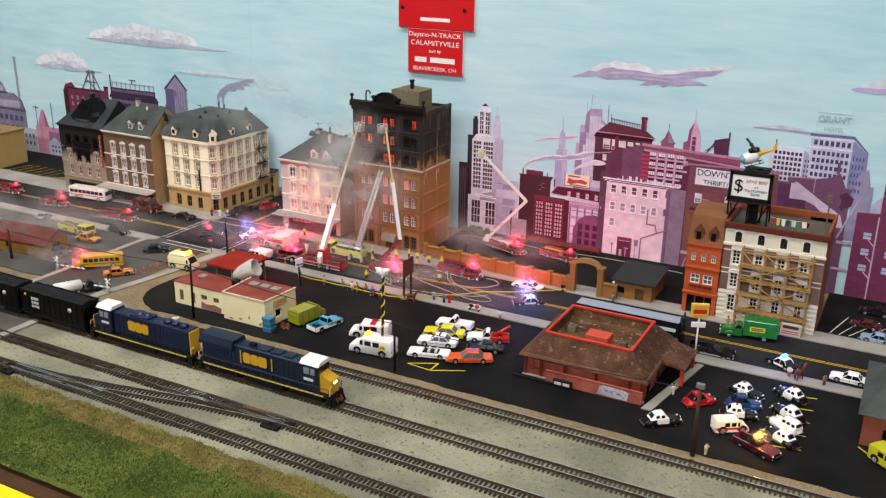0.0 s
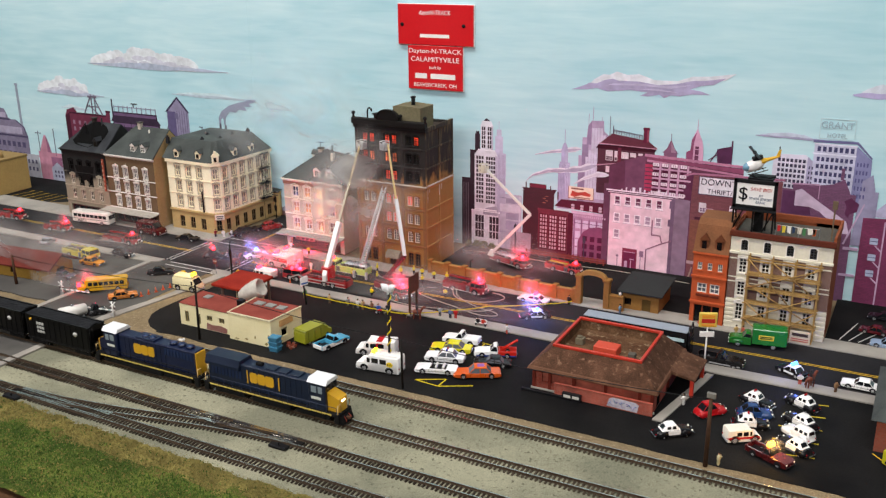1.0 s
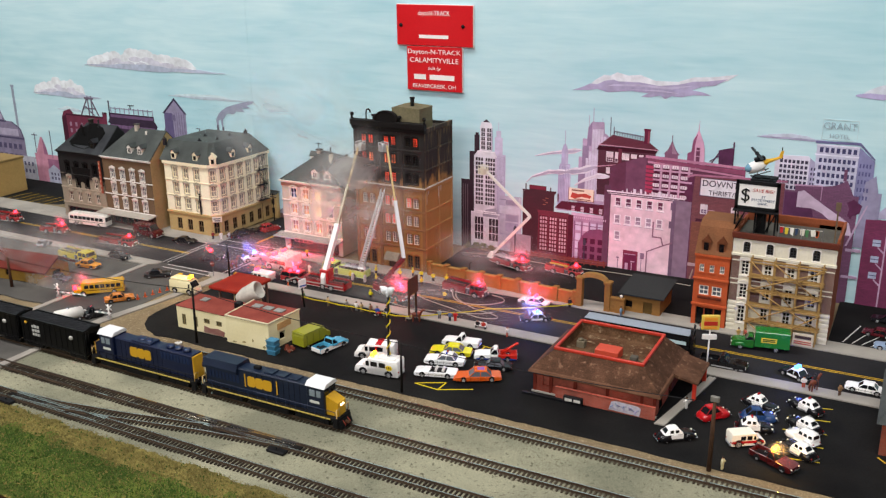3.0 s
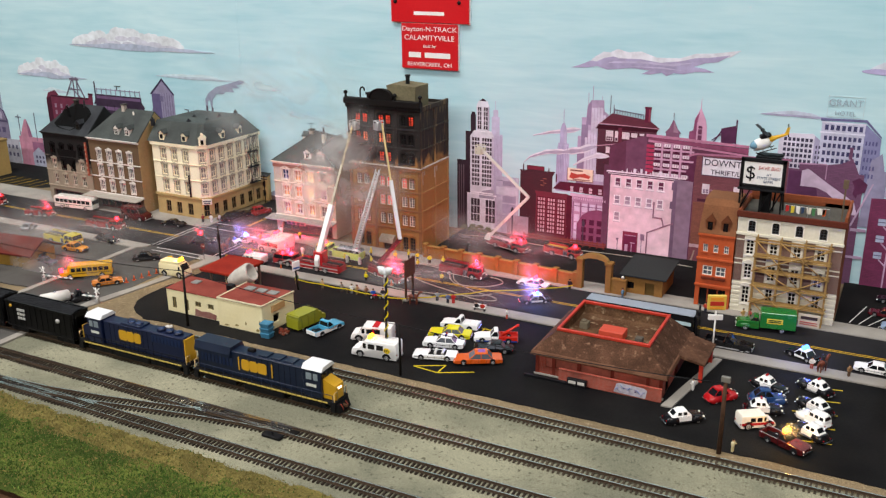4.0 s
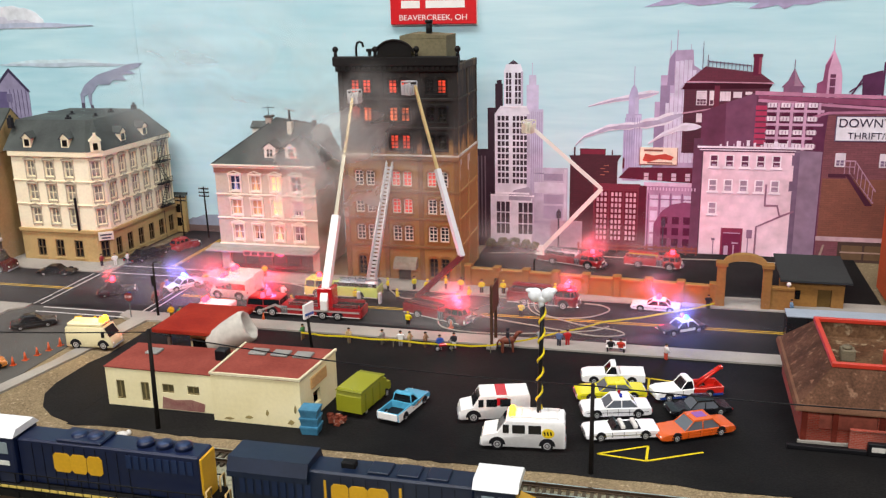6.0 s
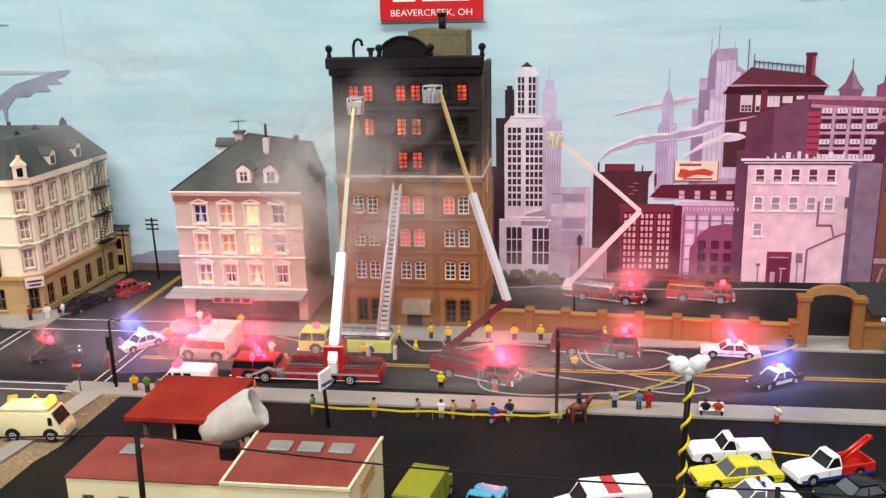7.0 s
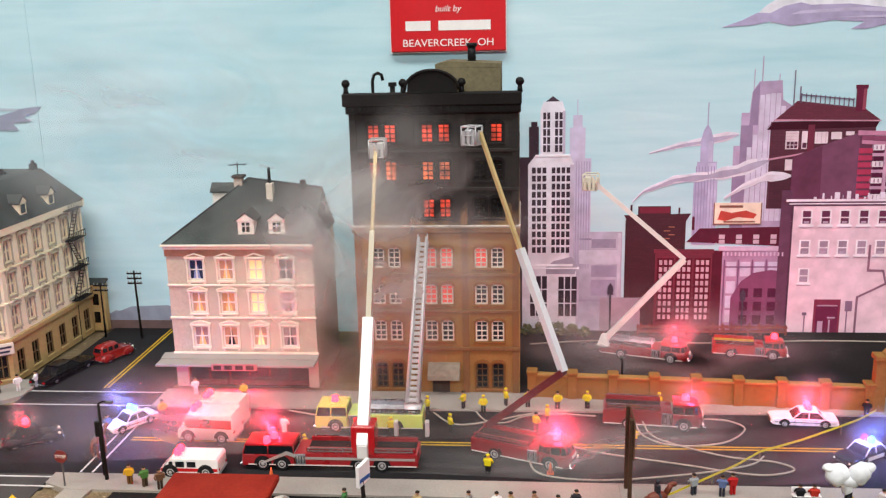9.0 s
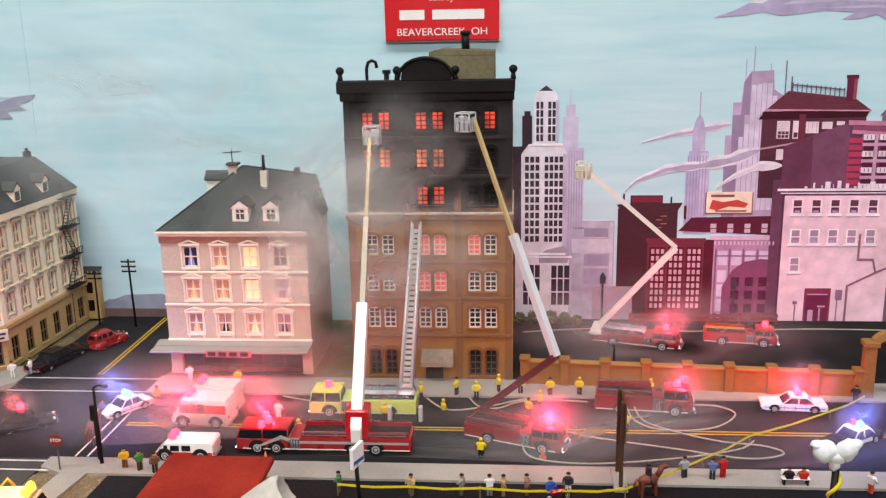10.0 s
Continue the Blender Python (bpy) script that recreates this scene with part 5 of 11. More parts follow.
def sooty(name, base, z_mid, soft, base2=None, soot="15120f", scorched=None):
    """Brick or plaster whose upper part is burnt black, with a ragged edge."""
    mat = bpy.data.materials.new(name)
    mat.use_nodes = True
    N, L = mat.node_tree.nodes, mat.node_tree.links
    b = N["Principled BSDF"]
    tc = N.new("ShaderNodeTexCoord")
    sp = N.new("ShaderNodeSeparateXYZ")
    L.new(tc.outputs["Object"], sp.inputs[0])
    no, n2, n3 = (N.new("ShaderNodeTexNoise") for _ in range(3))
    for n, s in ((no, 42.0), (n2, 1200.0), (n3, 80.0)):
        n.inputs["Scale"].default_value, n.inputs["Detail"].default_value = s, 5.0
        L.new(tc.outputs["Object"], n.inputs["Vector"])
    ma = N.new("ShaderNodeMath")
    ma.operation = "MULTIPLY_ADD"
    ma.inputs[1].default_value = 0.05
    L.new(no.outputs["Fac"], ma.inputs[0])
    L.new(sp.outputs["Z"], ma.inputs[2])
    mr = N.new("ShaderNodeMapRange")
    mr.inputs["From Min"].default_value, mr.inputs["From Max"].default_value = (z_mid - soft) * MM + 0.025, (z_mid + soft) * MM + 0.025
    L.new(ma.outputs[0], mr.inputs["Value"])
    m1 = N.new("ShaderNodeMix")
    m1.data_type = "RGBA"
    m1.inputs["A"].default_value, m1.inputs["B"].default_value = lin(base), lin(base2 or base)
    L.new(n3.outputs["Fac"], m1.inputs["Factor"])
    m2 = N.new("ShaderNodeMix")
    m2.data_type = "RGBA"
    L.new(m1.outputs["Result"], m2.inputs["A"])
    # soot runs down in streaks, with scorched stone showing between them
    mp, n4, r4, m4 = (N.new("ShaderNode" + k) for k in ("Mapping", "TexNoise", "MapRange", "Mix"))
    mp.inputs["Scale"].default_value = (1.0, 1.0, 0.22)
    L.new(tc.outputs["Object"], mp.inputs[0])
    L.new(mp.outputs[0], n4.inputs["Vector"])
    n4.inputs["Scale"].default_value, n4.inputs["Detail"].default_value, n4.inputs["Distortion"].default_value = 150.0, 4.0, 0.7
    r4.inputs["From Min"].default_value, r4.inputs["From Max"].default_value = 0.48, 0.72
    L.new(n4.outputs["Fac"], r4.inputs["Value"])
    m4.data_type = "RGBA"
    m4.inputs["A"].default_value, m4.inputs["B"].default_value = lin(soot), lin(scorched or dim(soot, 2.0))
    L.new(r4.outputs[0], m4.inputs["Factor"])
    L.new(m4.outputs["Result"], m2.inputs["B"])
    L.new(mr.outputs[0], m2.inputs["Factor"])
    r2 = N.new("ShaderNodeMapRange")
    r2.inputs["To Min"].default_value, r2.inputs["To Max"].default_value = 0.55, 1.4
    L.new(n2.outputs["Fac"], r2.inputs["Value"])
    vm = N.new("ShaderNodeVectorMath")
    vm.operation = "SCALE"
    L.new(m2.outputs["Result"], vm.inputs[0])
    L.new(r2.outputs[0], vm.inputs["Scale"])
    L.new(vm.outputs[0], b.inputs["Base Color"])
    b.inputs["Roughness"].default_value = 0.85
    bp = N.new("ShaderNodeBump")
    bp.inputs["Strength"].default_value, bp.inputs["Distance"].default_value = 0.5, 0.0003
    L.new(n2.outputs["Fac"], bp.inputs["Height"])
    L.new(bp.outputs[0], b.inputs["Normal"])
    return mat


# the tall burning brick block
def brick_tower():
    b = thing("brick_tower", "tall brown brick block with burnt black upper floors", "building", -42, -112, 0)
    W0, W1, D, H = -45.0, 45.0, 66.0, 162.0
    brick = sooty("brown_brick_burnt", "84602f", 99, 3, "94703c")
    side = sooty("tan_brick_burnt", "8f6c34", 101, 4, "a07d42", "1c1712", "5a4a2c")
    side_trim = sooty("pale_tan_trim", "9a7840", 104, 6, "aa8850", "2c261e", "6a5a3c")
    trim = sooty("brown_trim_burnt", "6a4a2a", 99, 3, "805c36")
    rows = [(3.0, 15.5), (31.5, 12.0), (53.0, 11.5), (74.0, 11.5), (102.0, 11.0), (122.5, 11.0), (143.0, 10.5)]
    cols = [45 + c + s for c in (-28.0, 1.0, 29.0) for s in (-4.5, 4.5)]
    holes = []
    for r, (z, h) in enumerate(rows):
        for c, u in enumerate(cols):
            if r == 0 and c in (2, 3):
                continue
            holes.append((u - 3.5, u + 3.5, z, z + h))
    holes.append((41, 51, 0, 14))
    wall(b, (W0, 0), (W1, 0), H, holes, brick, 2.2)
    fire = {(6, 0): FIRE, (5, 0): FIRE, (6, 1): FIRE, (6, 2): FIRE, (6, 3): FIRE, (6, 5): FIRE, (5, 2): FIRE2, (5, 3): FIRE2, (5, 1): FIRE2, (4, 2): FIRE, (4, 3): FIRE,
            (3, 2): REDPANE, (3, 3): REDPANE, (3, 4): REDPANE, (2, 2): REDPANE, (2, 3): REDPANE}
    for r, (z, h) in enumerate(rows):
        for c, u in enumerate(cols):
            if r == 0 and c in (2, 3):
                continue
            burnt = r > 3
            pm = fire.get((r, c), DARKWIN if burnt else WINDOW_GLASS)
            fm = M("141211", 0.9, 0, 0.2, name="charred_frame") if burnt else M("5a4630", 0.7, 0, 0.15, name="brown_sash") if r == 0 else M("ddd6c8", 0.6, 0, 0.08, name="white_window_frame")
            tm = M("161312", 0.9, 0, 0.2, name="charred_stone") if burnt else M("80582f", 0.8, 0, 0.15, name="brown_stone_trim")
            windows(b, (W0, 0), (W1, 0), [(u, z)], 7.0, h, "arch grid", fm, tm, pm)
    part("entrance_door", Geo().box(-3.8, 5.8, 1.2, 1.8, 0, 13.5).box(0.8, 1.2, 0.9, 1.3, 0, 13.5), M("3a2c20", 0.6, 0, 0.2, name="dark_door_wood"), b, "dark double entrance door")
    part("entrance_canopy", Geo().prism([(-8, 10.8), (0.2, 10.8), (0.2, 18.8), (-2.6, 18.2), (-5.6, 16), (-7.4, 13.2)], -6, 12, "x"), M("8a8474", 0.85, 0, 0.2, 400, 60, name="grey_canvas"), b, "grey rounded awning above the entrance")
    wall(b, (W1, 0), (W1, D), H, [], side, 2.2, label="stained tan brick side wall")
    wall(b, (W0, D), (W0, 0), H, [], brick, 2.2)
    wall(b, (W1, D), (W0, D), H, [], brick, 2.2)
    for z0, z1, o in ((26, 28.2, 1.2), (48, 50, 1.0), (69, 71, 1.0), (94, 97, 1.8), (117, 119, 1.0), (138, 140, 1.0)):
        band(b, (W0, 0), (W1, 0), z0, z1, o, trim, "string_course")
        if z0 in (26, 48, 69, 94, 117, 138):
            band(b, (W1, 0), (W1, D), z0, z1, 0.8, side_trim, "string_course")
    band(b, (W0, 0), (W1, 0), 97, 98.2, 1.6, M("b9b2a6", 0.9, 0, 0.3, 700, 150, name="bare_plaster_edge"), "burnt_ledge", "pale plaster ledge below the burnt floors")
    for x in (W0, -14.0, 14.0, W1 - 3.2):
        part("pilaster", Geo().box(x - 0.2, x + 3.4, -0.86, 0.3, 0, 159), trim, b)
    for y in (0, 31.5, D - 3.2):
        part("side_pilaster", Geo().box(W1 - 0.3, W1 + 0.66, y, y + 3.0, 0, 160), side_trim, b)
    band(b, (W1, 0), (W1, D), 97, 98.6, 1.2, M("c6c0b4", 0.9, 0, 0.35, 700, 150, name="chipped_plaster_edge"), "burnt_ledge", "chipped pale plaster ledge")
    for y, h_ in ((2.8, 19), (31, 27), (7, 8), (36, 10)):
        part("plaster_streak", Geo().prism([(y, 98), (y + 1.5, 98), (y + 1.1, 98 - h_ * 0.5), (y + 0.9, 98 - h_), (y + 0.5, 98 - h_ * 0.6)], W1 - 0.2, W1 + 0.72, "x"), M("c6c0b4", 0.9, 0, 0.35, 700, 150, name="chipped_plaster_edge"), b, "pale streak of bare plaster")
    char = M("100e0d", 0.6, 0, 0.35, 700, 60, bump=0.3, name="charred_cornice")
    part("cornice", Geo().box(W0 - 3, W1 + 2, -4, 3, 163, 170, 0.7).box(W0 - 1.6, W1 + 1.6, -2.4, 2, 159, 163, 0.4), char, b, "heavy charred cornice")
    dn = Geo().box(0, 1.8, -3.4, -2, 160.4, 163).data("dentil", char)
    for i in range(23):
        part("dentil", dn, char, b, at=(W0 + 1 + i * 3.95, 0, 0))
    part("side_parapet", Geo().box(W1 - 2, W1 + 0.9, 3, D, 159, 164, 0.4), side_trim, b)
    n = 12
    part("pediment", Geo().prism([(-13, 170), (13, 170)] + [(13 * math.cos(math.pi * i / n), 172 + 9.5 * math.sin(math.pi * i / n)) for i in range(n + 1)], -4, 1.5, "y"), char, b, "curved charred pediment")
    part("pediment_rim", Geo().tube([(14.2 * math.cos(math.pi * i / n), -4.2, 171.4 + 10.2 * math.sin(math.pi * i / n)) for i in range(n + 1)], 0.9, 6), char, b)
    for x in (W0 - 1, -15.5, 15.5, W1 + 1):
        part("finial", Geo().cyl((x, -1, 169.5), (x, -1, 173), 1.6, 1.1, 10).ball((x, -1, 175), 2.3), char, b)
    part("roof", Geo().box(W0 + 2, W1 - 2, 2, D - 2, 157, 159), M("3f3a33", 0.95, 0, 0.3, 500, 40, name="tar_roof"), b)
    ph = part("penthouse", Geo().box(1, 36, 7, 37, 159, 182, 0.4).prism([(1, 182), (36, 182), (36, 184), (8, 185.6), (1, 184)], 7, 37, "y"), M("6f6850", 0.85, 0, 0.2, 500, 50, name="olive_render"), b, "olive-tan rooftop penthouse")
    part("flue", Geo().cyl((20, 20, 183), (20, 20, 194), 2.3, k=12).cyl((20, 20, 192.6), (20, 20, 194.6), 3.0, k=12), M("17181a", 0.5, 0, 0.2, name="black_pipe"), ph, "black roof flue")
    hook = [(-33, 8, 159), (-33, 8, 176), (-32, 8, 179), (-30, 8, 180), (-28, 8, 179), (-27.4, 8, 176)]
    part("vent_pipe", Geo().tube(hook, 0.9, 8), char, b, "hooked black vent pipe")
    part("vent_stub", Geo().cyl((-22, 6, 159), (-22, 6, 174), 1.4, k=8).box(-24, -20, 4, 8, 173, 175), char, b)
    return b


brick_tower()


def town_house(name, label, x, y, w, d, h, plaster, trim, frame, roof, ridge, cat="building", shop=None, lits=None, soot=False, cols=4, hip=True, pane=None, hipx=0.0, ww=7.2):
    """A four-storey plastered house: shop below, three rows of hooded windows, a slate roof with dormers."""
    b = thing(name, label, cat, x, y, 0, group="old houses")
    us = [w * (0.20 + 0.205 * i) for i in range(cols)]
    rows = [25.0, 45.5, 65.0]
    pl = [(u, z) for z in reversed(rows) for u in us]
    holes = holes_of(pl, ww, 12.6) + [(w * 0.08, w * 0.93, 0.0, 15.5)]
    wall(b, (0, 0), (w, 0), h, holes, plaster)
    pane = pane or WINDOW_GLASS
    windows(b, (0, 0), (w, 0), pl, ww, 12.6, "hood", frame, trim, pane, lits)
    wall(b, (w, 0), (w, d), h, [], plaster if soot else (shop or {}).get("side", plaster), label="plain side wall")
    wall(b, (0, d), (0, 0), h, [], plaster)
    wall(b, (w, d), (0, d), h, [], plaster)
    for z in (20.5, 42, 61.5):
        band(b, (0, 0), (w, 0), z, z + 1.3, 0.9, trim, "string_course")
    band(b, (0, 0), (w, 0), h - 2.5, h, 1.6, trim, "cornice")
    # shop front under an awning slab
    if not soot:
        part("awning", Geo().prism([(-7, 18.5), (0.5, 19.5), (0.5, 21), (-7, 20)], -6, w + 1, "x").box(-6, w + 1, -16, -6.8, 18.2, 19.6, 0.3), (shop or {}).get("awning", trim), b, "flat canopy over the shop front")
    sf = Geo()
    for i in range(7):
        xx = w * (0.08 + 0.85 * i / 6)
        sf.box(xx - 0.5, xx + 0.5, 3, 4, 0, 15.5)
    sf.box(w * 0.08, w * 0.93, 3, 4, 0, 3).box(w * 0.08, w * 0.93, 3, 4, 13, 15.5)
    part("shop_front", sf, (shop or {}).get("front", M("5a2626", 0.7, 0, 0.2, name="dark_red_woodwork")), b, "recessed shop front")
    part("shop_pane", Geo().box(w * 0.08, w * 0.93, 4.2, 4.6, 0.5, 15), WINDOW_GLASS, b)
    rl = Geo()
    for i in range(30):
        rl.box(w * 0.3 + i * w * 0.62 / 29 - 0.15, w * 0.3 + i * w * 0.62 / 29 + 0.15, 0.6, 0.9, 0.9, 6)
    rl.box(w * 0.3, w * 0.93, 0.5, 1.0, 5.6, 6.2)
    part("shop_railing", rl, M("2c2420", 0.7, 0, 0.2, name="dark_railing"), b)
    if (shop or {}).get("sign"):
        sg = part("shop_sign", Geo().box(w * 0.32, w * 0.63, -16.8, -16, 16.4, 20.4, 0.2), M("b0696a", 0.6, 0, 0.1, name="faded_red_sign"), b, "faded red shop sign with four dark panels")
        for i in range(4):
            part("letter_bar", Geo().box(w * (0.335 + 0.074 * i), w * (0.335 + 0.074 * i) + 4.4, -17.1, -16.7, 17.2, 19.6), M("35090e", 0.6, 0, 0.1, name="dark_red_letter"), sg)
    # roof: hipped at one end, gabled at the other
    ry, hp = d * 0.52, (hipx or (d * 0.42 if hip else 0.0))
    rr = Geo()
    A, B, C, D_ = (-1.6, -2.2, h), (w + 0.8, -2.2, h), (w + 0.8, d + 1, h), (-1.6, d + 1, h)
    R0, R1 = (hp, ry, ridge + (4 if hipx else 0)), (w + 0.8, ry, ridge - (2 if hipx else 0))
    rr.face((A, B, R1, R0))
    rr.face((C, D_, R0, R1))
    rr.face((D_, A, R0))
    rr.face((A, D_, C, B))
    rr.face((B, C, R1))
    part("roof", rr, roof, b, "dark slate roof")
    part("gable", Geo().prism([(0, h - 0.5), (d, h - 0.5), (ry, ridge - 1.5)], w - 0.6, w + 1.0, "x"), roof if hipx else plaster if soot else (shop or {}).get("side", plaster), b)
    part("eaves_gutter", Geo().box(-2, w + 1, -3.2, -1.8, h - 0.6, h + 0.6, 0.2), trim, b)
    for i, u in enumerate((0.55, 0.76) if cols == 4 else (0.3, 0.5, 0.7)):
        dx, dz = w * u, h + (ridge - h) * 0.22
        yy = -2.2 + (ry + 2.2) * 0.22
        if soot and i == 0:
            continue
        kd = 1.3 if hipx else 1.0
        dm = part("dormer", Geo().box(dx - 3.6 * kd, dx + 3.6 * kd, yy - 1.2, yy + 9, dz - 1.5, dz + 6.5).prism([(dx - 4.4 * kd, dz + 6.4), (dx + 4.4 * kd, dz + 6.4), (dx, dz + 10.5)], yy - 1.8, yy + 12, "y"), [frame], b, "small roof dormer")
        part("dormer_roof", Geo().prism([(dx - 4.8 * kd, dz + 6.2), (dx, dz + 10.9), (dx + 4.8 * kd, dz + 6.2), (dx + 4.8 * kd, dz + 7.0), (dx, dz + 11.8), (dx - 4.8 * kd, dz + 7.0)], yy - 2.2, yy + 13, "y"), roof, dm)
        part("dormer_pane", Geo().box(dx - 2.2, dx + 2.2, yy - 1.5, yy - 1.0, dz, dz + 5.5), DARKWIN, dm)
        if not soot:
            part("dormer_sash", Geo().box(dx - 0.25, dx + 0.25, yy - 1.75, yy - 1.45, dz, dz + 5.5).box(dx - 2.2, dx + 2.2, yy - 1.75, yy - 1.45, dz + 3.3, dz + 3.8).box(dx - 3.0, dx + 3.0, yy - 2.0, yy - 1.2, dz - 0.8, dz), frame, dm)
    ch = part("chimney", Geo().box(w * 0.40, w * 0.40 + 5, ry - 4, ry + 1, h, ridge + 5, 0.3), M("b9ada0", 0.8, 0, 0.2, name="pale_chimney") if not soot else M("2a2522", 0.9, 0, 0.3, name="sooty_chimney"), b)
    part("chimney_cap", Geo().box(w * 0.40 - 1, w * 0.40 + 6, ry - 5, ry + 2, ridge + 4.6, ridge + 6, 0.2), M("4a4642", 0.8, 0, 0.2, name="dark_cap"), ch)
    part("flue", Geo().cyl((w * 0.66, ry - 6, h + 10), (w * 0.66, ry - 6, ridge + (7 if soot else -2)), 1.1, k=8).box(w * 0.66 - 1.8, w * 0.66 + 1.8, ry - 9, ry - 3, h + 10, h + 21), M("c7c0b4", 0.7, 0, 0.15, name="pale_flue") if not soot else BLACKP, b)
    return b


cream = M("b9b29c", 0.8, 0, 0.10, 600, 40, bump=0.2, name="grey_cream_plaster")
creamt = M("e0dac4", 0.75, 0, 0.08, 600, 40, name="cream_trim")
whitef = M("e3ded2", 0.6, 0, 0.06, name="white_window_frame_paint")
tan_side = M("a58d62", 0.85, 0, 0.12, 500, 40, bump=0.3, name="tan_side_render")
town_house("pink_hotel", "pale plastered hotel with slate roof and lit windows", -198, -106, 85, 61, 86, cream, creamt, whitef, SLATE, 115,
           shop=dict(side=M("b3a594", 0.85, 0, 0.12, 500, 40, name="beige_render"), sign=True, awning=M("9a958e", 0.8, 0, 0.1, name="grey_canopy")),
           hipx=42.0, ww=9.2, lits={0: BLUEP, 1: WARM2, 2: WARM, 4: WARM2, 5: WARM2, 6: WARM, 8: WARM2, 10: WARM})
hotel_b = bpy.data.objects["pink_hotel"]
for row, col, h_ in ((65.0, 0, "26304e"), (65.0, 1, "bd9478"), (65.0, 3, "54403e"), (45.5, 0, "bd987a"), (45.5, 1, "c49468"), (25.0, 0, "a88a80"), (25.0, 1, "c09a7c"), (25.0, 2, "c09a7c"), (25.0, 3, "98807c"), (45.5, 3, "b8a8b4")):
    u = 85 * (0.20 + 0.205 * col)
    ct = Geo().prism([(-3.6, 0.9), (-2.2, 0.9), (-0.2, 11.6), (-3.6, 11.6)], 0.92, 1.22, "y").prism([(3.6, 0.9), (3.6, 11.6), (0.2, 11.6), (2.2, 0.9)], 0.92, 1.22, "y")
    part("curtain", ct, M(h_, 0.9, 0, 0.15, name="curtain_" + h_), hotel_b, at=(u, 0, row))
an = Geo().cyl((36.4, 29.5, 120), (36.4, 29.5, 129), 0.3, k=5).tube([(31, 29.5, 127), (42, 29.5, 127.6)], 0.25, 4)
for i in range(5):
    an.tube([(32 + 2.2 * i, 27.4, 127.1 + 0.1 * i), (32 + 2.2 * i, 31.6, 127.1 + 0.1 * i)], 0.2, 4)
part("roof_aerial", an, BLACKP, hotel_b, "thin black roof aerial")
part("pale_flue_box", Geo().box(54.2, 58.2, 23.4, 28, 104, 117, 0.3), M("cfc8b8", 0.8, 0, 0.12, name="pale_flue_render"), hotel_b, "pale rendered flue box")
part("black_flue", Geo().cyl((56.1, 25.7, 116), (56.1, 25.7, 126), 1.1, 0.8, 8), BLACKP, hotel_b, "slim black flue")
part("ridge_strip", Geo().tube([(-1.2, -1.8, 86.6), (42, 31.7, 119.2), (85.6, 31.7, 113.2)], 0.5, 6), M("4a4e50", 0.8, 0, 0.2, name="dark_ridge_lead"), hotel_b, "lead strip along hip and ridge")
part("frieze", Geo().box(-0.5, 85.5, -0.95, 0.2, 79.4, 83.4), M("96705c", 0.85, 0, 0.15, 500, 60, name="brown_frieze"), hotel_b, "brown frieze below the eaves")
part("ridge_chimney", Geo().box(73, 76, 29.8, 33.4, 112, 117.6, 0.3), BLACKP, hotel_b, "small black chimney at the ridge end")
dm = part("dormer", Geo().box(-3.6, 3.6, -1.2, 9, -1.5, 6.5).prism([(-4.4, 6.4), (4.4, 6.4), (0, 10.5)], -1.8, 12, "y"), whitef, hotel_b, "small roof dormer", at=(18, 42, 103), rz=-90)
part("dormer_roof", Geo().prism([(-4.8, 6.2), (0, 10.9), (4.8, 6.2), (4.8, 7.0), (0, 11.8), (-4.8, 7.0)], -2.2, 13, "y"), SLATE, dm)
wh = M("d9d6ce", 0.7, 0, 0.08, name="white_hood_trim")
town_house("awning_house", "grey-brown house with white window trim and shop awning", -478, -125, 86, 65, 93, M("66543f", 0.85, 0, 0.15, 500, 40, bump=0.3, name="grey_brown_wall"), wh, wh, SLATE, 127,
           shop=dict(side=tan_side, awning=M("a59f94", 0.8, 0, 0.1, name="pale_awning")), pane=SEE_GLASS)
bh = town_house("burnt_house", "burnt house with soot-black upper floors and a holed roof", -562, -125, 83, 65, 93, sooty("burnt_plaster", "837b68", 54, 6, "938a78", "040303"), sooty("burnt_trim", "a39b88", 59, 6, None, "0a0908"), sooty("burnt_frame", "cfc8b8", 58, 5, None, "0a0908"),
                two_tone("burnt_slate", "26272a", "3c3f42", 30, 0.35, 0.65, rough=0.8, grain=900, bump=0.4), 127, soot=True, pane=DARKWIN)
CHAR = M("0b0a09", 0.95, 0, 0.35, 600, 90, bump=0.4, name="charred_surround")
for ob in bh.children:
    if ob.name.startswith("window") and (ob.location.z > 0.058 or (ob.location.z > 0.04 and 0.022 < ob.location.x < 0.06)):
        for o2 in (ob,) + tuple(c for c in ob.children if c.name.startswith("surround")):
            for sl in o2.material_slots:
                sl.link = "OBJECT"
                sl.material = CHAR
hole = Geo()
r = random.Random(7)
ring = [(43 + 31 * math.cos(a) * r.uniform(0.75, 1.12), 17 + 17 * math.sin(a) * r.uniform(0.8, 1.1)) for a in [i * 0.4488 for i in range(14)]]
zr = lambda y: 93 + (127 - 93) * (y + 2.2) / (65 * 0.52 + 2.2) + 0.35
hole.loft([[(x, y, zr(y)) for x, y in ring], [(43 + (x - 43) * 0.86, 17 + (y - 17) * 0.86, zr(y) + 1.2) for x, y in ring]], False, True)
part("roof_hole", hole, M("020202", 1.0, 0, 0.3, 300, 60, bump=0.2, name="black_char"), bh, "black burnt hole in the roof")
for i in range(4):
    x = r.uniform(30, 60)
    part("charred_rafter", Geo().cyl((x, r.uniform(5, 26), 108), (x + r.uniform(-4, 4), r.uniform(8, 26), 122 + r.uniform(0, 9)), 0.6, k=5), M("0f0d0c", 1.0, 0, 0.4, name="charred_wood"), bh)


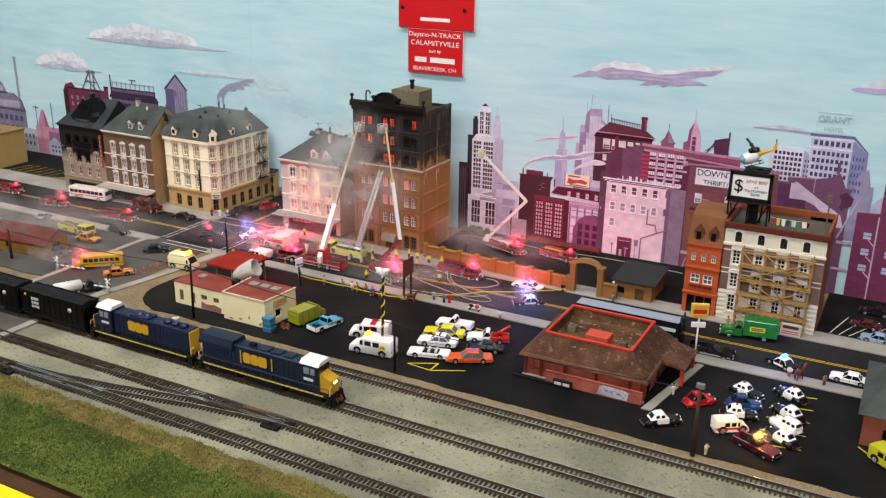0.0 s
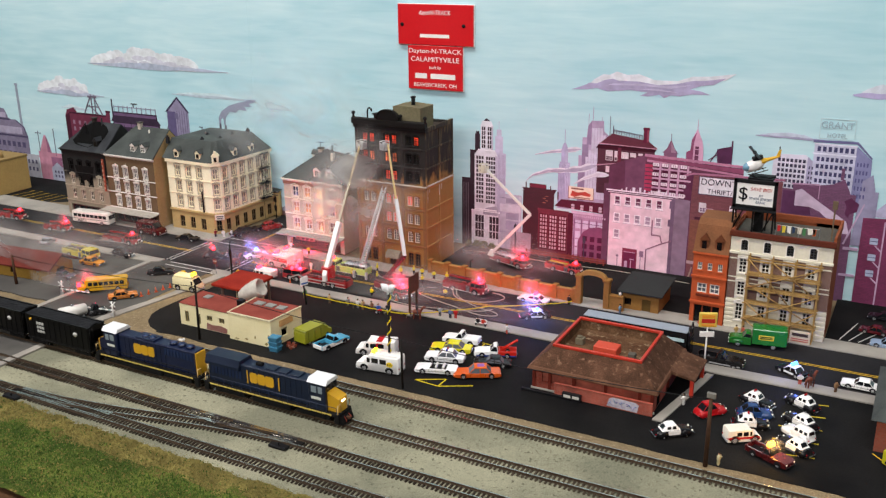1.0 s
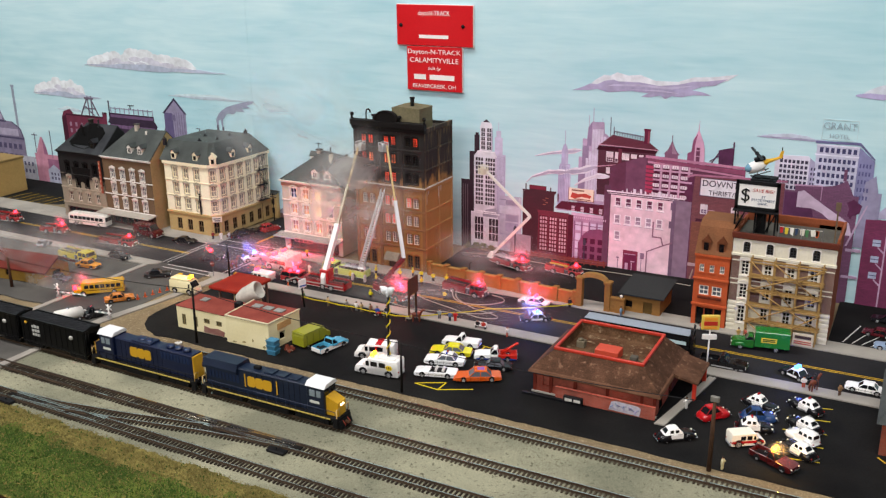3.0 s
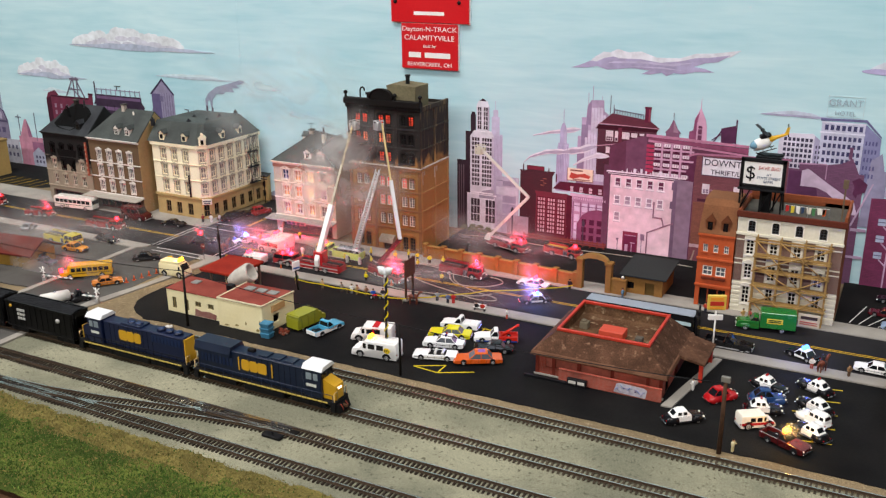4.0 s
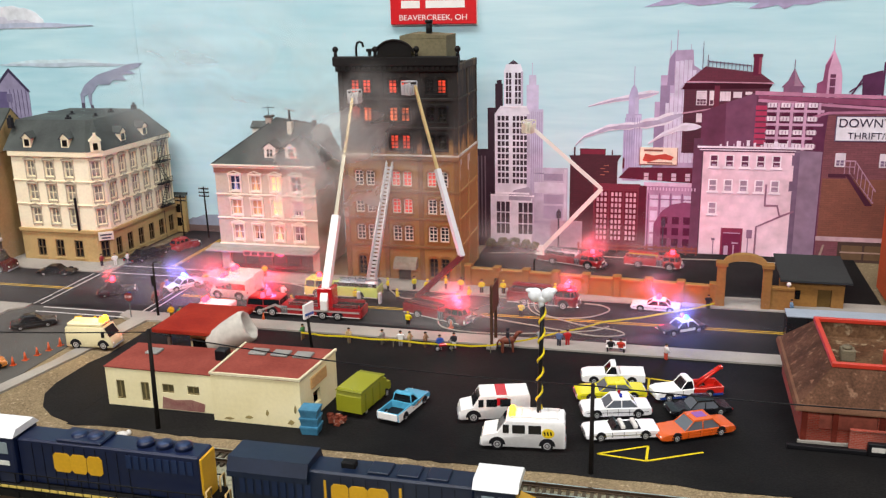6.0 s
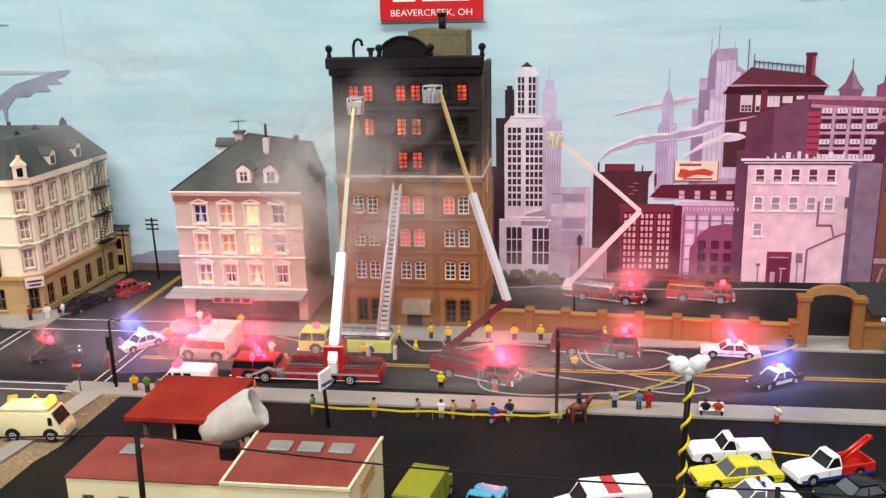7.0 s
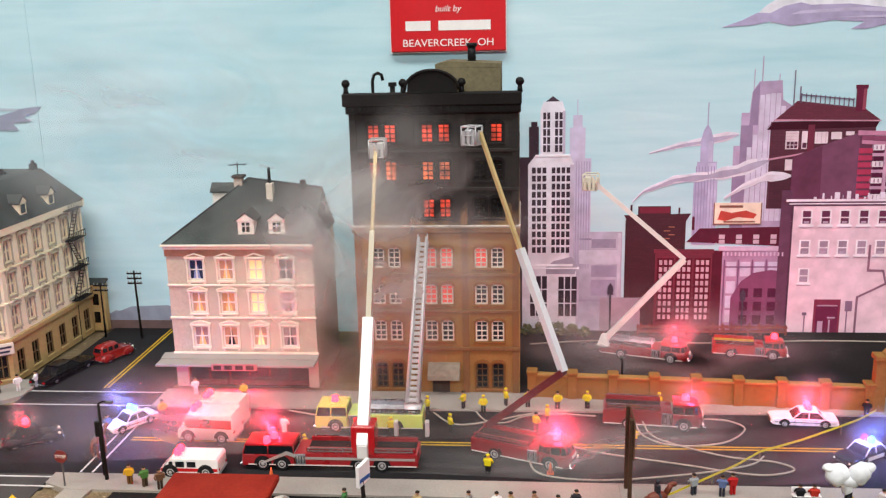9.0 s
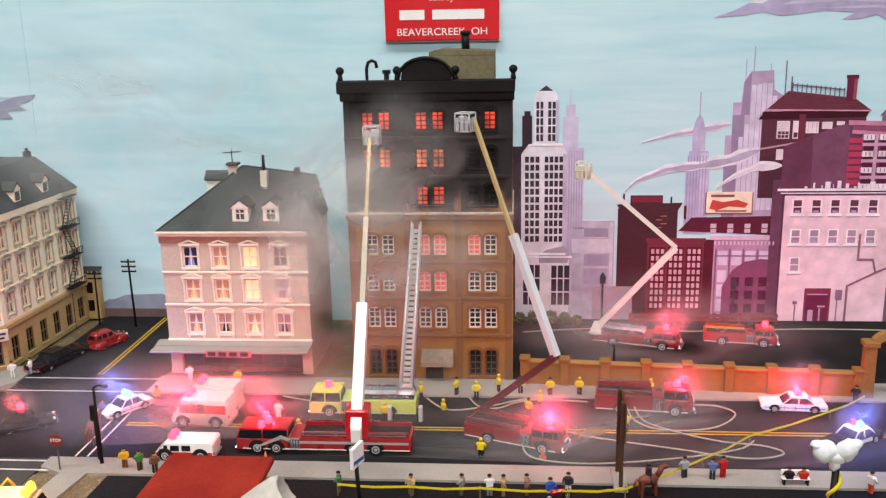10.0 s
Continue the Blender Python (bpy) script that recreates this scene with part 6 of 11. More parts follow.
def corner_hotel():
    b = thing("corner_hotel", "cream corner hotel with tan ground floor and slate roof", "building", -345, -112, 0, group="old houses")
    P = [(-36, 0), (37, -1), (46, 7), (50, 104), (-36, 104)]
    ivory = M("f2ebcc", 0.75, 0, 0.07, 600, 40, bump=0.2, name="ivory_plaster")
    base = M("b49a68", 0.85, 0, 0.12, 500, 40, bump=0.3, name="tan_ground_floor")
    trim = M("efe6c4", 0.7, 0, 0.06, name="ivory_trim")
    CURTAINED = two_tone("curtained_pane", "6e6a62", "b4ae9f", 160, 0.35, 0.6, rough=0.3, grain=700, bump=0.05)
    H = 94.0
    rows = [33.0, 53.0, 73.0]
    spec = [(P[0], P[1], [18, 36, 54.5], 8.4), (P[1], P[2], [6.0], 7.2), (P[2], P[3], [9, 25, 41, 57, 73, 89], 8.0), (P[3], P[4], [], 7), (P[4], P[0], [], 7)]
    for p0, p1, us, w in spec:
        pl = [(u, z) for z in rows for u in us]
        wall(b, p0, p1, H, holes_of(pl, w, 13.6), ivory, 2.0, 27.0)
        windows(b, p0, p1, pl, w, 13.6, "hood", trim, M("b8b098", 0.75, 0, 0.12, name="stone_window_surround"), CURTAINED)
        low = [(u, 4.0) for u in us]
        wall(b, p0, p1, 27.0, holes_of(low, w, 15.0), base, 2.0, label="tan rusticated ground floor", name="ground_floor_wall")
        windows(b, p0, p1, low, w, 15.0, "plain", M("6d5a3c", 0.7, 0, 0.15, name="brown_frame"), base, DARKWIN)
        for z0, z1, o in ((25.5, 28.5, 1.8), (49.0, 50.2, 0.9), (69, 70.2, 0.9), (90, 95, 2.2)):
            band(b, p0, p1, z0, z1, o, trim if z0 > 26 else base, "string_course")
    # mansard roof
    ins = [(-38, 15), (28, 16), (31, 22), (33, 90), (-38, 90)]
    r = Geo()
    out = [(-41, -2.4), (38, -3.4), (48.4, 6), (52.4, 105.5), (-41, 105.5)]
    r.loft([[(x, y, 94.5) for x, y in out], [(x, y, 118) for x, y in ins]], True, True)
    part("roof", r, SLATE, b, "slate mansard roof")
    dz = 97
    for dx, dy, rz in ((-18, 1, 0), (18, 1, 0), (45.5, 38, 87.6), (46.6, 70, 87.6)):
        dm = part("dormer", Geo().box(-3.6, 3.6, -1.5, 8, 0, 8).prism([(-4.4, 8), (4.4, 8), (0, 12)], -2, 10, "y"), trim, b, "small ivory dormer", at=(dx, dy, dz), rz=rz)
        part("dormer_roof", Geo().prism([(-5, 7.4), (0, 12), (5, 7.4), (5, 8.4), (0, 13.2), (-5, 8.4)], -2.6, 12, "y"), SLATE, dm)
        part("dormer_pane", Geo().box(-2.2, 2.2, -1.8, -1.2, 1.6, 7), DARKWIN, dm)
    t = part("corner_gable", Geo().box(-4.2, 4.2, -2.2, 6, 0, 9, 0.4).prism([(-5, 9), (5, 9), (0, 14)], -2.6, 8, "y").box(-1.2, 1.2, -2.8, -1, 13, 16), trim, b, "ornate corner gable", at=(43.5, 3.5, 94), rz=35)
    part("gable_pane", Geo().box(-1.8, 1.8, -2.6, -2.0, 2, 7.6), DARKWIN, t)
    for x, y, h in ((-36, 6, 17), (8, 22, 14), (22, 40, 12), (30, 86, 20), (20, 66, 14), (-8, 50, 12)):
        part("chimney", Geo().box(x - 2, x + 2, y - 2, y + 2, 112, 114 + h * 0.4, 0.3).cyl((x, y, 114 + h * 0.4), (x, y, 116 + h * 0.4), 1.2, k=8), M("26262a", 0.7, 0, 0.2, name="black_chimney"), b)
    # fire escape on the street side
    esc = part("fire_escape", Geo().box(-0.2, 0.2, -0.2, 0.2, 0, 100), BLACKP, b, "black iron fire escape", at=(49.4, 86, 0), rz=87.6)
    for z in (30, 51, 71, 91):
        pf = Geo().box(-8, 10, -6, -0.4, z, z + 0.5)
        for i in range(9):
            pf.box(-8 + 2.2 * i, -7.7 + 2.2 * i, -6, -5.7, z, z + 5)
        pf.box(-8, 10, -6.1, -5.7, z + 4.8, z + 5.2)
        part("landing", pf, BLACKP, esc)
    for z, s in ((30, 1), (51, -1), (71, 1)):
        st = Geo()
        for k in range(11):
            st.box(-6 * s + 12 * s * k / 10 - 0.5, -6 * s + 12 * s * k / 10 + 0.5, -4.6, -1.6, z + 20 * k / 10, z + 20 * k / 10 + 0.3)
        st.tube([(-6 * s, -4.6, z), (6 * s, -4.6, z + 20)], 0.25, 5).tube([(-6 * s, -1.6, z), (6 * s, -1.6, z + 20)], 0.25, 5)
        part("stair", st, BLACKP, esc)
    sg = part("sign_board", Geo().box(-6, 6, -1.6, -0.6, 0, 7, 0.2), M("d9d2c0", 0.6, 0, 0.08, name="cream_sign"), b, "cream sign board with dark bars", at=(43.5, 2.5, 20), rz=35)
    for z, w in ((4.6, 4.6), (2.0, 3.6)):
        part("letter_bar", Geo().box(-w, w, -1.9, -1.5, z - 0.6, z + 0.6), M("2f3040", 0.6, 0, 0.1, name="dark_letter"), sg)
    part("flag_pole", Geo().cyl((22, -2, 28), (22, -2.6, 56), 1.1, k=6), BLACKP, b, "tall black banner pole")
    return b


corner_hotel()
b = thing("tan_annex", "small tan lean-to house behind the corner hotel", "building", -296, -6, 0)
part("wall", Geo().box(-16, 10, -0.5, 5, 0, 34, 0.3), M("b39a66", 0.85, 0, 0.12, 400, 30, bump=0.3, name="tan_annex_render"), b)
part("roof", Geo().prism([(-1.6, 33.6), (5.4, 36), (5.4, 37), (-1.6, 35)], -17, 11, "x"), SLATE, b)
for z in (6, 19):
    part("pane", Geo().box(1.4, 5.6, -0.8, -0.3, z, z + 8), DARKWIN, b)
ge = Geo().prism([(24, 72), (27, 60), (33, 57), (36, 50), (42, 53), (47, 49), (52, 58), (57, 61), (59, 72)], -0.5, 0.4, "y")
part("scorch_patch", ge, M("0c0a09", 1.0, 0, 0.4, 500, 90, bump=0.5, name="black_scorch"), bh, "black scorched plaster")
sg = thing("vertical_sign", "narrow orange-red vertical sign between two houses", "sign", -480, -129, 42)
part("board", Geo().box(-1.5, 1.5, -0.8, 0.8, 0, 44, 0.2), M("96452e", 0.6, 0, 0.12, name="orange_red_board"), sg)
for i in range(7):
    part("letter_bar", Geo().box(-0.9, 0.9, -1.1, -0.7, 3.4 + 6 * i, 6.2 + 6 * i), M("b08a70", 0.6, 0, 0.1, name="pale_letter"), sg)
part("bracket", Geo().box(-0.5, 0.5, 0.6, 4.5, 10, 11).box(-0.5, 0.5, 0.6, 4.5, 36, 37), BLACKP, sg)
b = thing("tan_house", "flat-roofed tan house at the end of the street", "building", -805, -112, 0)
part("wall", Geo().box(-90, 72, 0, 62, 0, 52, 0.5), M("b0925a", 0.85, 0, 0.1, 400, 30, bump=0.3, name="ochre_render"), b)
part("roof_rim", Geo().box(-91, 73, -1, 63, 50, 53.5, 0.4).cyl((60, 28, 53), (60, 28, 62), 2.4, k=10), M("8a7248", 0.85, 0, 0.1, 400, 30, name="ochre_rim"), b)
for i in range(4):
    w = part("window", Geo().box(-50 + 28 * i, -40 + 28 * i, -0.6, 0.2, 26, 40), M("6a5a3c", 0.8, 0, 0.1, name="dark_ochre_frame"), b)
    part("pane", Geo().box(-49 + 28 * i, -41 + 28 * i, -0.9, -0.5, 27, 39), DARKWIN, w)

# ---- boundary wall, gate and shed ----
stone = M("8a6232", 0.85, 0, 0.14, 500, 60, bump=0.4, name="ochre_stone_wall")
cap = M("98733f", 0.8, 0, 0.12, 500, 60, name="ochre_coping")
ln, rz, d = run_of((8, -116), (190, -130))
b = thing("boundary_wall", "ochre stone wall with coping and square piers", "wall", 8, -116, 0.9, rz)
part("panel", Geo().box(0, ln, -1.6, 1.6, -1.5, 12.4), stone, b)
part("coping", Geo().box(0, ln, -2.4, 2.4, 12.4, 13.8, 0.3), cap, b)
pm = Geo().box(-2.4, 2.4, -2.8, 2.8, -1.5, 14, 0.2).box(-3, 3, -3.4, 3.4, 14, 15.8, 0.4).data("pier", stone)
for i in range(9):
    part("pier", pm, stone, b, at=(2.5 + i * (ln - 5) / 8, 0, 0))
b = thing("gate_arch", "ochre stone gateway with a round arch", "gate", 207, -131, 0.9, -3)
for x in (-15, 15):
    part("pier", Geo().box(x - 3, x + 3, -3, 3, -1, 31, 0.3).box(x - 4, x + 4, -4, 4, 28.5, 31.5, 0.4), stone, b)
n = 12
for i in range(n):
    a0, a1 = math.pi * i / n, math.pi * (i + 1) / n
    q = [(-14 * math.cos(a0), 27 + 6 * math.sin(a0)), (-14 * math.cos(a1), 27 + 6 * math.sin(a1)), (-14.5 * math.cos(a1), 30.5 + 7.5 * math.sin(a1)), (-14.5 * math.cos(a0), 30.5 + 7.5 * math.sin(a0))]
    part("voussoir", Geo().prism(q, -2.2, 2.2, "y"), cap, b)
part("side_wall", Geo().box(18, 33, -1.8, 1.8, -1, 14).box(18, 33, -2.4, 2.4, 14, 16, 0.3), stone, b)
part("lamp", Geo().ball((29, 0, 18), 1.6).cyl((29, 0, 15.8), (29, 0, 17), 0.5, k=6), M("d9d4c8", 0.4, 0, 0.05, name="lamp_globe"), b)
b = thing("stone_shed", "low ochre shed with an overhanging grey flat roof", "shed", 253, -124, 0.4)
wall(b, (-17, 0), (20, 0), 17.5, [(2, 9, 5, 12), (20, 29, 0, 13)], stone)
wall(b, (20, 0), (20, 46), 17.5, [], stone)
wall(b, (-17, 46), (-17, 0), 17.5, [], stone)
wall(b, (20, 46), (-17, 46), 17.5, [], stone)
part("roof", Geo().prism([(-4, 18.6), (50, 22.0), (50, 23.4), (-4, 20)], -22, 24, "x"), M("2f3030", 0.9, 0, 0.15, 600, 50, bump=0.3, name="grey_felt_roof"), b, "grey felt roof")
part("window", Geo().box(-14.8, -8.2, 1.0, 1.6, 5.2, 11.8), DARKWIN, b)
part("door", Geo().box(3.2, 11.8, 1.0, 1.6, 0.2, 12.8), M("59431f", 0.8, 0, 0.15, name="brown_door"), b)

# ---- orange narrow house ----
b = thing("orange_house", "narrow orange house with a brown mansard and shop", "building", 304, -126, 0.9)
orange = M("b5532c", 0.8, 0, 0.12, 500, 40, bump=0.2, name="burnt_orange_render")
upper = [(6.5, 54.0), (16, 54.0), (25.5, 54.0)]
lower = [(10, 31.0), (22, 31.0)]
wall(b, (0, 0), (32, 0), 72, holes_of(upper, 4.2, 7.5) + holes_of(lower, 9.0, 9.5) + [(4, 28, 0, 18)], orange)
windows(b, (0, 0), (32, 0), upper, 4.2, 7.5, "plain", whitef, orange, SEE_GLASS)
windows(b, (0, 0), (32, 0), lower, 9.0, 9.5, "plain", whitef, orange, SEE_GLASS)
for p0, p1 in (((32, 0), (32, 56)), ((0, 56), (0, 0)), ((32, 56), (0, 56))):
    wall(b, p0, p1, 72, [], orange)
for z in (20, 46, 69.5):
    band(b, (0, 0), (32, 0), z, z + 2.2, 1.4, orange, "string_course")
part("flower_box", Geo().box(5, 27, -2.4, 0, 27.6, 30.2, 0.3), M("6e2f1c", 0.9, 0, 0.3, 400, 200, bump=0.6, name="red_brown_box"), b, "flower box below the windows")
part("mansard", Geo().loft([[(-0.8, -1, 72), (32.8, -1, 72), (32.8, 57, 72), (-0.8, 57, 72)], [(0.5, 8, 97), (31.5, 8, 97), (31.5, 50, 97), (0.5, 50, 97)], [(0.5, 14, 102), (31.5, 14, 102), (31.5, 44, 102), (0.5, 44, 102)]]),
     M("7d5236", 0.85, 0, 0.2, 700, 50, bump=0.3, name="brown_shingle"), b, "brown shingled mansard roof")
for x in (9, 23):
    dm = part("dormer", Geo().box(x - 4, x + 4, 0.5, 10, 73, 84).prism([(x - 5, 84), (x + 5, 84), (x, 90)], -0.4, 12, "y"), M("6e3f26", 0.85, 0, 0.15, name="brown_dormer"), b)
    part("dormer_pane", Geo().box(x - 2.2, x + 2.2, 0.1, 0.6, 75.5, 83), DARKWIN, dm)
part("shop_pane", Geo().box(4.4, 27.6, 2.4, 2.9, 0, 17.5), DARKWIN, b)
part("shop_post", Geo().box(11, 12.2, 1.6, 2.6, 0, 18).box(20, 21.2, 1.6, 2.6, 0, 18), M("8a3c20", 0.8, 0, 0.1, name="orange_post"), b)

# ---- white house under repair ----
b = thing("white_house", "cream-white corner house with brick bands under scaffolding", "building", 337, -124, 0.9)
ivory = M("dbd5c0", 0.75, 0, 0.08, 500, 40, name="ivory_clapboard")
cols = [12.5, 33, 53, 73]
rows = [(8.5, 17.0, 7.0), (33.0, 14.5, 7.4), (56.0, 14.5, 7.4), (78.5, 10.0, 6.0)]
holes = []
for z, h, w in rows:
    holes += holes_of([(u, z) for u in cols], w, h)
wall(b, (0, 0), (90, 0), 96, holes, ivory)
for z, h, w in rows:
    windows(b, (0, 0), (90, 0), [(u, z) for u in cols], w, h, "arch grid" if z > 70 else "hood grid", M("2f3136", 0.6, 0, 0.1, name="dark_sash") if z > 70 else whitef, whitef, DARKWIN)
brick_red = M("8a4a2e", 0.85, 0, 0.15, 600, 50, bump=0.3, name="red_side_brick")
wall(b, (90, 0), (90, 62), 96, [], brick_red, label="red brick side wall")
wall(b, (0, 62), (0, 0), 96, [], brick_red)
wall(b, (90, 62), (0, 62), 96, [], brick_red)
for i in range(16):
    z = 3.5 + i * 4.5
    if z > 73:
        break
    for xa, xb in ((-0.3, 7.2), (17.8, 27.5), (38.6, 47.5), (58.6, 67.4), (78.6, 90.3)):
        bx = Geo().box(xa, xb, -0.7, 0.3, z, z + (2.6 if z < 28 else 2.2), 0.2)
        if z < 28:
            part("band_course", bx, ivory, b)
for xa, xb in ((0.1, 7.4), (17.6, 27.7), (38.4, 47.7), (58.4, 67.6), (78.4, 89.9)):
    part("brick_panel", Geo().box(xa, xb, -0.55, 0.2, 30, 74.4, 0.1), bricked("purple_brown_brick", "6a4a40", "7a584c", "8a766a", 0.9, 2.2, 0.3), b, "brown brick panel")
    for zq in (46.5, 51, 69.5):
        part("stone_band", Geo().box(xa, xb, -0.8, 0.1, zq, zq + 1.1), ivory, b)
band(b, (0, 0), (90, 0), 74.5, 77, 1.4, ivory, "string_course")
part("roof_rim", Geo().box(-1.4, 91.4, -2.0, 1.2, 91.5, 97, 0.4), M("5c2a1c", 0.8, 0, 0.15, name="maroon_roof_rim"), b, "dark maroon roof rim")
part("roof_rim_side", Geo().box(88.6, 91, 1.3, 63, 92, 101, 0.4).box(-1, 1, 1.3, 63, 92, 97, 0.4).box(1.2, 88.4, 60, 63, 92, 101, 0.4), brick_red, b)
part("roof_deck", Geo().box(1, 88.6, 1.2, 60, 91, 92.6), M("57534c", 0.9, 0, 0.2, 400, 40, name="grey_roof_deck"), b)
s = thing("scaffolding", "raw wooden scaffolding with cross braces before the facade", "scaffolding", 356, -126, 0.9)
wood = M("a4834e", 0.85, 0, 0.2, 900, 120, name="raw_timber")
for i in range(4):
    for yy in (-8, 0):
        part("post", Geo().box(i * 20.6 - 0.6, i * 20.6 + 0.6, yy - 0.6, yy + 0.6, 0, 77), wood, s)
for z in (14, 30, 44, 58, 72):
    for yy in (-8, 0):
        part("ledger", Geo().box(-2, 64, yy - 0.5, yy + 0.5, z, z + 1.2), wood, s)
    if z < 60:
        part("deck_board", Geo().box(-1, 63, -7, -0.8, z + 1.2, z + 1.9), wood, s)
for x0_, z0_, x1_, z1_ in ((0, 74, 41, 32), (62, 72, 0, 46), (20.6, 74, 62, 44), (0, 50, 62, 18), (62, 46, 0, 14), (0, 32, 41, 0), (62, 30, 20.6, 0), (0, 16, 20.6, 0), (41, 58, 62, 74)):
    part("brace", Geo().tube([(x0_, -8.9 - (x0_ > x1_) * 0.7, z0_), (x1_, -8.9 - (x0_ > x1_) * 0.7, z1_)], 0.6, 4), wood, s)
sg = thing("contractor_sign", "cream contractor board with dark and red bars", "sign", 408, -137, 0.9)
part("board", Geo().box(-9, 9, 0, 1, 0, 12, 0.2), M("cfc2aa", 0.7, 0, 0.1, name="cream_board"), sg)
part("heading_bar", Geo().box(-7, 7, -0.3, 0.2, 7.4, 10.2), M("3a2a28", 0.6, 0, 0.1, name="dark_red_ink"), sg, "dark red heading bar")
for z in (4.6, 2.6):
    part("text_bar", Geo().box(-7.4, 7.4, -0.3, 0.2, z - 0.4, z + 0.4), M("b04a40", 0.6, 0, 0.1, name="red_ink"), sg)
# billboard on the roof
bb = thing("roof_billboard", "black-framed white bank billboard on steel legs", "billboard", 352.5, -114, 93.5, 0)
blk = M("121214", 0.6, 0, 0.2, name="black_steel")
part("frame", Geo().box(-19.5, 19.5, 0, 3, 24, 27, 0.3).box(-19.5, 19.5, 0, 3, 47.5, 51, 0.3).box(-19.5, -16.5, 0, 3, 24, 51, 0.3).box(16.5, 19.5, 0, 3, 24, 51, 0.3).box(-17, 17, 2.2, 3.4, 26, 49), blk, bb)
face = part("face", Geo().box(-16.8, 16.8, 0.6, 2, 26.8, 47.8), WHITEP, bb, "white panel with black and red lettering")
words("dollar_sign", "$", 17, BLACKP, face, (-10.5, 0.4, 37), depth=0.2)
words("lettering", "SAVE BIG!", 4.4, M("b03028", 0.6, 0, 0.05, name="red_letter"), face, (5.0, 0.4, 42.4), shear=0.2)
for txt, z in (("AT", 36.6), ("STATE STREET", 33.4), ("BANK", 30.2)):
    words("lettering", txt, 3.2, M("24406a", 0.6, 0, 0.05, name="blue_letter"), face, (5.4, 0.4, z))
for x in (-18, 0, 18):
    part("leg", Geo().box(x - 0.8, x + 0.8, 0.5, 2, 0, 25).tube([(x, 22, 0), (x, 2, 40)], 0.8, 4), blk, bb)
    part("cross_brace", Geo().tube([(x - 9 if x > 0 else x, 1, 2), (x if x > 0 else x + 9, 1, 23)], 0.6, 4), blk, bb)
part("column", Geo().box(0, 8, 8, 15, 0, 52, 0.3).box(-6, 14, 10, 13, 50, 52, 0.2).tube([(4, 11, 50), (-8, 4, 55)], 0.7, 5).tube([(4, 11, 50), (16, 4, 55)], 0.7, 5), blk, bb, "black column behind the board")
part("catwalk", Geo().box(-20, 20, -5, 4, 22.6, 23.6), blk, bb)
part("rear_stair", Geo().tube([(6, 14, 0), (10, 4, 48)], 0.8, 4).tube([(10, 14, 0), (14, 4, 48)], 0.8, 4).box(-8, 14, 4, 24, 50, 52), blk, bb)
cl = thing("clothes_line", "washing line with coloured clothes on the roof", "clothes line", 388, -112, 93.5)
for x in (-14, 6, 24):
    part("post", Geo().cyl((x, 0, 0), (x, 0, 12), 0.4, k=6), M("8a8a8a", 0.5, 0.6, 0.1, name="grey_post"), cl)
part("cord", Geo().tube([(-14, 0, 11), (6, 0, 10.6), (24, 0, 11)], 0.15, 4), WHITEP, cl)
for i, (c, w) in enumerate((("c03030", 3), ("d8c040", 3), ("e8e4dc", 3.4), ("30405a", 2.6), ("d8d0c0", 4), ("4a7a50", 3), ("e0dcd0", 7), ("c85a30", 3))):
    x = -13 + i * 4.4
    part("garment", Geo().prism([(x, 10.6), (x + w, 10.5), (x + w * 0.9, 10.5 - 5 - (i % 3)), (x + w * 0.1, 10.4 - 5.4 - (i % 2))], -0.3, 0.3, "y"), M(c, 0.9, 0, 0.1, name="cloth_" + c), cl)
part("roof_flag_post", Geo().box(33.2, 34.6, 4, 5, 0, 38).box(31.6, 36, 3.4, 5.4, 30, 38, 0.3), M("6b5a48", 0.8, 0, 0.15, name="weathered_post"), cl, "weathered wooden post")
hc = thing("helicopter", "white and yellow model helicopter perched above the billboard", "helicopter", 352.6, -101.5, 150.5, 20)
hc.rotation_euler[1] = math.radians(-18)
hc.scale = (1.2, 1.2, 1.15)
part("fuselage", Geo().ball((-3, 0, 6), 6, 1.35, 0.72, 0.8, 14, 8), WHITEP, hc, "white cabin")
part("canopy", Geo().ball((-7, 0, 6.2), 4.6, 1.0, 0.8, 0.8, 12, 8), glassy("blue_canopy", "6f9ab0", 0.1), hc, "blue-tinted glass nose")
part("tail_boom", Geo().loft([[(x, r * math.cos(a), 7.5 + k * 0.1 + r * math.sin(a)) for a in [i * math.pi / 4 for i in range(8)]] for k, (x, r) in enumerate(((3, 3.0), (8, 1.6), (16, 0.9)))]), M("d9a820", 0.4, 0, 0.06, name="yellow_tail"), hc, "yellow tail boom")
part("tail_fin", Geo().prism([(13.5, 7), (17, 7), (19.5, 12.5), (17.4, 12.5)], -0.4, 0.4, "y"), M("d9a820", 0.4, 0, 0.06, name="yellow_tail"), hc)
part("tail_rotor", Geo().prism([(16.4, 5), (17.2, 5), (19.4, 15), (18.6, 15)], 0.9, 1.2, "y"), BLACKP, hc)
part("engine", Geo().box(-3, 5, -2.6, 2.6, 9.5, 13, 0.8), BLACKP, hc, "black engine housing")
part("rotor_mast", Geo().cyl((0, 0, 13), (0, 0, 16.5), 0.8, k=8), BLACKP, hc)
part("rotor_blade", Geo().box(-1.0, 1.0, -22, 22, 16, 16.5).box(-0.6, 0.6, -5, 5, 16.4, 17.2), BLACKP, hc)
part("rotor_hub", Geo().ball((0, 0, 16.2), 1.6), BLACKP, hc)
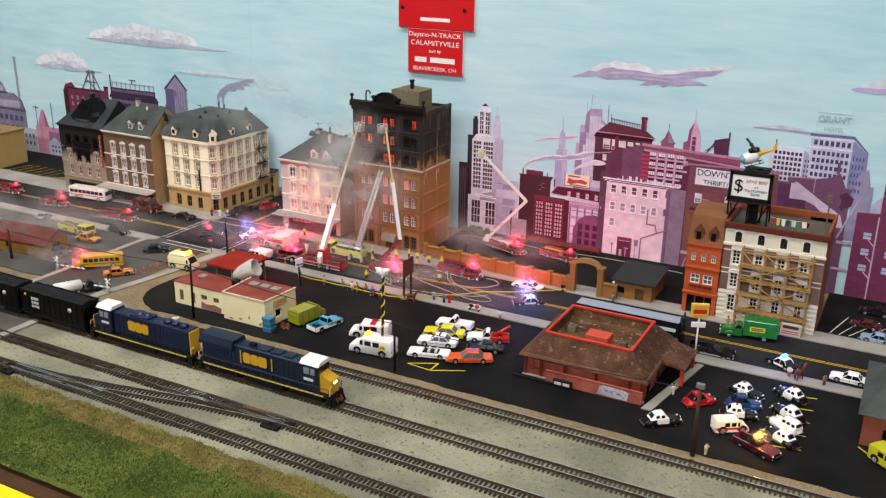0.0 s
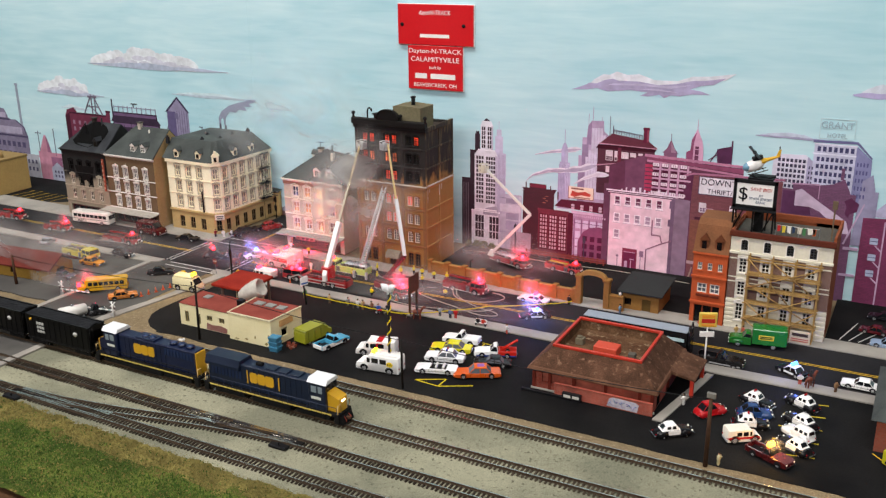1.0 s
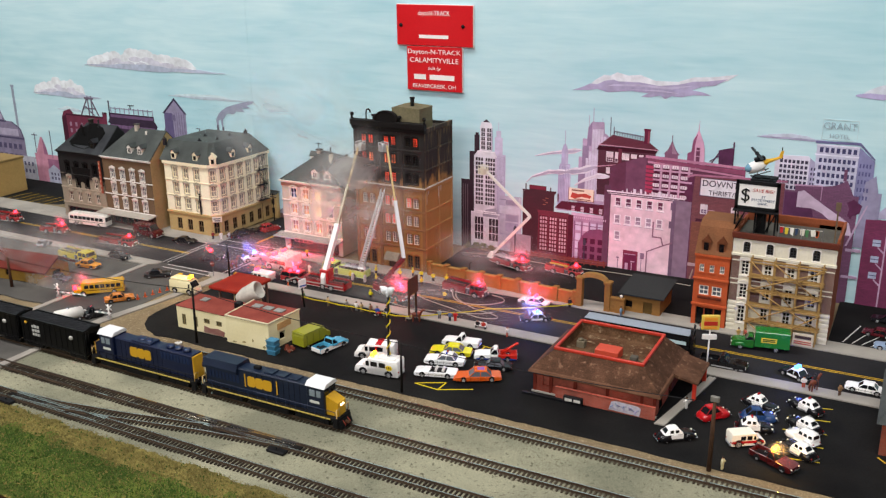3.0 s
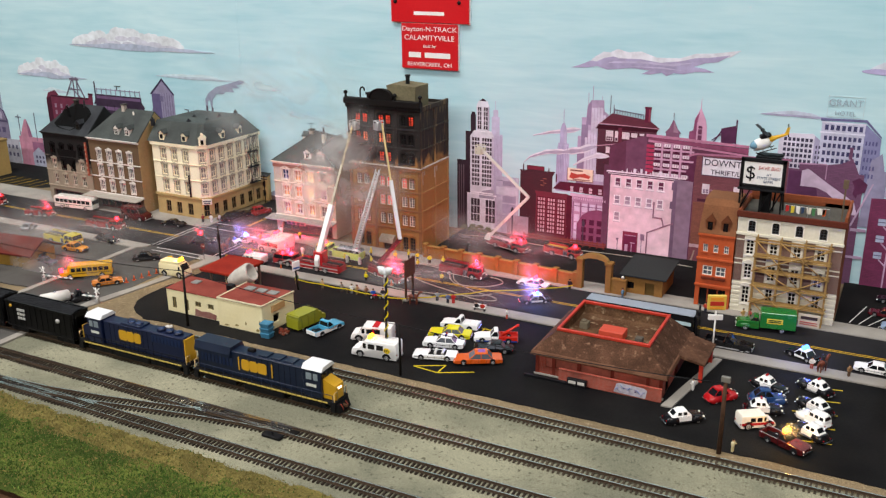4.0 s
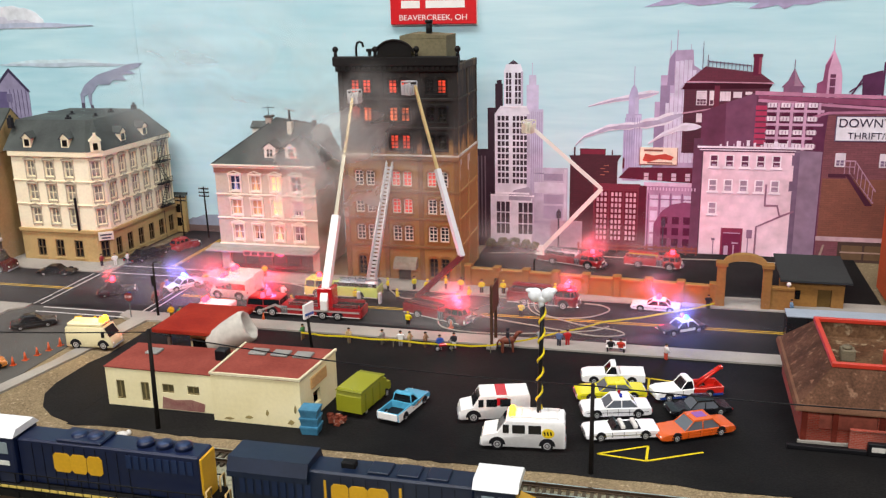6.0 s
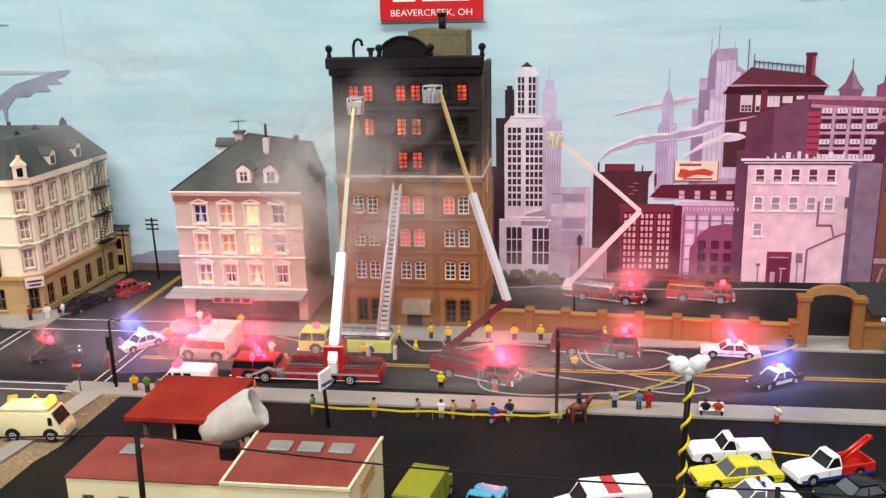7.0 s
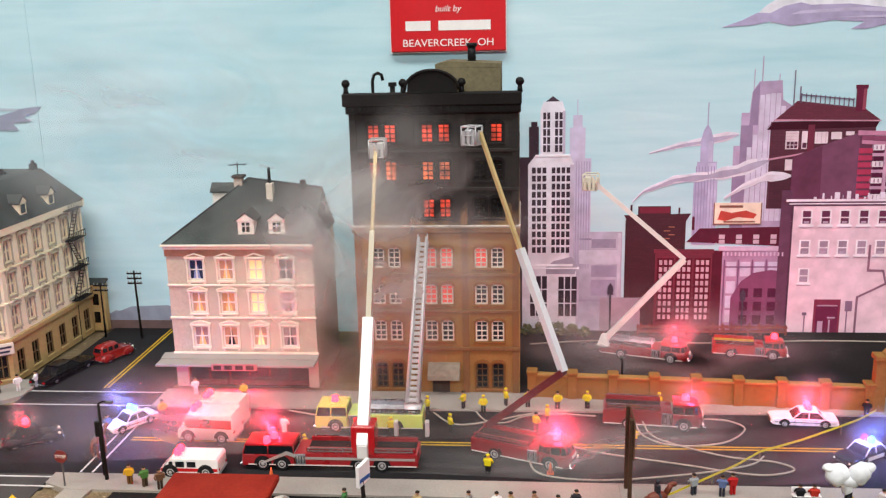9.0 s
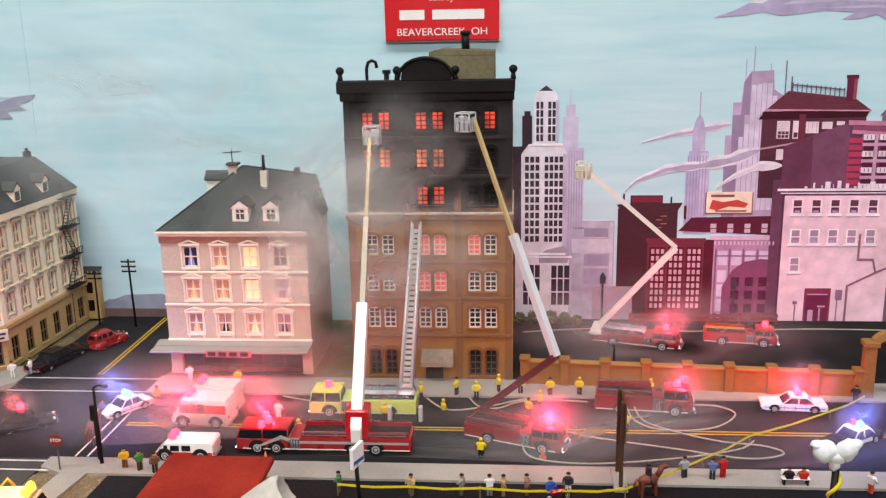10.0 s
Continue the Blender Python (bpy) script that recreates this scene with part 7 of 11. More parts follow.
for s_ in (-1, 1):
    part("skid", Geo().tube([(-9, s_ * 4, 1.2), (-7, s_ * 4, 0.4), (6, s_ * 4, 0.4)], 0.4, 5).tube([(-4, s_ * 4, 0.4), (-3, s_ * 2, 3)], 0.3, 5).tube([(3, s_ * 4, 0.4), (2, s_ * 2, 3)], 0.3, 5), BLACKP, hc)

# ---- brick depot with brown roof ----
b = thing("fast_food_depot", "red brick restaurant with a brown hipped roof", "building", 273, -285, 0)
RB = bricked("depot_red_brick", "8c2c1a", "a23c28", "8a5a4a", 0.9, 2.2, 0.4)
Wd, F, Bk = 51.0, -41.0, 44.0
wall(b, (-Wd, F), (Wd, F), 20, [(8, 34, 7.5, 16), (36, 62, 7.5, 16)], RB, 2.2)
wall(b, (Wd, F), (Wd, Bk), 20, [(10, 22, 0, 15), (40, 50, 0, 15)], RB, 2.2)
wall(b, (Wd, Bk), (-Wd, Bk), 20, [], RB, 2.2)
wall(b, (-Wd, Bk), (-Wd, F), 20, [(20, 60, 6, 16)], RB, 2.2)
part("base_kerb", Geo().box(-Wd - 1.5, Wd + 1.5, F - 1.5, F - 0.1, 0, 1.6, 0.2), WALK, b)
for x in (-50, -36, -15, 12, 40, 50):
    part("pilaster", Geo().box(x - 1.3, x + 1.3, F - 0.9, F + 0.2, 0, 19), M("6e2a1e", 0.8, 0, 0.2, name="dark_red_pier"), b)
part("planter_wall", Geo().box(-30, 52, F - 5.5, F - 4, 0, 10.5, 0.2).box(-30, 52, F - 5.8, F - 3.7, 10.5, 11.4, 0.2), bricked("dusty_screen_brick", "9c3824", "b04e3c", "a07060", 0.9, 2.2, 0.5), b, "dusty pinkish brick screen wall")
part("front_pane", Geo().box(-43, -16, F + 1.2, F + 1.6, 7.5, 16).box(-15, 11, F + 1.2, F + 1.6, 7.5, 16), M("9a5040", 0.5, 0, 0.35, 300, 60, name="dusty_red_glass"), b)
shingle = two_tone("brown_shingle_roof", "412c20", "5e4232", 60, 0.35, 0.65, rough=0.85, grain=900, bump=0.6, third="7c5f4c", speck=0.3)
zE, zT = 20.5, 37.0
o = [(-Wd - 3, F - 3), (Wd + 3, F - 3), (Wd + 3, Bk + 3), (-Wd - 3, Bk + 3)]
i_ = [(-37, F + 11), (36, F + 11), (36, Bk - 10), (-37, Bk - 10)]
r = Geo()
r.loft([[(x, y, zE) for x, y in o], [(x, y, zT) for x, y in i_]], False, False)
r.loft([[(x, y, zE - 1.6) for x, y in o], [(x, y, zE) for x, y in o]], True, False)
part("roof_slope", r, shingle, b, "brown shingled hip roof")
r = Geo()
r.loft([[(x * 1.022, y * 1.028, zE - 2.2) for x, y in o], [(x * 1.02, y * 1.026, zE - 1.5) for x, y in o], [(x * 1.004, y * 1.005, zE + 0.5) for x, y in o], [(x * 0.97, y * 0.965, zE + 1.2) for x, y in o]], False, False)
part("roof_skirt", r, two_tone("brown_roof_skirt", "5c4030", "71503e", 60, 0.35, 0.65, rough=0.85, grain=900, bump=0.5), b, "lower brown roof skirt")
r = Geo()
r.loft([[(x, y, zT) for x, y in i_], [(x * 0.98, (y - 0) * 0.98, zT - 9) for x, y in i_]], False, True)
part("roof_well", r, two_tone("brown_roof_well", "4a3020", "684e38", 40, 0.35, 0.65, rough=0.9, grain=700, bump=0.5, third="8d7a62", speck=0.3), b, "sunken brown roof well")
redt = M("b8301c", 0.5, 0, 0.1, 500, 40, name="red_roof_trim")
(ax, ay), (bx, by) = i_[0], i_[2]
for q in ((ax - 1.2, bx + 1.2, ay - 1.2, ay + 1.2), (ax - 1.2, bx + 1.2, by - 1.2, by + 1.2), (ax - 1.2, ax + 1.2, ay + 1.3, by - 1.3), (bx - 1.2, bx + 1.2, ay + 1.3, by - 1.3)):
    part("roof_trim", Geo().box(*q, zT - 0.8, zT + 1.6, 0.3), redt, b, "bright red roof edging")
part("roof_hatch", Geo().box(-9, 11, -14, 0, zT - 9, zT - 1.5, 0.5), M("c2452c", 0.6, 0, 0.1, name="red_hatch"), b, "red roof hatch")
part("roof_vent", Geo().box(-29, -22, -2, 5, zT - 9, zT - 3, 0.5).cyl((-26, 1, zT - 3), (-26, 1, zT - 1.5), 2.4, k=10), M("6b6250", 0.8, 0, 0.2, name="grey_roof_vent"), b)
part("roof_vent", Geo().box(20, 26, -12, -6, zT - 9, zT - 3.5, 0.5), M("57524a", 0.8, 0, 0.2, name="dark_roof_vent"), b)
part("porch_roof", Geo().prism([(Wd + 2, zE + 1), (74, zE - 4), (74, zE - 5.4), (Wd + 2, zE - 1.8)], -2, 42, "y"), shingle, b, "brown porch roof")
for y in (0, 38):
    part("porch_post", Geo().box(69.5, 72.5, y, y + 3, 0, zE - 4, 0.2), redt, b)
part("inner_door", Geo().box(Wd - 1, Wd - 0.4, -30.5, -19.5, 0.4, 14.5), DARKWIN, b)
part("graffiti_panel", Geo().prism([(15, 1.6), (40, 0.8), (41, 7.6), (38, 9.2), (20, 9.8), (17, 8.6)], F - 5.75, F - 5.52, "y"), M("b9b4bd", 0.8, 0, 0.25, 500, 200, name="grey_mural"), b, "grey and blue painted wall scrawl")
sr = random.Random(12)
for k in range(11):
    u, z, n = 17 + 2.1 * k, sr.uniform(2.4, 5.5), sr.randint(3, 6)
    scrawl = [(u + sr.uniform(-1.6, 2.4), F - 5.8, min(8.4, z + sr.uniform(-0.4, 3.4))) for _ in range(n)]
    col_ = ("6878a8", "9a94b8", "5f7f9c", "7a6a98")[k % 4]
    part("graffiti_stroke", Geo().tube(scrawl, sr.uniform(0.2, 0.45), 4), M(col_, 0.8, 0, 0.1, name="spray_paint_" + col_), b)
part("menu_box", Geo().box(-22, -6, F - 9, F - 6, 0.2, 6.4, 0.3), BLACKP, b, "black box with pale lettering bars")
part("black_kerb", Geo().box(-58, -22.2, F - 8.6, F - 6.4, 0.1, 2.2, 0.2), BLACKP, b, "long black kerb beside the menu box")
part("menu_bar", Geo().box(-20.5, -14.5, F - 9.3, F - 8.9, 2.4, 4.8).box(-13, -7.5, F - 9.3, F - 8.9, 2.4, 4.8), M("c9c6bd", 0.6, 0, 0.1, name="pale_menu"), b)

# restaurant sign on a pole
b = thing("burger_sign", "square yellow and red restaurant sign on a white pole", "sign", 343, -234, 0.9, 24)
part("pole", Geo().cyl((0, 0, 0), (0, 0, 42.5), 0.7, k=10), WHITEP, b)
part("panel", Geo().box(-7.5, 7.5, -1.4, 1.4, 42, 55, 0.5), M("d6b84a", 0.5, 0, 0.06, name="yellow_sign_face"), b)
part("bun_shape", Geo().box(-5.4, 5.4, -1.7, -1.3, 50.6, 53.4, 0.15).box(-5.4, 5.4, -1.7, -1.3, 43, 45.2, 0.15), M("e0942c", 0.5, 0, 0.06, name="orange_shape"), b)
part("lower_board", Geo().box(-6, 6, -1, 1, 33, 37.6, 0.3), WHITEP, b, "small white board below the sign")
part("red_bar", Geo().box(-5.6, 5.6, -1.8, -1.3, 46, 49.8, 0.1), M("b8281c", 0.5, 0, 0.06, name="red_shape"), b)

# ---- cream shops with red roofs ----
b = thing("cream_shop", "cream stucco shop row with flat red roofs", "building", -80, -340, 0)
stucco = two_tone("cream_stucco", "e2d6a6", "ece2b8", 30, 0.35, 0.65, rough=0.9, grain=500, bump=0.15, speck=0.03)
redroof = two_tone("red_flat_roof", "7a382f", "8c463c", 40, 0.35, 0.65, rough=0.9, grain=800, bump=0.4)
wall(b, (-61, -15), (6, -15), 22, [(6, 11, 4, 15), (21, 26, 4, 15), (34, 41, 10, 15), (49, 56, 10, 15)], stucco)
wall(b, (6, 19), (-61, 19), 22, [], stucco)
wall(b, (-61, 19), (-61, -15), 22, [(10, 20, 4, 15)], stucco)
wall(b, (6.2, -21.5), (56, -21.5), 26, [], stucco)
wall(b, (56, -21.5), (60, 20.5), 26, [(14, 22, 6, 14)], stucco)
wall(b, (60, 20.5), (6.2, 20.5), 26, [], stucco)
wall(b, (6.2, 20.5), (6.2, -21.5), 26, [], stucco)
part("roof_small", Geo().box(-61.4, 6, -15.4, 19.4, 22.02, 22.9, 0.2), redroof, b, "red flat roof")
part("roof_large", Geo().prism([(5.9, -21.9), (56.3, -21.9), (60.4, 20.9), (5.9, 20.9)], 26.02, 27.0, "z"), redroof, b, "red flat roof with skylights")
coping = M("d8cfae", 0.85, 0, 0.12, 400, 40, name="cream_coping")
for pr in ([(5.7, -22.1), (56.5, -22.1), (56.6, -21.0), (5.7, -21.0)], [(5.7, -20.9), (6.9, -20.9), (6.9, 21.1), (5.7, 21.1)], [(55.4, -20.9), (56.6, -20.9), (60.6, 21.1), (59.4, 21.1)]):
    part("coping", Geo().prism(pr, 26.3, 27.6, "z"), coping, b, "pale raised roof edge")
for x in (20, 33, 46):
    part("skylight", Geo().box(x - 5, x + 5, 5, 13, 26.9, 28.2, 0.4), M("84837e", 0.45, 0, 0.25, name="skylight_glass"), b, "pale glass skylight")
part("skylight", Geo().box(-48, -40, 4, 12, 22.8, 24.0, 0.4), M("84837e", 0.45, 0, 0.25, name="skylight_glass"), b)
part("roof_vent", Geo().box(-4, 3, 3, 9, 22.7, 29, 0.5), BLACKP, b, "black roof vent")
for x0_, x1_, z0_, z1_ in ((-55, -50, 4, 15), (-40, -35, 4, 15), (-27, -20, 10, 15), (-12, -5, 10, 15)):
    w = part("window", Geo().box(x0_, x1_, -14.3, -13.7, z0_, z1_), M("5a5236", 0.35, 0, 0.2, name="khaki_pane"), b)
    part("frame", Geo().box(x0_, x1_, -14.7, -14.3, z1_ - 0.7, z1_).box(x0_, x1_, -14.7, -14.3, z0_, z0_ + 0.7).box((x0_ + x1_) / 2 - 0.3, (x0_ + x1_) / 2 + 0.3, -14.7, -14.3, z0_, z1_), M("8a7c54", 0.7, 0, 0.15, name="tan_sash"), w)
part("peeling_patch", Geo().prism([(-28, 0.4), (-3, 0.4), (-2, 5), (-10, 7), (-20, 6), (-27, 7.5)], -15.25, -14.9, "y"), two_tone("bare_brick_patch", "8c5f58", "9c786c", 150, 0.4, 0.6, rough=0.9, grain=900), b, "purple-brown bare brick patch")
for k, (sx, sz, sw, sh) in enumerate(((24, 3, 5, 1.6), (36, 6, 2, 3), (48, 2, 4, 2.4), (52, 9, 1.6, 4), (12, 1.5, 6, 1.2))):
    part("stain", Geo().prism([(sx, sz), (sx + sw * 0.6, sz - sh * 0.3), (sx + sw, sz + sh * 0.4), (sx + sw * 0.5, sz + sh), (sx + sw * 0.2, sz + sh * 0.6)], -21.68, -21.4, "y"), M("9a8a58", 0.9, 0, 0.25, 500, 120, name="dirty_stain"), b, "dirty patch on the stucco")
part("rust_stain", Geo().prism([(57.0, 2), (57.3, 14), (57.5, 25.5), (58.2, 25.5), (58.0, 12), (58.2, 4)], 4, 12, "y"), M("a8603c", 0.9, 0, 0.25, 400, 90, name="rusty_stain"), b, "rusty stained wall patch")
part("poster", Geo().box(57.2, 58.6, -6, 12, 17, 23), M("c9a06a", 0.8, 0, 0.2, name="faded_poster"), b, "faded orange wall poster", rz=-4)
# red canopy building behind
b = thing("red_canopy", "red-roofed service canopy on slim posts", "canopy", -115, -286, 0)
part("roof", Geo().box(-22, 22, -27, 19, 26, 29, 0.6), two_tone("red_canopy_roof", "842218", "98301f", 40, 0.35, 0.65, rough=0.8, grain=700, bump=0.3), b, "flat red canopy roof")
for x in (-18, 18):
    for y in (-15, 15):
        part("post", Geo().box(x - 1, x + 1, y - 1, y + 1, 0, 26), M("6b5a50", 0.7, 0, 0.15, name="brown_post"), b)
part("kiosk", Geo().box(-12, 12, -2, 14, 0, 18, 0.4), stucco, b)
part("kiosk_pane", Geo().box(-10, 10, -2.6, -2.1, 5, 14), DARKWIN, b)
plaster_w = M("bdb8ae", 0.8, 0, 0.14, 300, 60, bump=0.4, name="dirty_white_plaster")
dt = thing("white_drum", "dirty-white tilted plaster drum on short legs", "drum", -89, -309, 0)
ge = Geo()
ge.sm = True
ge.loft([[(x_, r_ * math.cos(t_), 0.92 * r_ * math.sin(t_)) for t_ in [k * math.pi / 14 for k in range(28)]] for x_, r_ in ((-19, 4.0), (-17, 6.5), (-11, 9.5), (-2, 12), (8, 13.2), (14, 13.4), (17, 12.6), (17.6, 11.4), (15.5, 10.4), (11, 8.0), (9, 3.0))])
for i, (hx, hy, hz) in enumerate(ge.v):
    k = 1 + 0.07 * noise.noise(Vector((hx * 0.15, hy * 0.15, hz * 0.2))) + 0.03 * noise.noise(Vector((hx * 0.6, hy * 0.6, hz * 0.6)))
    ge.v[i] = (hx * k, hy * k, hz * k)
for i, (hx, hy, hz) in enumerate(ge.v):
    ge.v[i] = (hx * 0.76, hy * 0.74, hz * 0.74)
ds = part("drum", ge, plaster_w, dt, "lumpy white drum with a rolled rim", at=(0, 0, 27))
ds.rotation_euler = (math.radians(6), math.radians(-26), math.radians(12))
for lx, ly in ((-9, -3), (9, -2), (0, 7)):
    part("leg", Geo().cyl((lx, ly, 0), (lx * 0.8, ly, 20), 1.4, 1.1, 8), plaster_w, dt)

# ---- brown-roofed house in the west yard ----
b = thing("ochre_station", "low ochre house with a red-brown gabled roof", "building", -400, -318, 0, 6)
och = M("9a7834", 0.85, 0, 0.12, 500, 40, bump=0.3, name="ochre_wall_paint")
for p0, p1, hl in (((-55, -18), (42, -18), [(12, 20, 5, 12), (40, 48, 5, 12)]), ((42, -18), (42, 18), [(12, 24, 0, 12)]), ((42, 18), (-55, 18), []), ((-55, 18), (-55, -18), [])):
    wall(b, p0, p1, 15, hl, och)
part("gable", Geo().prism([(-18, 15), (18, 15), (0, 25)], 40, 42, "x"), och, b)
part("roof", Geo().prism([(-23, 14), (0, 27.5), (23, 14), (23, 15.6), (0, 29.2), (-23, 15.6)], -62, 48, "x"), two_tone("red_brown_roof", "5a2620", "682f28", 40, 0.35, 0.65, rough=0.9, grain=700, bump=0.4), b, "red-brown roof")
part("door_pane", Geo().box(40.2, 40.8, -6, 6, 0, 12), DARKWIN, b)
part("window_pane", Geo().box(-43, -35, -16.8, -16.2, 5, 12).box(-15, -7, -16.8, -16.2, 5, 12), DARKWIN, b)

# ---- red brick building at the east end ----
b = thing("red_warehouse", "red brick building with a dark grey roof", "building", 540, -262, 0)
for p0, p1, hl in (((-58, -46), (60, -46), [(14, 30, 6, 16)]), ((-58, 46), (-58, -46), [(20, 40, 5, 15)]), ((60, -46), (60, 46), []), ((60, 46), (-58, 46), [])):
    wall(b, p0, p1, 26, hl, bricked("east_red_brick", "8c3a26", "9c4832", "7a5a4a", 0.9, 2.2, 0.3))
part("roof", Geo().loft([[(-62, -50, 26), (64, -50, 26), (64, 50, 26), (-62, 50, 26)], [(-40, 0, 44), (40, 0, 44), (40, 2, 44), (-40, 2, 44)]]), SLATE, b, "dark grey hipped roof")
part("window_pane", Geo().box(-44, -28, -44.8, -44.3, 6, 16), DARKWIN, b)
part("side_pane", Geo().box(-56.8, -56.2, -2, 18, 5, 15), DARKWIN, b)


# ---- vehicles ----
WHEELS = {}


def wheel_meshes(r, w, rim="c9c9c9"):
    key = (r, w, rim)
    if key not in WHEELS:
        ty, ri = Geo(), Geo()
        ty.loft([[(q * math.cos(a), y, q * math.sin(a)) for a in [i * math.pi / 7 for i in range(14)]] for y, q in ((-w / 2, r * 0.86), (-w / 2 + w * 0.2, r), (w / 2 - w * 0.2, r), (w / 2, r * 0.86))])
        for s in (-1, 1):
            ri.loft([[(q * math.cos(a), s * y, q * math.sin(a)) for a in [i * math.pi / 5 for i in range(10)]] for y, q in ((w / 2 - 0.1, r * 0.62), (w / 2 + 0.08, r * 0.55), (w / 2 - 0.05, r * 0.3), (w / 2 + 0.15, r * 0.16))])
        WHEELS[key] = (ty.data("tyre", RUBBER), ri.data("rim", M(rim, 0.35, 0.6, 0.08, name="wheel_rim_" + rim)))
    return WHEELS[key]


def add_wheels(v, xs, half, r, w=2.0, rim="c9c9c9"):
    ty, ri = wheel_meshes(r, w, rim)
    for x in xs:
        for s in (-1, 1):
            wo = part("wheel", ty, RUBBER, v, at=(x, s * (half - w * 0.42), r))
            part("rim", ri, RUBBER, wo)


def slab(profile, half, round_=0.7, tuck=0.93, cz=None):
    """A side profile (x, z) carried across the width, with its flanks rounded and tucked in."""
    ge = Geo()
    cx = sum(p[0] for p in profile) / len(profile)
    cz = cz if cz is not None else sum(p[1] for p in profile) / len(profile)
    rings = []
    for y, k in ((-half, tuck), (-half + round_ * 0.35, (1 + tuck) / 2 + 0.02), (-half + round_, 1), (half - round_, 1), (half - round_ * 0.35, (1 + tuck) / 2 + 0.02), (half, tuck)):
        k = min(k, 1)
        rings.append([(cx + (x - cx) * (1 - (1 - k) * 0.8), y, cz + (z - cz) * k) for x, z in profile])
    ge.auto = True
    return ge.loft(rings)


def greenhouse(v, pts, half, top_half, glass, roof_mat, roof_t=0.7, pillars=()):
    """Windows and roof: pts are rear foot, rear top, front top and front foot as (x, z)."""
    (xa, za), (xb, zb), (xc, zc), (xd, zd) = pts
    ge = Geo()
    lo = [(xa, -half, za), (xd, -half, zd), (xd, half, zd), (xa, half, za)]
    hi = [(xb, -top_half, zb), (xc, -top_half, zc), (xc, top_half, zc), (xb, top_half, zb)]
    ge.loft([lo, hi])
    part("window_band", ge, glass, v, "dark glass")
    r = Geo()
    r.auto = True
    t = top_half + 0.15
    r.loft([[(xb - 0.3, -t, zb - 0.1), (xc + 0.3, -t, zc - 0.1), (xc + 0.3, t, zc - 0.1), (xb - 0.3, t, zb - 0.1)],
            [(xb, -t * 0.97, zb + roof_t * 0.7), (xc, -t * 0.97, zc + roof_t * 0.7), (xc, t * 0.97, zc + roof_t * 0.7), (xb, t * 0.97, zb + roof_t * 0.7)],
            [(xb + 1, -t * 0.8, zb + roof_t), (xc - 1, -t * 0.8, zc + roof_t), (xc - 1, t * 0.8, zc + roof_t), (xb + 1, t * 0.8, zb + roof_t)]])
    part("roof", r, roof_mat, v)
    p = Geo()
    for s in (-1, 1):
        for (x0_, z0_), (x1_, z1_) in (((xa, za), (xb, zb)), ((xd, zd), (xc, zc))) + tuple(((q, za), (q, zb)) for q in pillars):
            p.tube([(x0_, s * (half + 0.02), z0_), (x1_, s * (top_half + 0.05), z1_)], 0.32, 4)
    part("window_frame", p, roof_mat, v)


def solid_cabin(v, pts, half, top_half, mat):
    """A painted cabin with small separate panes, as on old saloons."""
    (xa, za), (xb, zb), (xc, zc), (xd, zd) = pts
    ge = Geo()
    ge.auto = True
    ring = lambda x_a, x_d, hw, z: [(x_a, -hw * 0.86, z), (x_a + 1, -hw, z), (x_d - 1, -hw, z), (x_d, -hw * 0.86, z), (x_d, hw * 0.86, z), (x_d - 1, hw, z), (x_a + 1, hw, z), (x_a, hw * 0.86, z)]
    ge.loft([ring(xa, xd, half, za), ring((xa + 2 * xb) / 3, (xd + 2 * xc) / 3, half * 0.3 + top_half * 0.7, za + 0.68 * (zb - za)), ring(xb + 0.2, xc - 0.2, top_half, zb), ring(xb + 1.6, xc - 1.2, top_half * 0.7, zb + 1.0)])
    part("cabin", ge, mat, v, "white painted cabin")
    zl, zh = za + 0.34 * (zb - za), za + 0.86 * (zb - za)
    lerp = lambda z: (z - za) / (zb - za)
    for s in (-1, 1):
        n = 3 if xb - xa < 3 else 2
        x0_, x1_ = xb - 0.4, xc + 0.2
        for k in range(n):
            a, b = x0_ + (x1_ - x0_) * (k + 0.14) / n, x0_ + (x1_ - x0_) * (k + 0.86) / n
            w = lambda z: s * (half + (top_half - half) * lerp(z) + 0.12)
            ge = Geo()
            ge.loft([[(a, w(zl) - 0.3 * s, zl), (b, w(zl) - 0.3 * s, zl), (b, w(zl), zl), (a, w(zl), zl)], [(a + 0.2, w(zh) - 0.3 * s, zh), (b - 0.2, w(zh) - 0.3 * s, zh), (b - 0.2, w(zh), zh), (a + 0.2, w(zh), zh)]])
            part("side_window", ge, CAR_GLASS, v)
    for nm, (p, q_), o in (("windscreen", ((xd, za), (xc, zb)), 0.3), ("rear_window", ((xa, za), (xb, zb)), -0.3)):
        f = lambda z: p[0] + (q_[0] - p[0]) * (z - za) / (zb - za) * 1.0 + o
        ge = Geo().loft([[(f(zl), -half * 0.66, zl), (f(zl), half * 0.66, zl), (f(zl) - o * 2, half * 0.66, zl), (f(zl) - o * 2, -half * 0.66, zl)], [(f(zh), -top_half * 0.7, zh), (f(zh), top_half * 0.7, zh), (f(zh) - o * 2, top_half * 0.7, zh), (f(zh) - o * 2, -top_half * 0.7, zh)]])
        part(nm, ge, CAR_GLASS, v)


def lights(v, xf, xr, half, zf, zr, r=0.7):
    for s in (-1, 1):
        part("headlight", Geo().cyl((xf - 0.3, s * half * 0.72, zf), (xf + 0.25, s * half * 0.72, zf), r, r * 0.8, 8), HEAD_LENS, v)
        part("tail_light", Geo().box(xr - 0.2, xr + 0.3, s * half * 0.78 - 0.8, s * half * 0.78 + 0.8, zr - 0.5, zr + 0.5), RED_LENS, v)


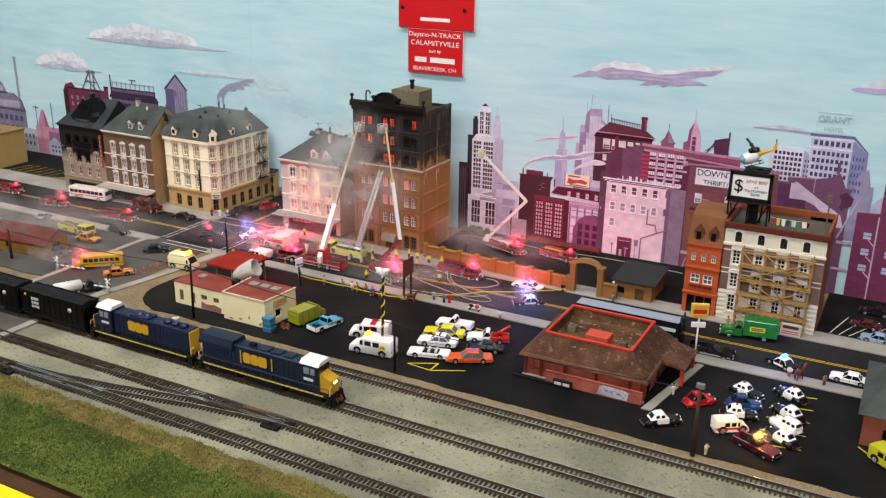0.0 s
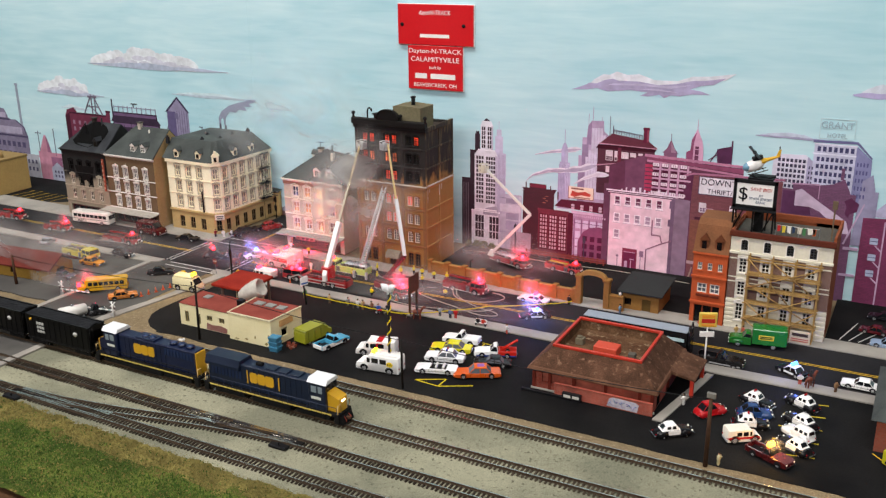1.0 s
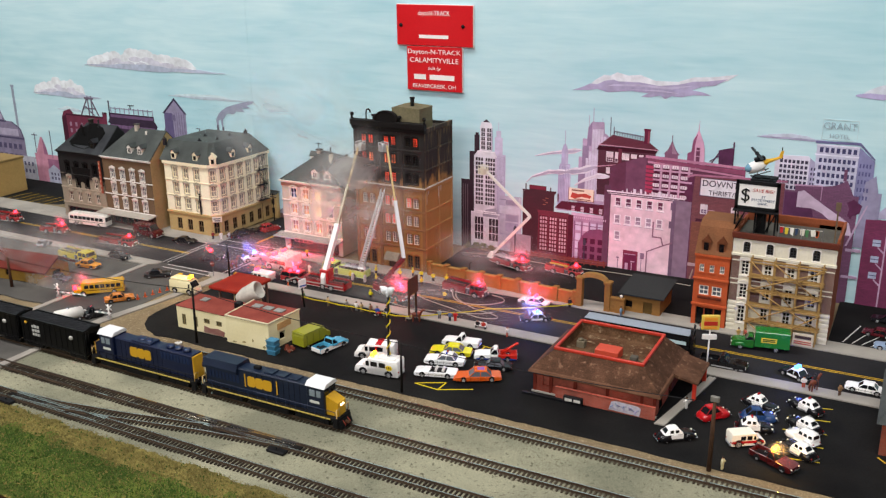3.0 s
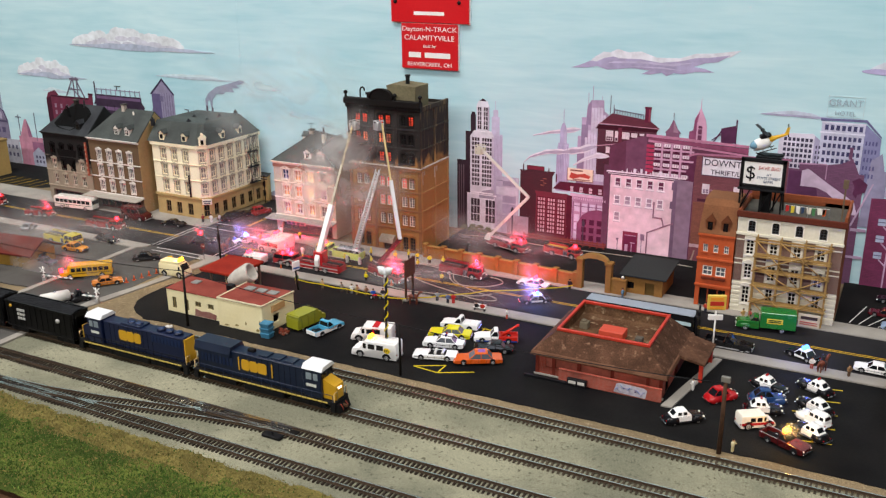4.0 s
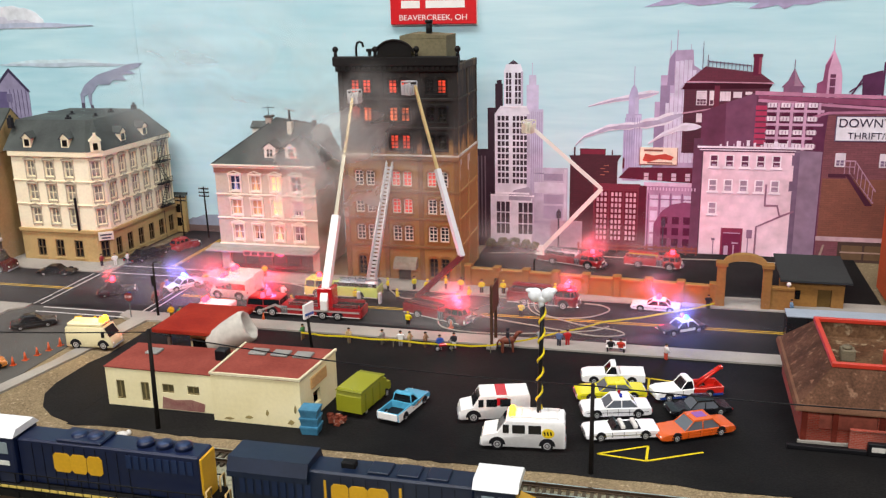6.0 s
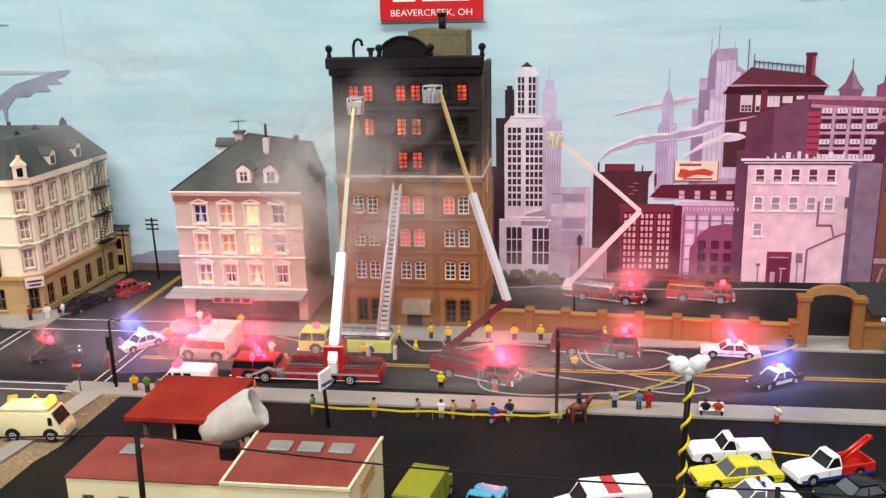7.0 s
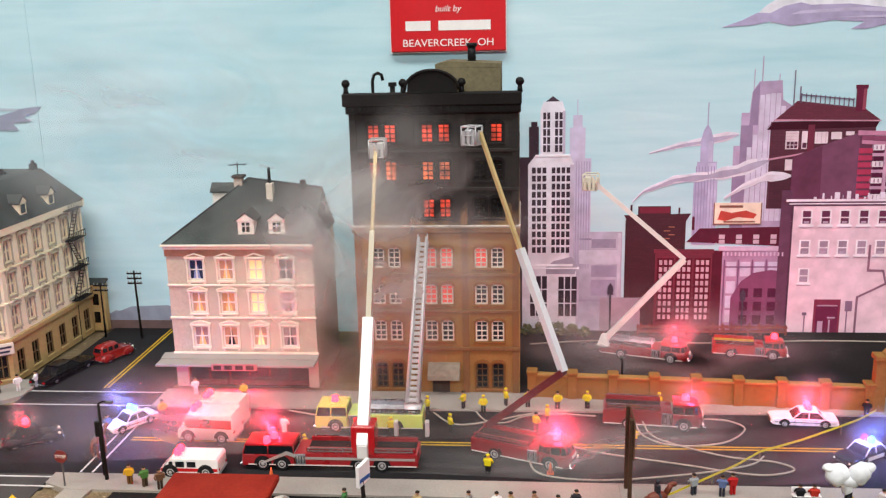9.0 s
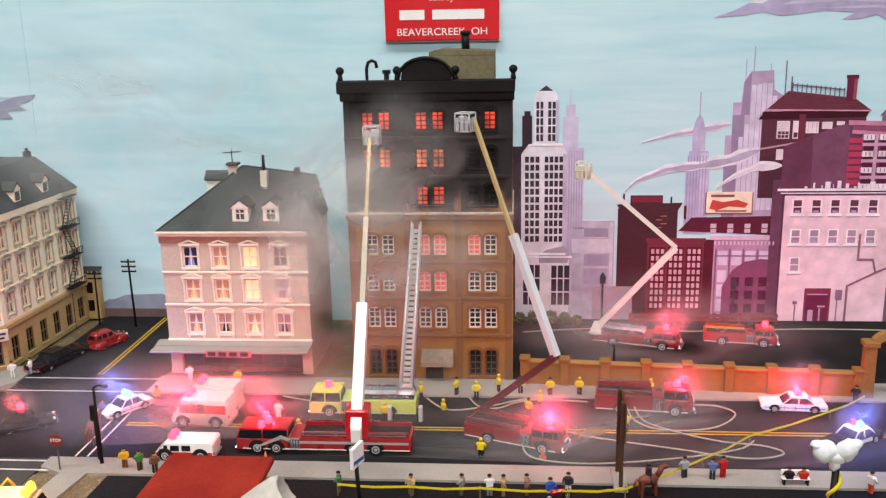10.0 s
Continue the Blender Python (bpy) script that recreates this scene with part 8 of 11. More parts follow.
def light_bar(v, x, z, half, mode="red", glow=True):
    bar = part("light_bar", Geo().box(x - 0.7, x + 0.7, -half, half, z, z + 0.5), CHROME, v)
    a, b = {"red": (RED_GLOW if glow else RED_LENS,) * 2, "blue": (BLUE_GLOW if glow else BLUE_LENS,) * 2, "both": (RED_LENS, BLUE_GLOW if glow else BLUE_LENS), "amber": (AMBER_GLOW if glow else AMBER_LENS,) * 2}[mode]
    for s, m in ((-1, a), (1, b)):
        dome, r_ = Geo(), 1.8 if glow else 0.8
        dome.sm = True
        part("beacon", dome.cyl((x, s * half * 0.55, z + 0.5), (x, s * half * 0.55, z + 0.5 + r_ / 2), r_, k=12).ball((x, s * half * 0.55, z + 0.5 + r_ / 2), r_, 1, 1, 1.1, 12, 8), m, bar)


def paint(h, rough=0.25, var=0.05):
    return M(h, rough, 0, var, 700, 60, coat=0.3, name="car_paint_" + h)


def sedan(label, x, y, rz, col, roof=None, L=31.0, W=11.5, H=9.0, police=None, bar=None, glow=True, kind_="car", doors=None, z=0.0, group="", sporty=False, num=None, name="car", open_top=False):
    v = thing(name, label, kind_, x, y, z, rz, group)
    h, q = L / 2, W / 2
    body = paint(col)
    roofm = paint(roof or col)
    zb, zs = 1.5, H * (0.50 if sporty else 0.55)
    prof = [(-h + 0.3, zb + 0.4), (-h, zs * 0.62), (-h + 0.3, zs * 0.93), (-h + 1.0, zs * 0.98), (-h * 0.6, zs), (h * 0.32, zs * 1.01), (h * 0.74, zs * 0.97), (h - 0.9, zs * 0.9), (h - 0.2, zs * 0.8), (h, zs * 0.58), (h - 0.3, zb + 0.4), (h - 2, zb), (-h + 2, zb)]
    part("body", slab(prof, q, 1.3, 0.95), body, v)
    for s in (-1, 1):
        for fx in (-0.6, 0.6):
            part("wheel_arch", Geo().prism([(h * fx + 2.8 * math.cos(a), 2.1 + 2.8 * math.sin(a)) for a in [k * math.pi / 8 for k in range(9)]], s * q - 0.25, s * q + 0.1, "y"), RUBBER, v)
        part("side_trim", Geo().box(-h * 0.9, h * 0.9, s * q - 0.1, s * q + 0.12, zs * 0.62, zs * 0.62 + 0.3), CHROME if not sporty else body, v)
        sm_ = Geo()
        for fx in (-0.34, -0.02, 0.3):
            sm_.box(h * fx - 0.1, h * fx + 0.1, s * q - 0.1, s * q + 0.06, zb + 0.6, zs * 0.93)
        part("door_seam", sm_, BLACKP, v)
    part("grille", Geo().box(h - 0.3, h + 0.12, -q * 0.5, q * 0.5, zs * 0.52, zs * 0.74), M("3a3c40", 0.4, 0.5, 0.1, name="dark_grille"), v)
    glass = SEE_GLASS if group == "cars on the lot" else CAR_GLASS
    if open_top:
        part("interior", Geo().box(-h * 0.5, h * 0.24, -q * 0.74, q * 0.74, zs - 0.2, zs + 0.12), BLACKP, v, "dark open interior")
        for xs in (-h * 0.42, -h * 0.08):
            part("bench_seat", Geo().box(xs, xs + 2.2, -q * 0.68, q * 0.68, zs, zs + 1.9, 0.4), paint("d9d6d0"), v, "pale bench seat")
        part("windscreen", Geo().prism([(h * 0.24, zs), (h * 0.30, zs), (h * 0.17, H - 1.2), (h * 0.13, H - 1.2)], -q * 0.74, q * 0.74, "y"), CAR_GLASS, v)
    else:
        greenhouse(v, [(-h * 0.62, zs - 0.3), (-h * 0.40, H - 0.9), (h * 0.12, H - 0.9), (h * 0.38, zs - 0.3)], q * 0.88, q * 0.74, glass, roofm, 0.8, (-h * 0.12,))
    if doors:
        dm = paint(doors)
        for s in (-1, 1):
            part("door_panel", Geo().box(-h * 0.42, h * 0.3, s * q - 0.12 if s > 0 else -q - 0.14, q + 0.14 if s > 0 else -q + 0.12, zb + 0.9, zs - 0.7), dm, v, "white door panels")
    add_wheels(v, (-h * 0.6, h * 0.6), q, 2.2 if not sporty else 2.1)
    part("front_bumper", Geo().box(h - 0.5, h + 0.5, -q * 0.93, q * 0.93, zb + 0.5, zb + 1.5, 0.25), CHROME if not sporty else body, v)
    part("rear_bumper", Geo().box(-h - 0.5, -h + 0.5, -q * 0.93, q * 0.93, zb + 0.5, zb + 1.5, 0.25), CHROME if not sporty else body, v)
    lights(v, h - 0.2, -h, q, zs * 0.66, zs * 0.7)
    if bar:
        light_bar(v, -h * 0.12, H - 0.3, q * 0.62, bar, glow)
    if group == "cars on the lot":
        v.scale = (1.0, 1.06, 1.16)
    if num:
        words("door_number", num, 3.4, BLACKP, v, (-0.8, -q - 0.2, zs * 0.62), depth=0.1)
        part("roof_mark", Geo().box(-h * 0.3, 0, -q * 0.4, q * 0.4, H - 0.3, H + 0.02), paint("8a4fa0"), v, "faded roof stripe")
    return v


def old_sedan(label, x, y, rz, col, roof=None, doors=None, L=29.0, W=11.5, H=10.0, bar=None, glow=True, group="", z=0.0, wagon=False):
    """A rounded pre-war style car with swelling fenders."""
    v = thing("old_car", label, "car", x, y, z, rz, group)
    h, q = L / 2, W / 2
    body, roofm = paint(col), paint(roof or col)
    zs = H * 0.56
    prof = [(-h, 2.0), (-h * 0.98, zs * 0.6), (-h * 0.8, zs * 0.98), (h * 0.3, zs * 1.02), (h * 0.8, zs * 0.95), (h * 0.96, zs * 0.7), (h, 2.4), (h * 0.9, 1.5), (-h * 0.9, 1.5)]
    part("body", slab(prof, q * 0.78, 1.4, 0.88), body, v)
    for s in (-1, 1):
        for fx in (-0.6, 0.62):
            part("fender", Geo().ball((h * fx, s * q * 0.74, 2.6), 4.2, 1.12, 0.42, 0.66, 10, 6), body, v)
        part("running_board", Geo().box(-h * 0.4, h * 0.4, s * q * 0.8 - 0.8, s * q * 0.8 + 0.8, 1.3, 1.9, 0.2), body, v)
    pts = [(-h * (0.95 if wagon else 0.72), zs - 0.4), (-h * (0.85 if wagon else 0.42), H - 1.0), (h * 0.1, H - 1.0), (h * 0.34, zs - 0.4)]
    if roof and roof != col or wagon:
        solid_cabin(v, pts, q * 0.76, q * 0.62, roofm)
    else:
        greenhouse(v, pts, q * 0.72, q * 0.60, CAR_GLASS, roofm, 1.2, (-h * 0.15,))
    v.scale = (1.0, 1.04, 1.1)
    if doors:
        for s in (-1, 1):
            part("door_panel", Geo().box(-h * 0.35, h * 0.3, s * q * 0.79 - 0.2, s * q * 0.79 + 0.2, 2.2, zs - 0.3, 0.1), paint(doors), v, "white door panels")
    add_wheels(v, (-h * 0.6, h * 0.62), q * 0.96, 2.1, 1.8)
    part("grille", Geo().box(h - 0.5, h + 0.2, -1.4, 1.4, 2.4, zs * 0.9, 0.2), CHROME, v, "chrome grille")
    for e in (-1, 1):
        part("bumper", Geo().box(e * h + (0.2 if e > 0 else -0.9), e * h + (0.9 if e > 0 else -0.2), -q * 0.8, q * 0.8, 1.6, 2.4, 0.2), CHROME, v)
    for s in (-1, 1):
        part("headlight", Geo().ball((h * 0.94, s * q * 0.62, zs * 0.72), 0.8, nu=8, nv=5), HEAD_LENS, v)
        part("tail_light", Geo().ball((-h * 0.97, s * q * 0.6, zs * 0.6), 0.5, nu=6, nv=4), RED_LENS, v)
    if bar:
        light_bar(v, -h * 0.15, H - 0.1, 1.4, bar, glow)
    return v


def pickup(label, x, y, rz, col, roof=None, L=33.0, W=12.0, H=10.5, z=0.0, group="", tow=None, lower=None, load=None, bar=None):
    v = thing("tow_truck" if tow else "pickup_truck", label, "tow truck" if tow else "pickup", x, y, z, rz, group)
    h, q = L / 2, W / 2
    body = paint(col)
    zs = H * 0.56
    part("hood", slab([(h * 0.22, 1.8), (h * 0.22, zs), (h * 0.8, zs * 0.95), (h * 0.98, zs * 0.8), (h, 2.2), (h * 0.9, 1.6)], q, 0.9), body, v)
    part("cab", slab([(-h * 0.12, 1.6), (-h * 0.12, zs), (h * 0.24, zs), (h * 0.24, 1.6)], q, 0.6), body, v)
    greenhouse(v, [(-h * 0.13, zs - 0.2), (-h * 0.08, H - 0.9), (h * 0.08, H - 0.9), (h * 0.27, zs - 0.2)], q * 0.86, q * 0.74, CAR_GLASS, paint(roof or col), 0.9)
    bed = paint(tow or col)
    bd = Geo().box(-h, -h * 0.14, -q * 0.98, -q * 0.86, 2.0, zs + 0.2, 0.2).box(-h, -h * 0.14, q * 0.86, q * 0.98, 2.0, zs + 0.2, 0.2).box(-h, -h + 0.8, -q * 0.86, q * 0.86, 2.0, zs + 0.2, 0.2).box(-h * 0.2, -h * 0.14, -q * 0.86, q * 0.86, 2.0, zs + 0.2)
    part("bed_side", bd, bed, v)
    part("bed_floor", Geo().box(-h + 0.8, -h * 0.2, -q * 0.86, q * 0.86, 1.8, 2.8), BLACKP if not tow else bed, v)
    if lower:
        for s in (-1, 1):
            part("side_stripe", Geo().box(-h * 0.98, h * 0.9, s * q - 0.1 if s > 0 else -q - 0.12, q + 0.12 if s > 0 else -q + 0.1, 1.9, 3.0), paint(lower), v, "contrasting lower stripe")
    if load:
        part("bed_cover", Geo().box(-h * 0.95, -h * 0.22, -q * 0.84, q * 0.84, zs - 0.6, zs + 0.6, 0.3), paint(load), v)
    add_wheels(v, (-h * 0.58, h * 0.62), q, 2.2)
    for s in (-1, 1):
        for fx in (-0.58, 0.62):
            part("wheel_arch", Geo().prism([(h * fx + 2.9 * math.cos(a), 2.2 + 2.9 * math.sin(a)) for a in [k * math.pi / 8 for k in range(9)]], s * q - 0.25, s * q + 0.1, "y"), RUBBER, v)
        part("door_seam", Geo().box(-h * 0.11, -h * 0.11 + 0.2, s * q - 0.1, s * q + 0.06, 2.0, zs * 0.95).box(h * 0.2, h * 0.2 + 0.2, s * q - 0.1, s * q + 0.06, 2.0, zs * 0.95), BLACKP, v)
    for e in (-1, 1):
        part("bumper", Geo().box(e * h - 0.4, e * h + 0.6 * (1 if e > 0 else 1), -q * 0.9, q * 0.9, 1.8, 2.9, 0.25), CHROME, v)
    lights(v, h - 0.1, -h, q, zs * 0.72, zs * 0.7)
    if group == "cars on the lot":
        v.scale = (1.0, 1.05, 1.14)
    if tow:
        part("tow_boom", Geo().tube([(-h * 0.3, -1.4, zs), (-h * 1.0, -0.8, H + 3.4)], 0.8, 5).tube([(-h * 0.3, 1.4, zs), (-h * 1.0, 0.8, H + 3.4)], 0.8, 5).box(-h * 1.06, -h * 0.94, -1.2, 1.2, H + 2.4, H + 4, 0.3), bed, v, "red tow boom")
    if bar:
        light_bar(v, 0, H - 0.1, q * 0.5, bar)
    return v


def van(label, x, y, rz, col, L=36.0, W=14.0, H=15.0, stripe=None, bar=None, glow=True, raised=False, z=0.0, name="van", cat="van", band_=None, group="", nose=0.22, badge=None, upper=None):
    v = thing(name, label, cat, x, y, z, rz, group)
    h, q = L / 2, W / 2
    body = paint(col)
    zs = H * 0.52
    xn = h - L * nose
    prof = [(-h, 2.0), (-h, H * 0.9), (-h + 0.8, H), (xn - L * 0.09, H), (xn + L * 0.02, zs * 1.12), (h - 1.0, zs * 0.94), (h, zs * 0.6), (h, 2.4), (h - 0.8, 1.8), (-h + 0.6, 1.8)]
    part("body", slab(prof, q, 0.9, 0.95), body, v)
    xt = xn - L * 0.09
    for s in (-1, 1):
        yy = s * (q * 0.985)
        for a, b in ((xt - L * 0.0, xn - 0.3), (xt - L * 0.19, xt - L * 0.03), (xt - L * 0.38, xt - L * 0.22)):
            if raised and a < xt - 1:
                continue
            part("side_window", Geo().box(a - 1.2, b - 1.6, yy - 0.35, yy + 0.35, H * 0.58, H * 0.86, 0.15), CAR_GLASS, v)
    ws = Geo()
    ws.face([(xn + L * 0.025, -q * 0.84, zs * 1.14), (xn + L * 0.025, q * 0.84, zs * 1.14), (xt + 0.5, q * 0.78, H * 0.96), (xt + 0.5, -q * 0.78, H * 0.96)])
    ws.face([(xn + L * 0.03, -q * 0.84, zs * 1.10), (xn + L * 0.03, q * 0.84, zs * 1.10), (xn + L * 0.03 + 0.1, q * 0.84, zs * 1.16), (xn + L * 0.03 + 0.1, -q * 0.84, zs * 1.16)])
    part("windscreen", ws, CAR_GLASS, v)
    if raised:
        part("raised_roof", Geo().box(-h + 1, xt - 1, -q * 0.82, q * 0.82, H - 0.2, H + 2.4, 0.8), body, v)
    if stripe:
        for s in (-1, 1):
            part("stripe", Geo().box(-h + 0.4, h - 1.5, s * q * 0.985 - 0.16 if s > 0 else -q - 0.12, q + 0.12 if s > 0 else -q * 0.985 + 0.16, H * 0.36, H * 0.52), paint(stripe), v)
    if upper:
        for s in (-1, 1):
            part("upper_stripe", Geo().box(-h + 0.6, xt, s * q * 0.985 - 0.16 if s > 0 else -q - 0.12, q + 0.12 if s > 0 else -q * 0.985 + 0.16, H * 0.54, H * 0.84), paint(upper), v, "red band along the side")
    if band_:
        part("roof_band", Geo().box(-h * 0.35, -h * 0.05, -q * 0.93, q * 0.93, H - 0.2, H + 0.12).box(-h * 0.35, -h * 0.05, -q - 0.1, q + 0.1, H * 0.62, H * 0.9), paint(band_), v, "red band over the roof")
    if badge:
        for s in (-1, 1):
            y_ = s * q
            part("badge", Geo().prism([(-h * 0.6 + 3.1 * math.cos(k * 0.524), H * 0.62 + 2.5 * math.sin(k * 0.524)) for k in range(12)], y_ - 0.16, y_ + 0.16, "y"), paint("e8c820"), v, "yellow round side badge")
            for k in range(3):
                a = -h * 0.6 - 2 + 1.5 * k
                part("badge_bar", Geo().prism([(a, H * 0.62 - 1), (a + 0.8, H * 0.62 - 1), (a + 1.2, H * 0.62 + 1), (a + 0.4, H * 0.62 + 1)], y_ - 0.22, y_ + 0.22, "y"), BLACKP, v)
            part("hood_badge", Geo().box(h - 3.6, h - 1.2, y_ * 0.9 - 0.4, y_ * 0.9 + 0.4, zs * 0.72, zs * 0.84), paint("c02820"), v)
        for y_ in (-q * 0.7, q * 0.7):
            part("rack_rail", Geo().tube([(-h + 3, y_, H - 0.1), (-h + 3, y_, H + 1.0), (xt - 2, y_, H + 1.0), (xt - 2, y_, H - 0.1)], 0.3, 5), WHITEP, v)
        for k in range(6):
            xx = -h + 4 + k * (xt + h - 7) / 5
            part("rack_bar", Geo().tube([(xx, -q * 0.7, H + 1.0), (xx, q * 0.7, H + 1.0)], 0.25, 5), WHITEP, v)
    add_wheels(v, (-h * 0.58, h * 0.60), q, 3.2)
    for s in (-1, 1):
        for fx in (-0.58, 0.60):
            part("wheel_arch", Geo().prism([(h * fx + 4.0 * math.cos(a), 3.2 + 4.0 * math.sin(a)) for a in [k * math.pi / 10 for k in range(11)]], s * q * 0.96 - 0.3, s * q * 0.96 + 0.42, "y"), RUBBER, v)
    for e in (-1, 1):
        part("bumper", Geo().box(e * h - 0.5, e * h + 0.6, -q * 0.92, q * 0.92, 1.9, 3.1, 0.3), M("8f9296", 0.5, 0.2, 0.1, name="grey_bumper"), v)
    lights(v, h - 0.1, -h, q, zs * 0.6, zs * 0.8, 0.9)
    if bar:
        light_bar(v, xt - 2.5, H + (2.4 if raised else 0.05), q * 0.6, bar, glow)
    return v


def bus(label, x, y, rz, col, L=62.0, W=15.5, H=18.0, roof=None, trim=None, z=0.0, hood=0.0, text=None):
    v = thing("bus", label, "bus", x, y, z, rz)
    h, q = L / 2, W / 2
    body = paint(col)
    xb = h - hood
    part("body", slab([(-h, 2.4), (-h, H * 0.88), (-h + 1.5, H), (xb - 1.5, H), (xb, H * 0.88), (xb, 2.4)], q, 1.6, 0.93), body, v)
    if hood:
        part("hood", slab([(xb - 1, 2.4), (xb - 1, H * 0.52), (h - 1, H * 0.48), (h, H * 0.4), (h, 2.4)], q * 0.8, 0.9), body, v)
    if roof:
        part("roof_panel", Geo().box(-h + 2, xb - 2, -q * 0.8, q * 0.8, H - 0.3, H + 0.3, 0.25), paint(roof), v)
    n = int(L / 7)
    for s in (-1, 1):
        yy = s * q * 0.985
        for i in range(n):
            a = -h + 3 + (xb + h - 6) * i / n
            part("side_window", Geo().box(a + 0.5, a + (xb + h - 6) / n - 0.5, yy - 0.3, yy + 0.3, H * 0.55, H * 0.82, 0.15), CAR_GLASS, v)
        part("rub_rail", Geo().box(-h + 1, xb - 1, s * q - 0.2, s * q + 0.2, H * 0.40, H * 0.44), paint(trim or "303030"), v)
        if text:
            words("side_letters", text, 5.0, paint("30604a"), v, (-h * 0.35, s * (q + 0.15), H * 0.28), rz=0 if s < 0 else 180, depth=0.1)
    part("windscreen", Geo().box(xb - 0.3, xb + 0.15, -q * 0.82, q * 0.82, H * 0.54, H * 0.86, 0.1), CAR_GLASS, v)
    part("rear_window", Geo().box(-h - 0.15, -h + 0.3, -q * 0.7, q * 0.7, H * 0.56, H * 0.82, 0.1), CAR_GLASS, v)
    add_wheels(v, (-h * 0.6, h * 0.62), q, 3.0, 2.4)
    lights(v, h, -h, q, H * 0.26, H * 0.3, 0.9)
    for e in (-1, 1):
        part("bumper", Geo().box(e * h - 0.4, e * h + 0.7, -q * 0.92, q * 0.92, 2.0, 3.2, 0.2), M("3a3a3c", 0.5, 0.2, 0.1, name="dark_bumper"), v)
    return v


def box_truck(label, x, y, rz, col, box, L=48.0, W=15.0, H=19.0, z=0.0, sign=None, sw="e0c840"):
    v = thing("box_truck", label, "truck", x, y, z, rz)
    h, q = L / 2, W / 2
    part("hood", slab([(h * 0.52, 2.2), (h * 0.52, 9), (h * 0.92, 8.2), (h, 6.4), (h, 2.6)], q * 0.78, 1.2), paint(col), v)
    part("cab", slab([(h * 0.22, 2.2), (h * 0.22, 9.4), (h * 0.54, 9.4), (h * 0.54, 2.2)], q * 0.86, 0.8), paint(col), v)
    greenhouse(v, [(h * 0.23, 9.2), (h * 0.26, 12.6), (h * 0.42, 12.6), (h * 0.54, 9.2)], q * 0.78, q * 0.68, CAR_GLASS, paint(col), 1.0)
    bx = part("cargo_box", Geo().box(-h, h * 0.2, -q, q, 4.0, H, 0.5), paint(box), v)
    for s in (-1, 1):
        part("fender", Geo().ball((h * 0.68, s * q * 0.74, 4.0), 4.4, 1.2, 0.45, 0.7, 10, 6), paint(col), v)
        if sign:
            part("side_sign", Geo().box(-h * 0.55, -h * 0.02, s * q - 0.15 if s > 0 else -q - 0.15, q + 0.15 if s > 0 else -q + 0.15, H * 0.48, H * 0.72), paint(sw), bx, "yellow side sign with dark bars")
            for zz in (0.56, 0.64):
                part("text_bar", Geo().box(-h * 0.5, -h * 0.07, s * q - 0.2 if s > 0 else -q - 0.22, q + 0.22 if s > 0 else -q + 0.2, H * zz - 0.5, H * zz + 0.5), paint("2a4a2a"), bx)
    part("chassis", Geo().box(-h, h * 0.9, -q * 0.5, q * 0.5, 2.4, 4), BLACKP, v)
    add_wheels(v, (-h * 0.55, h * 0.68), q * 0.95, 2.9, 2.4)
    lights(v, h, -h, q * 0.85, 6, 4.6, 0.9)
    part("bumper", Geo().box(h - 0.2, h + 0.7, -q * 0.8, q * 0.8, 2.0, 3.2, 0.2), CHROME, v)
    return v


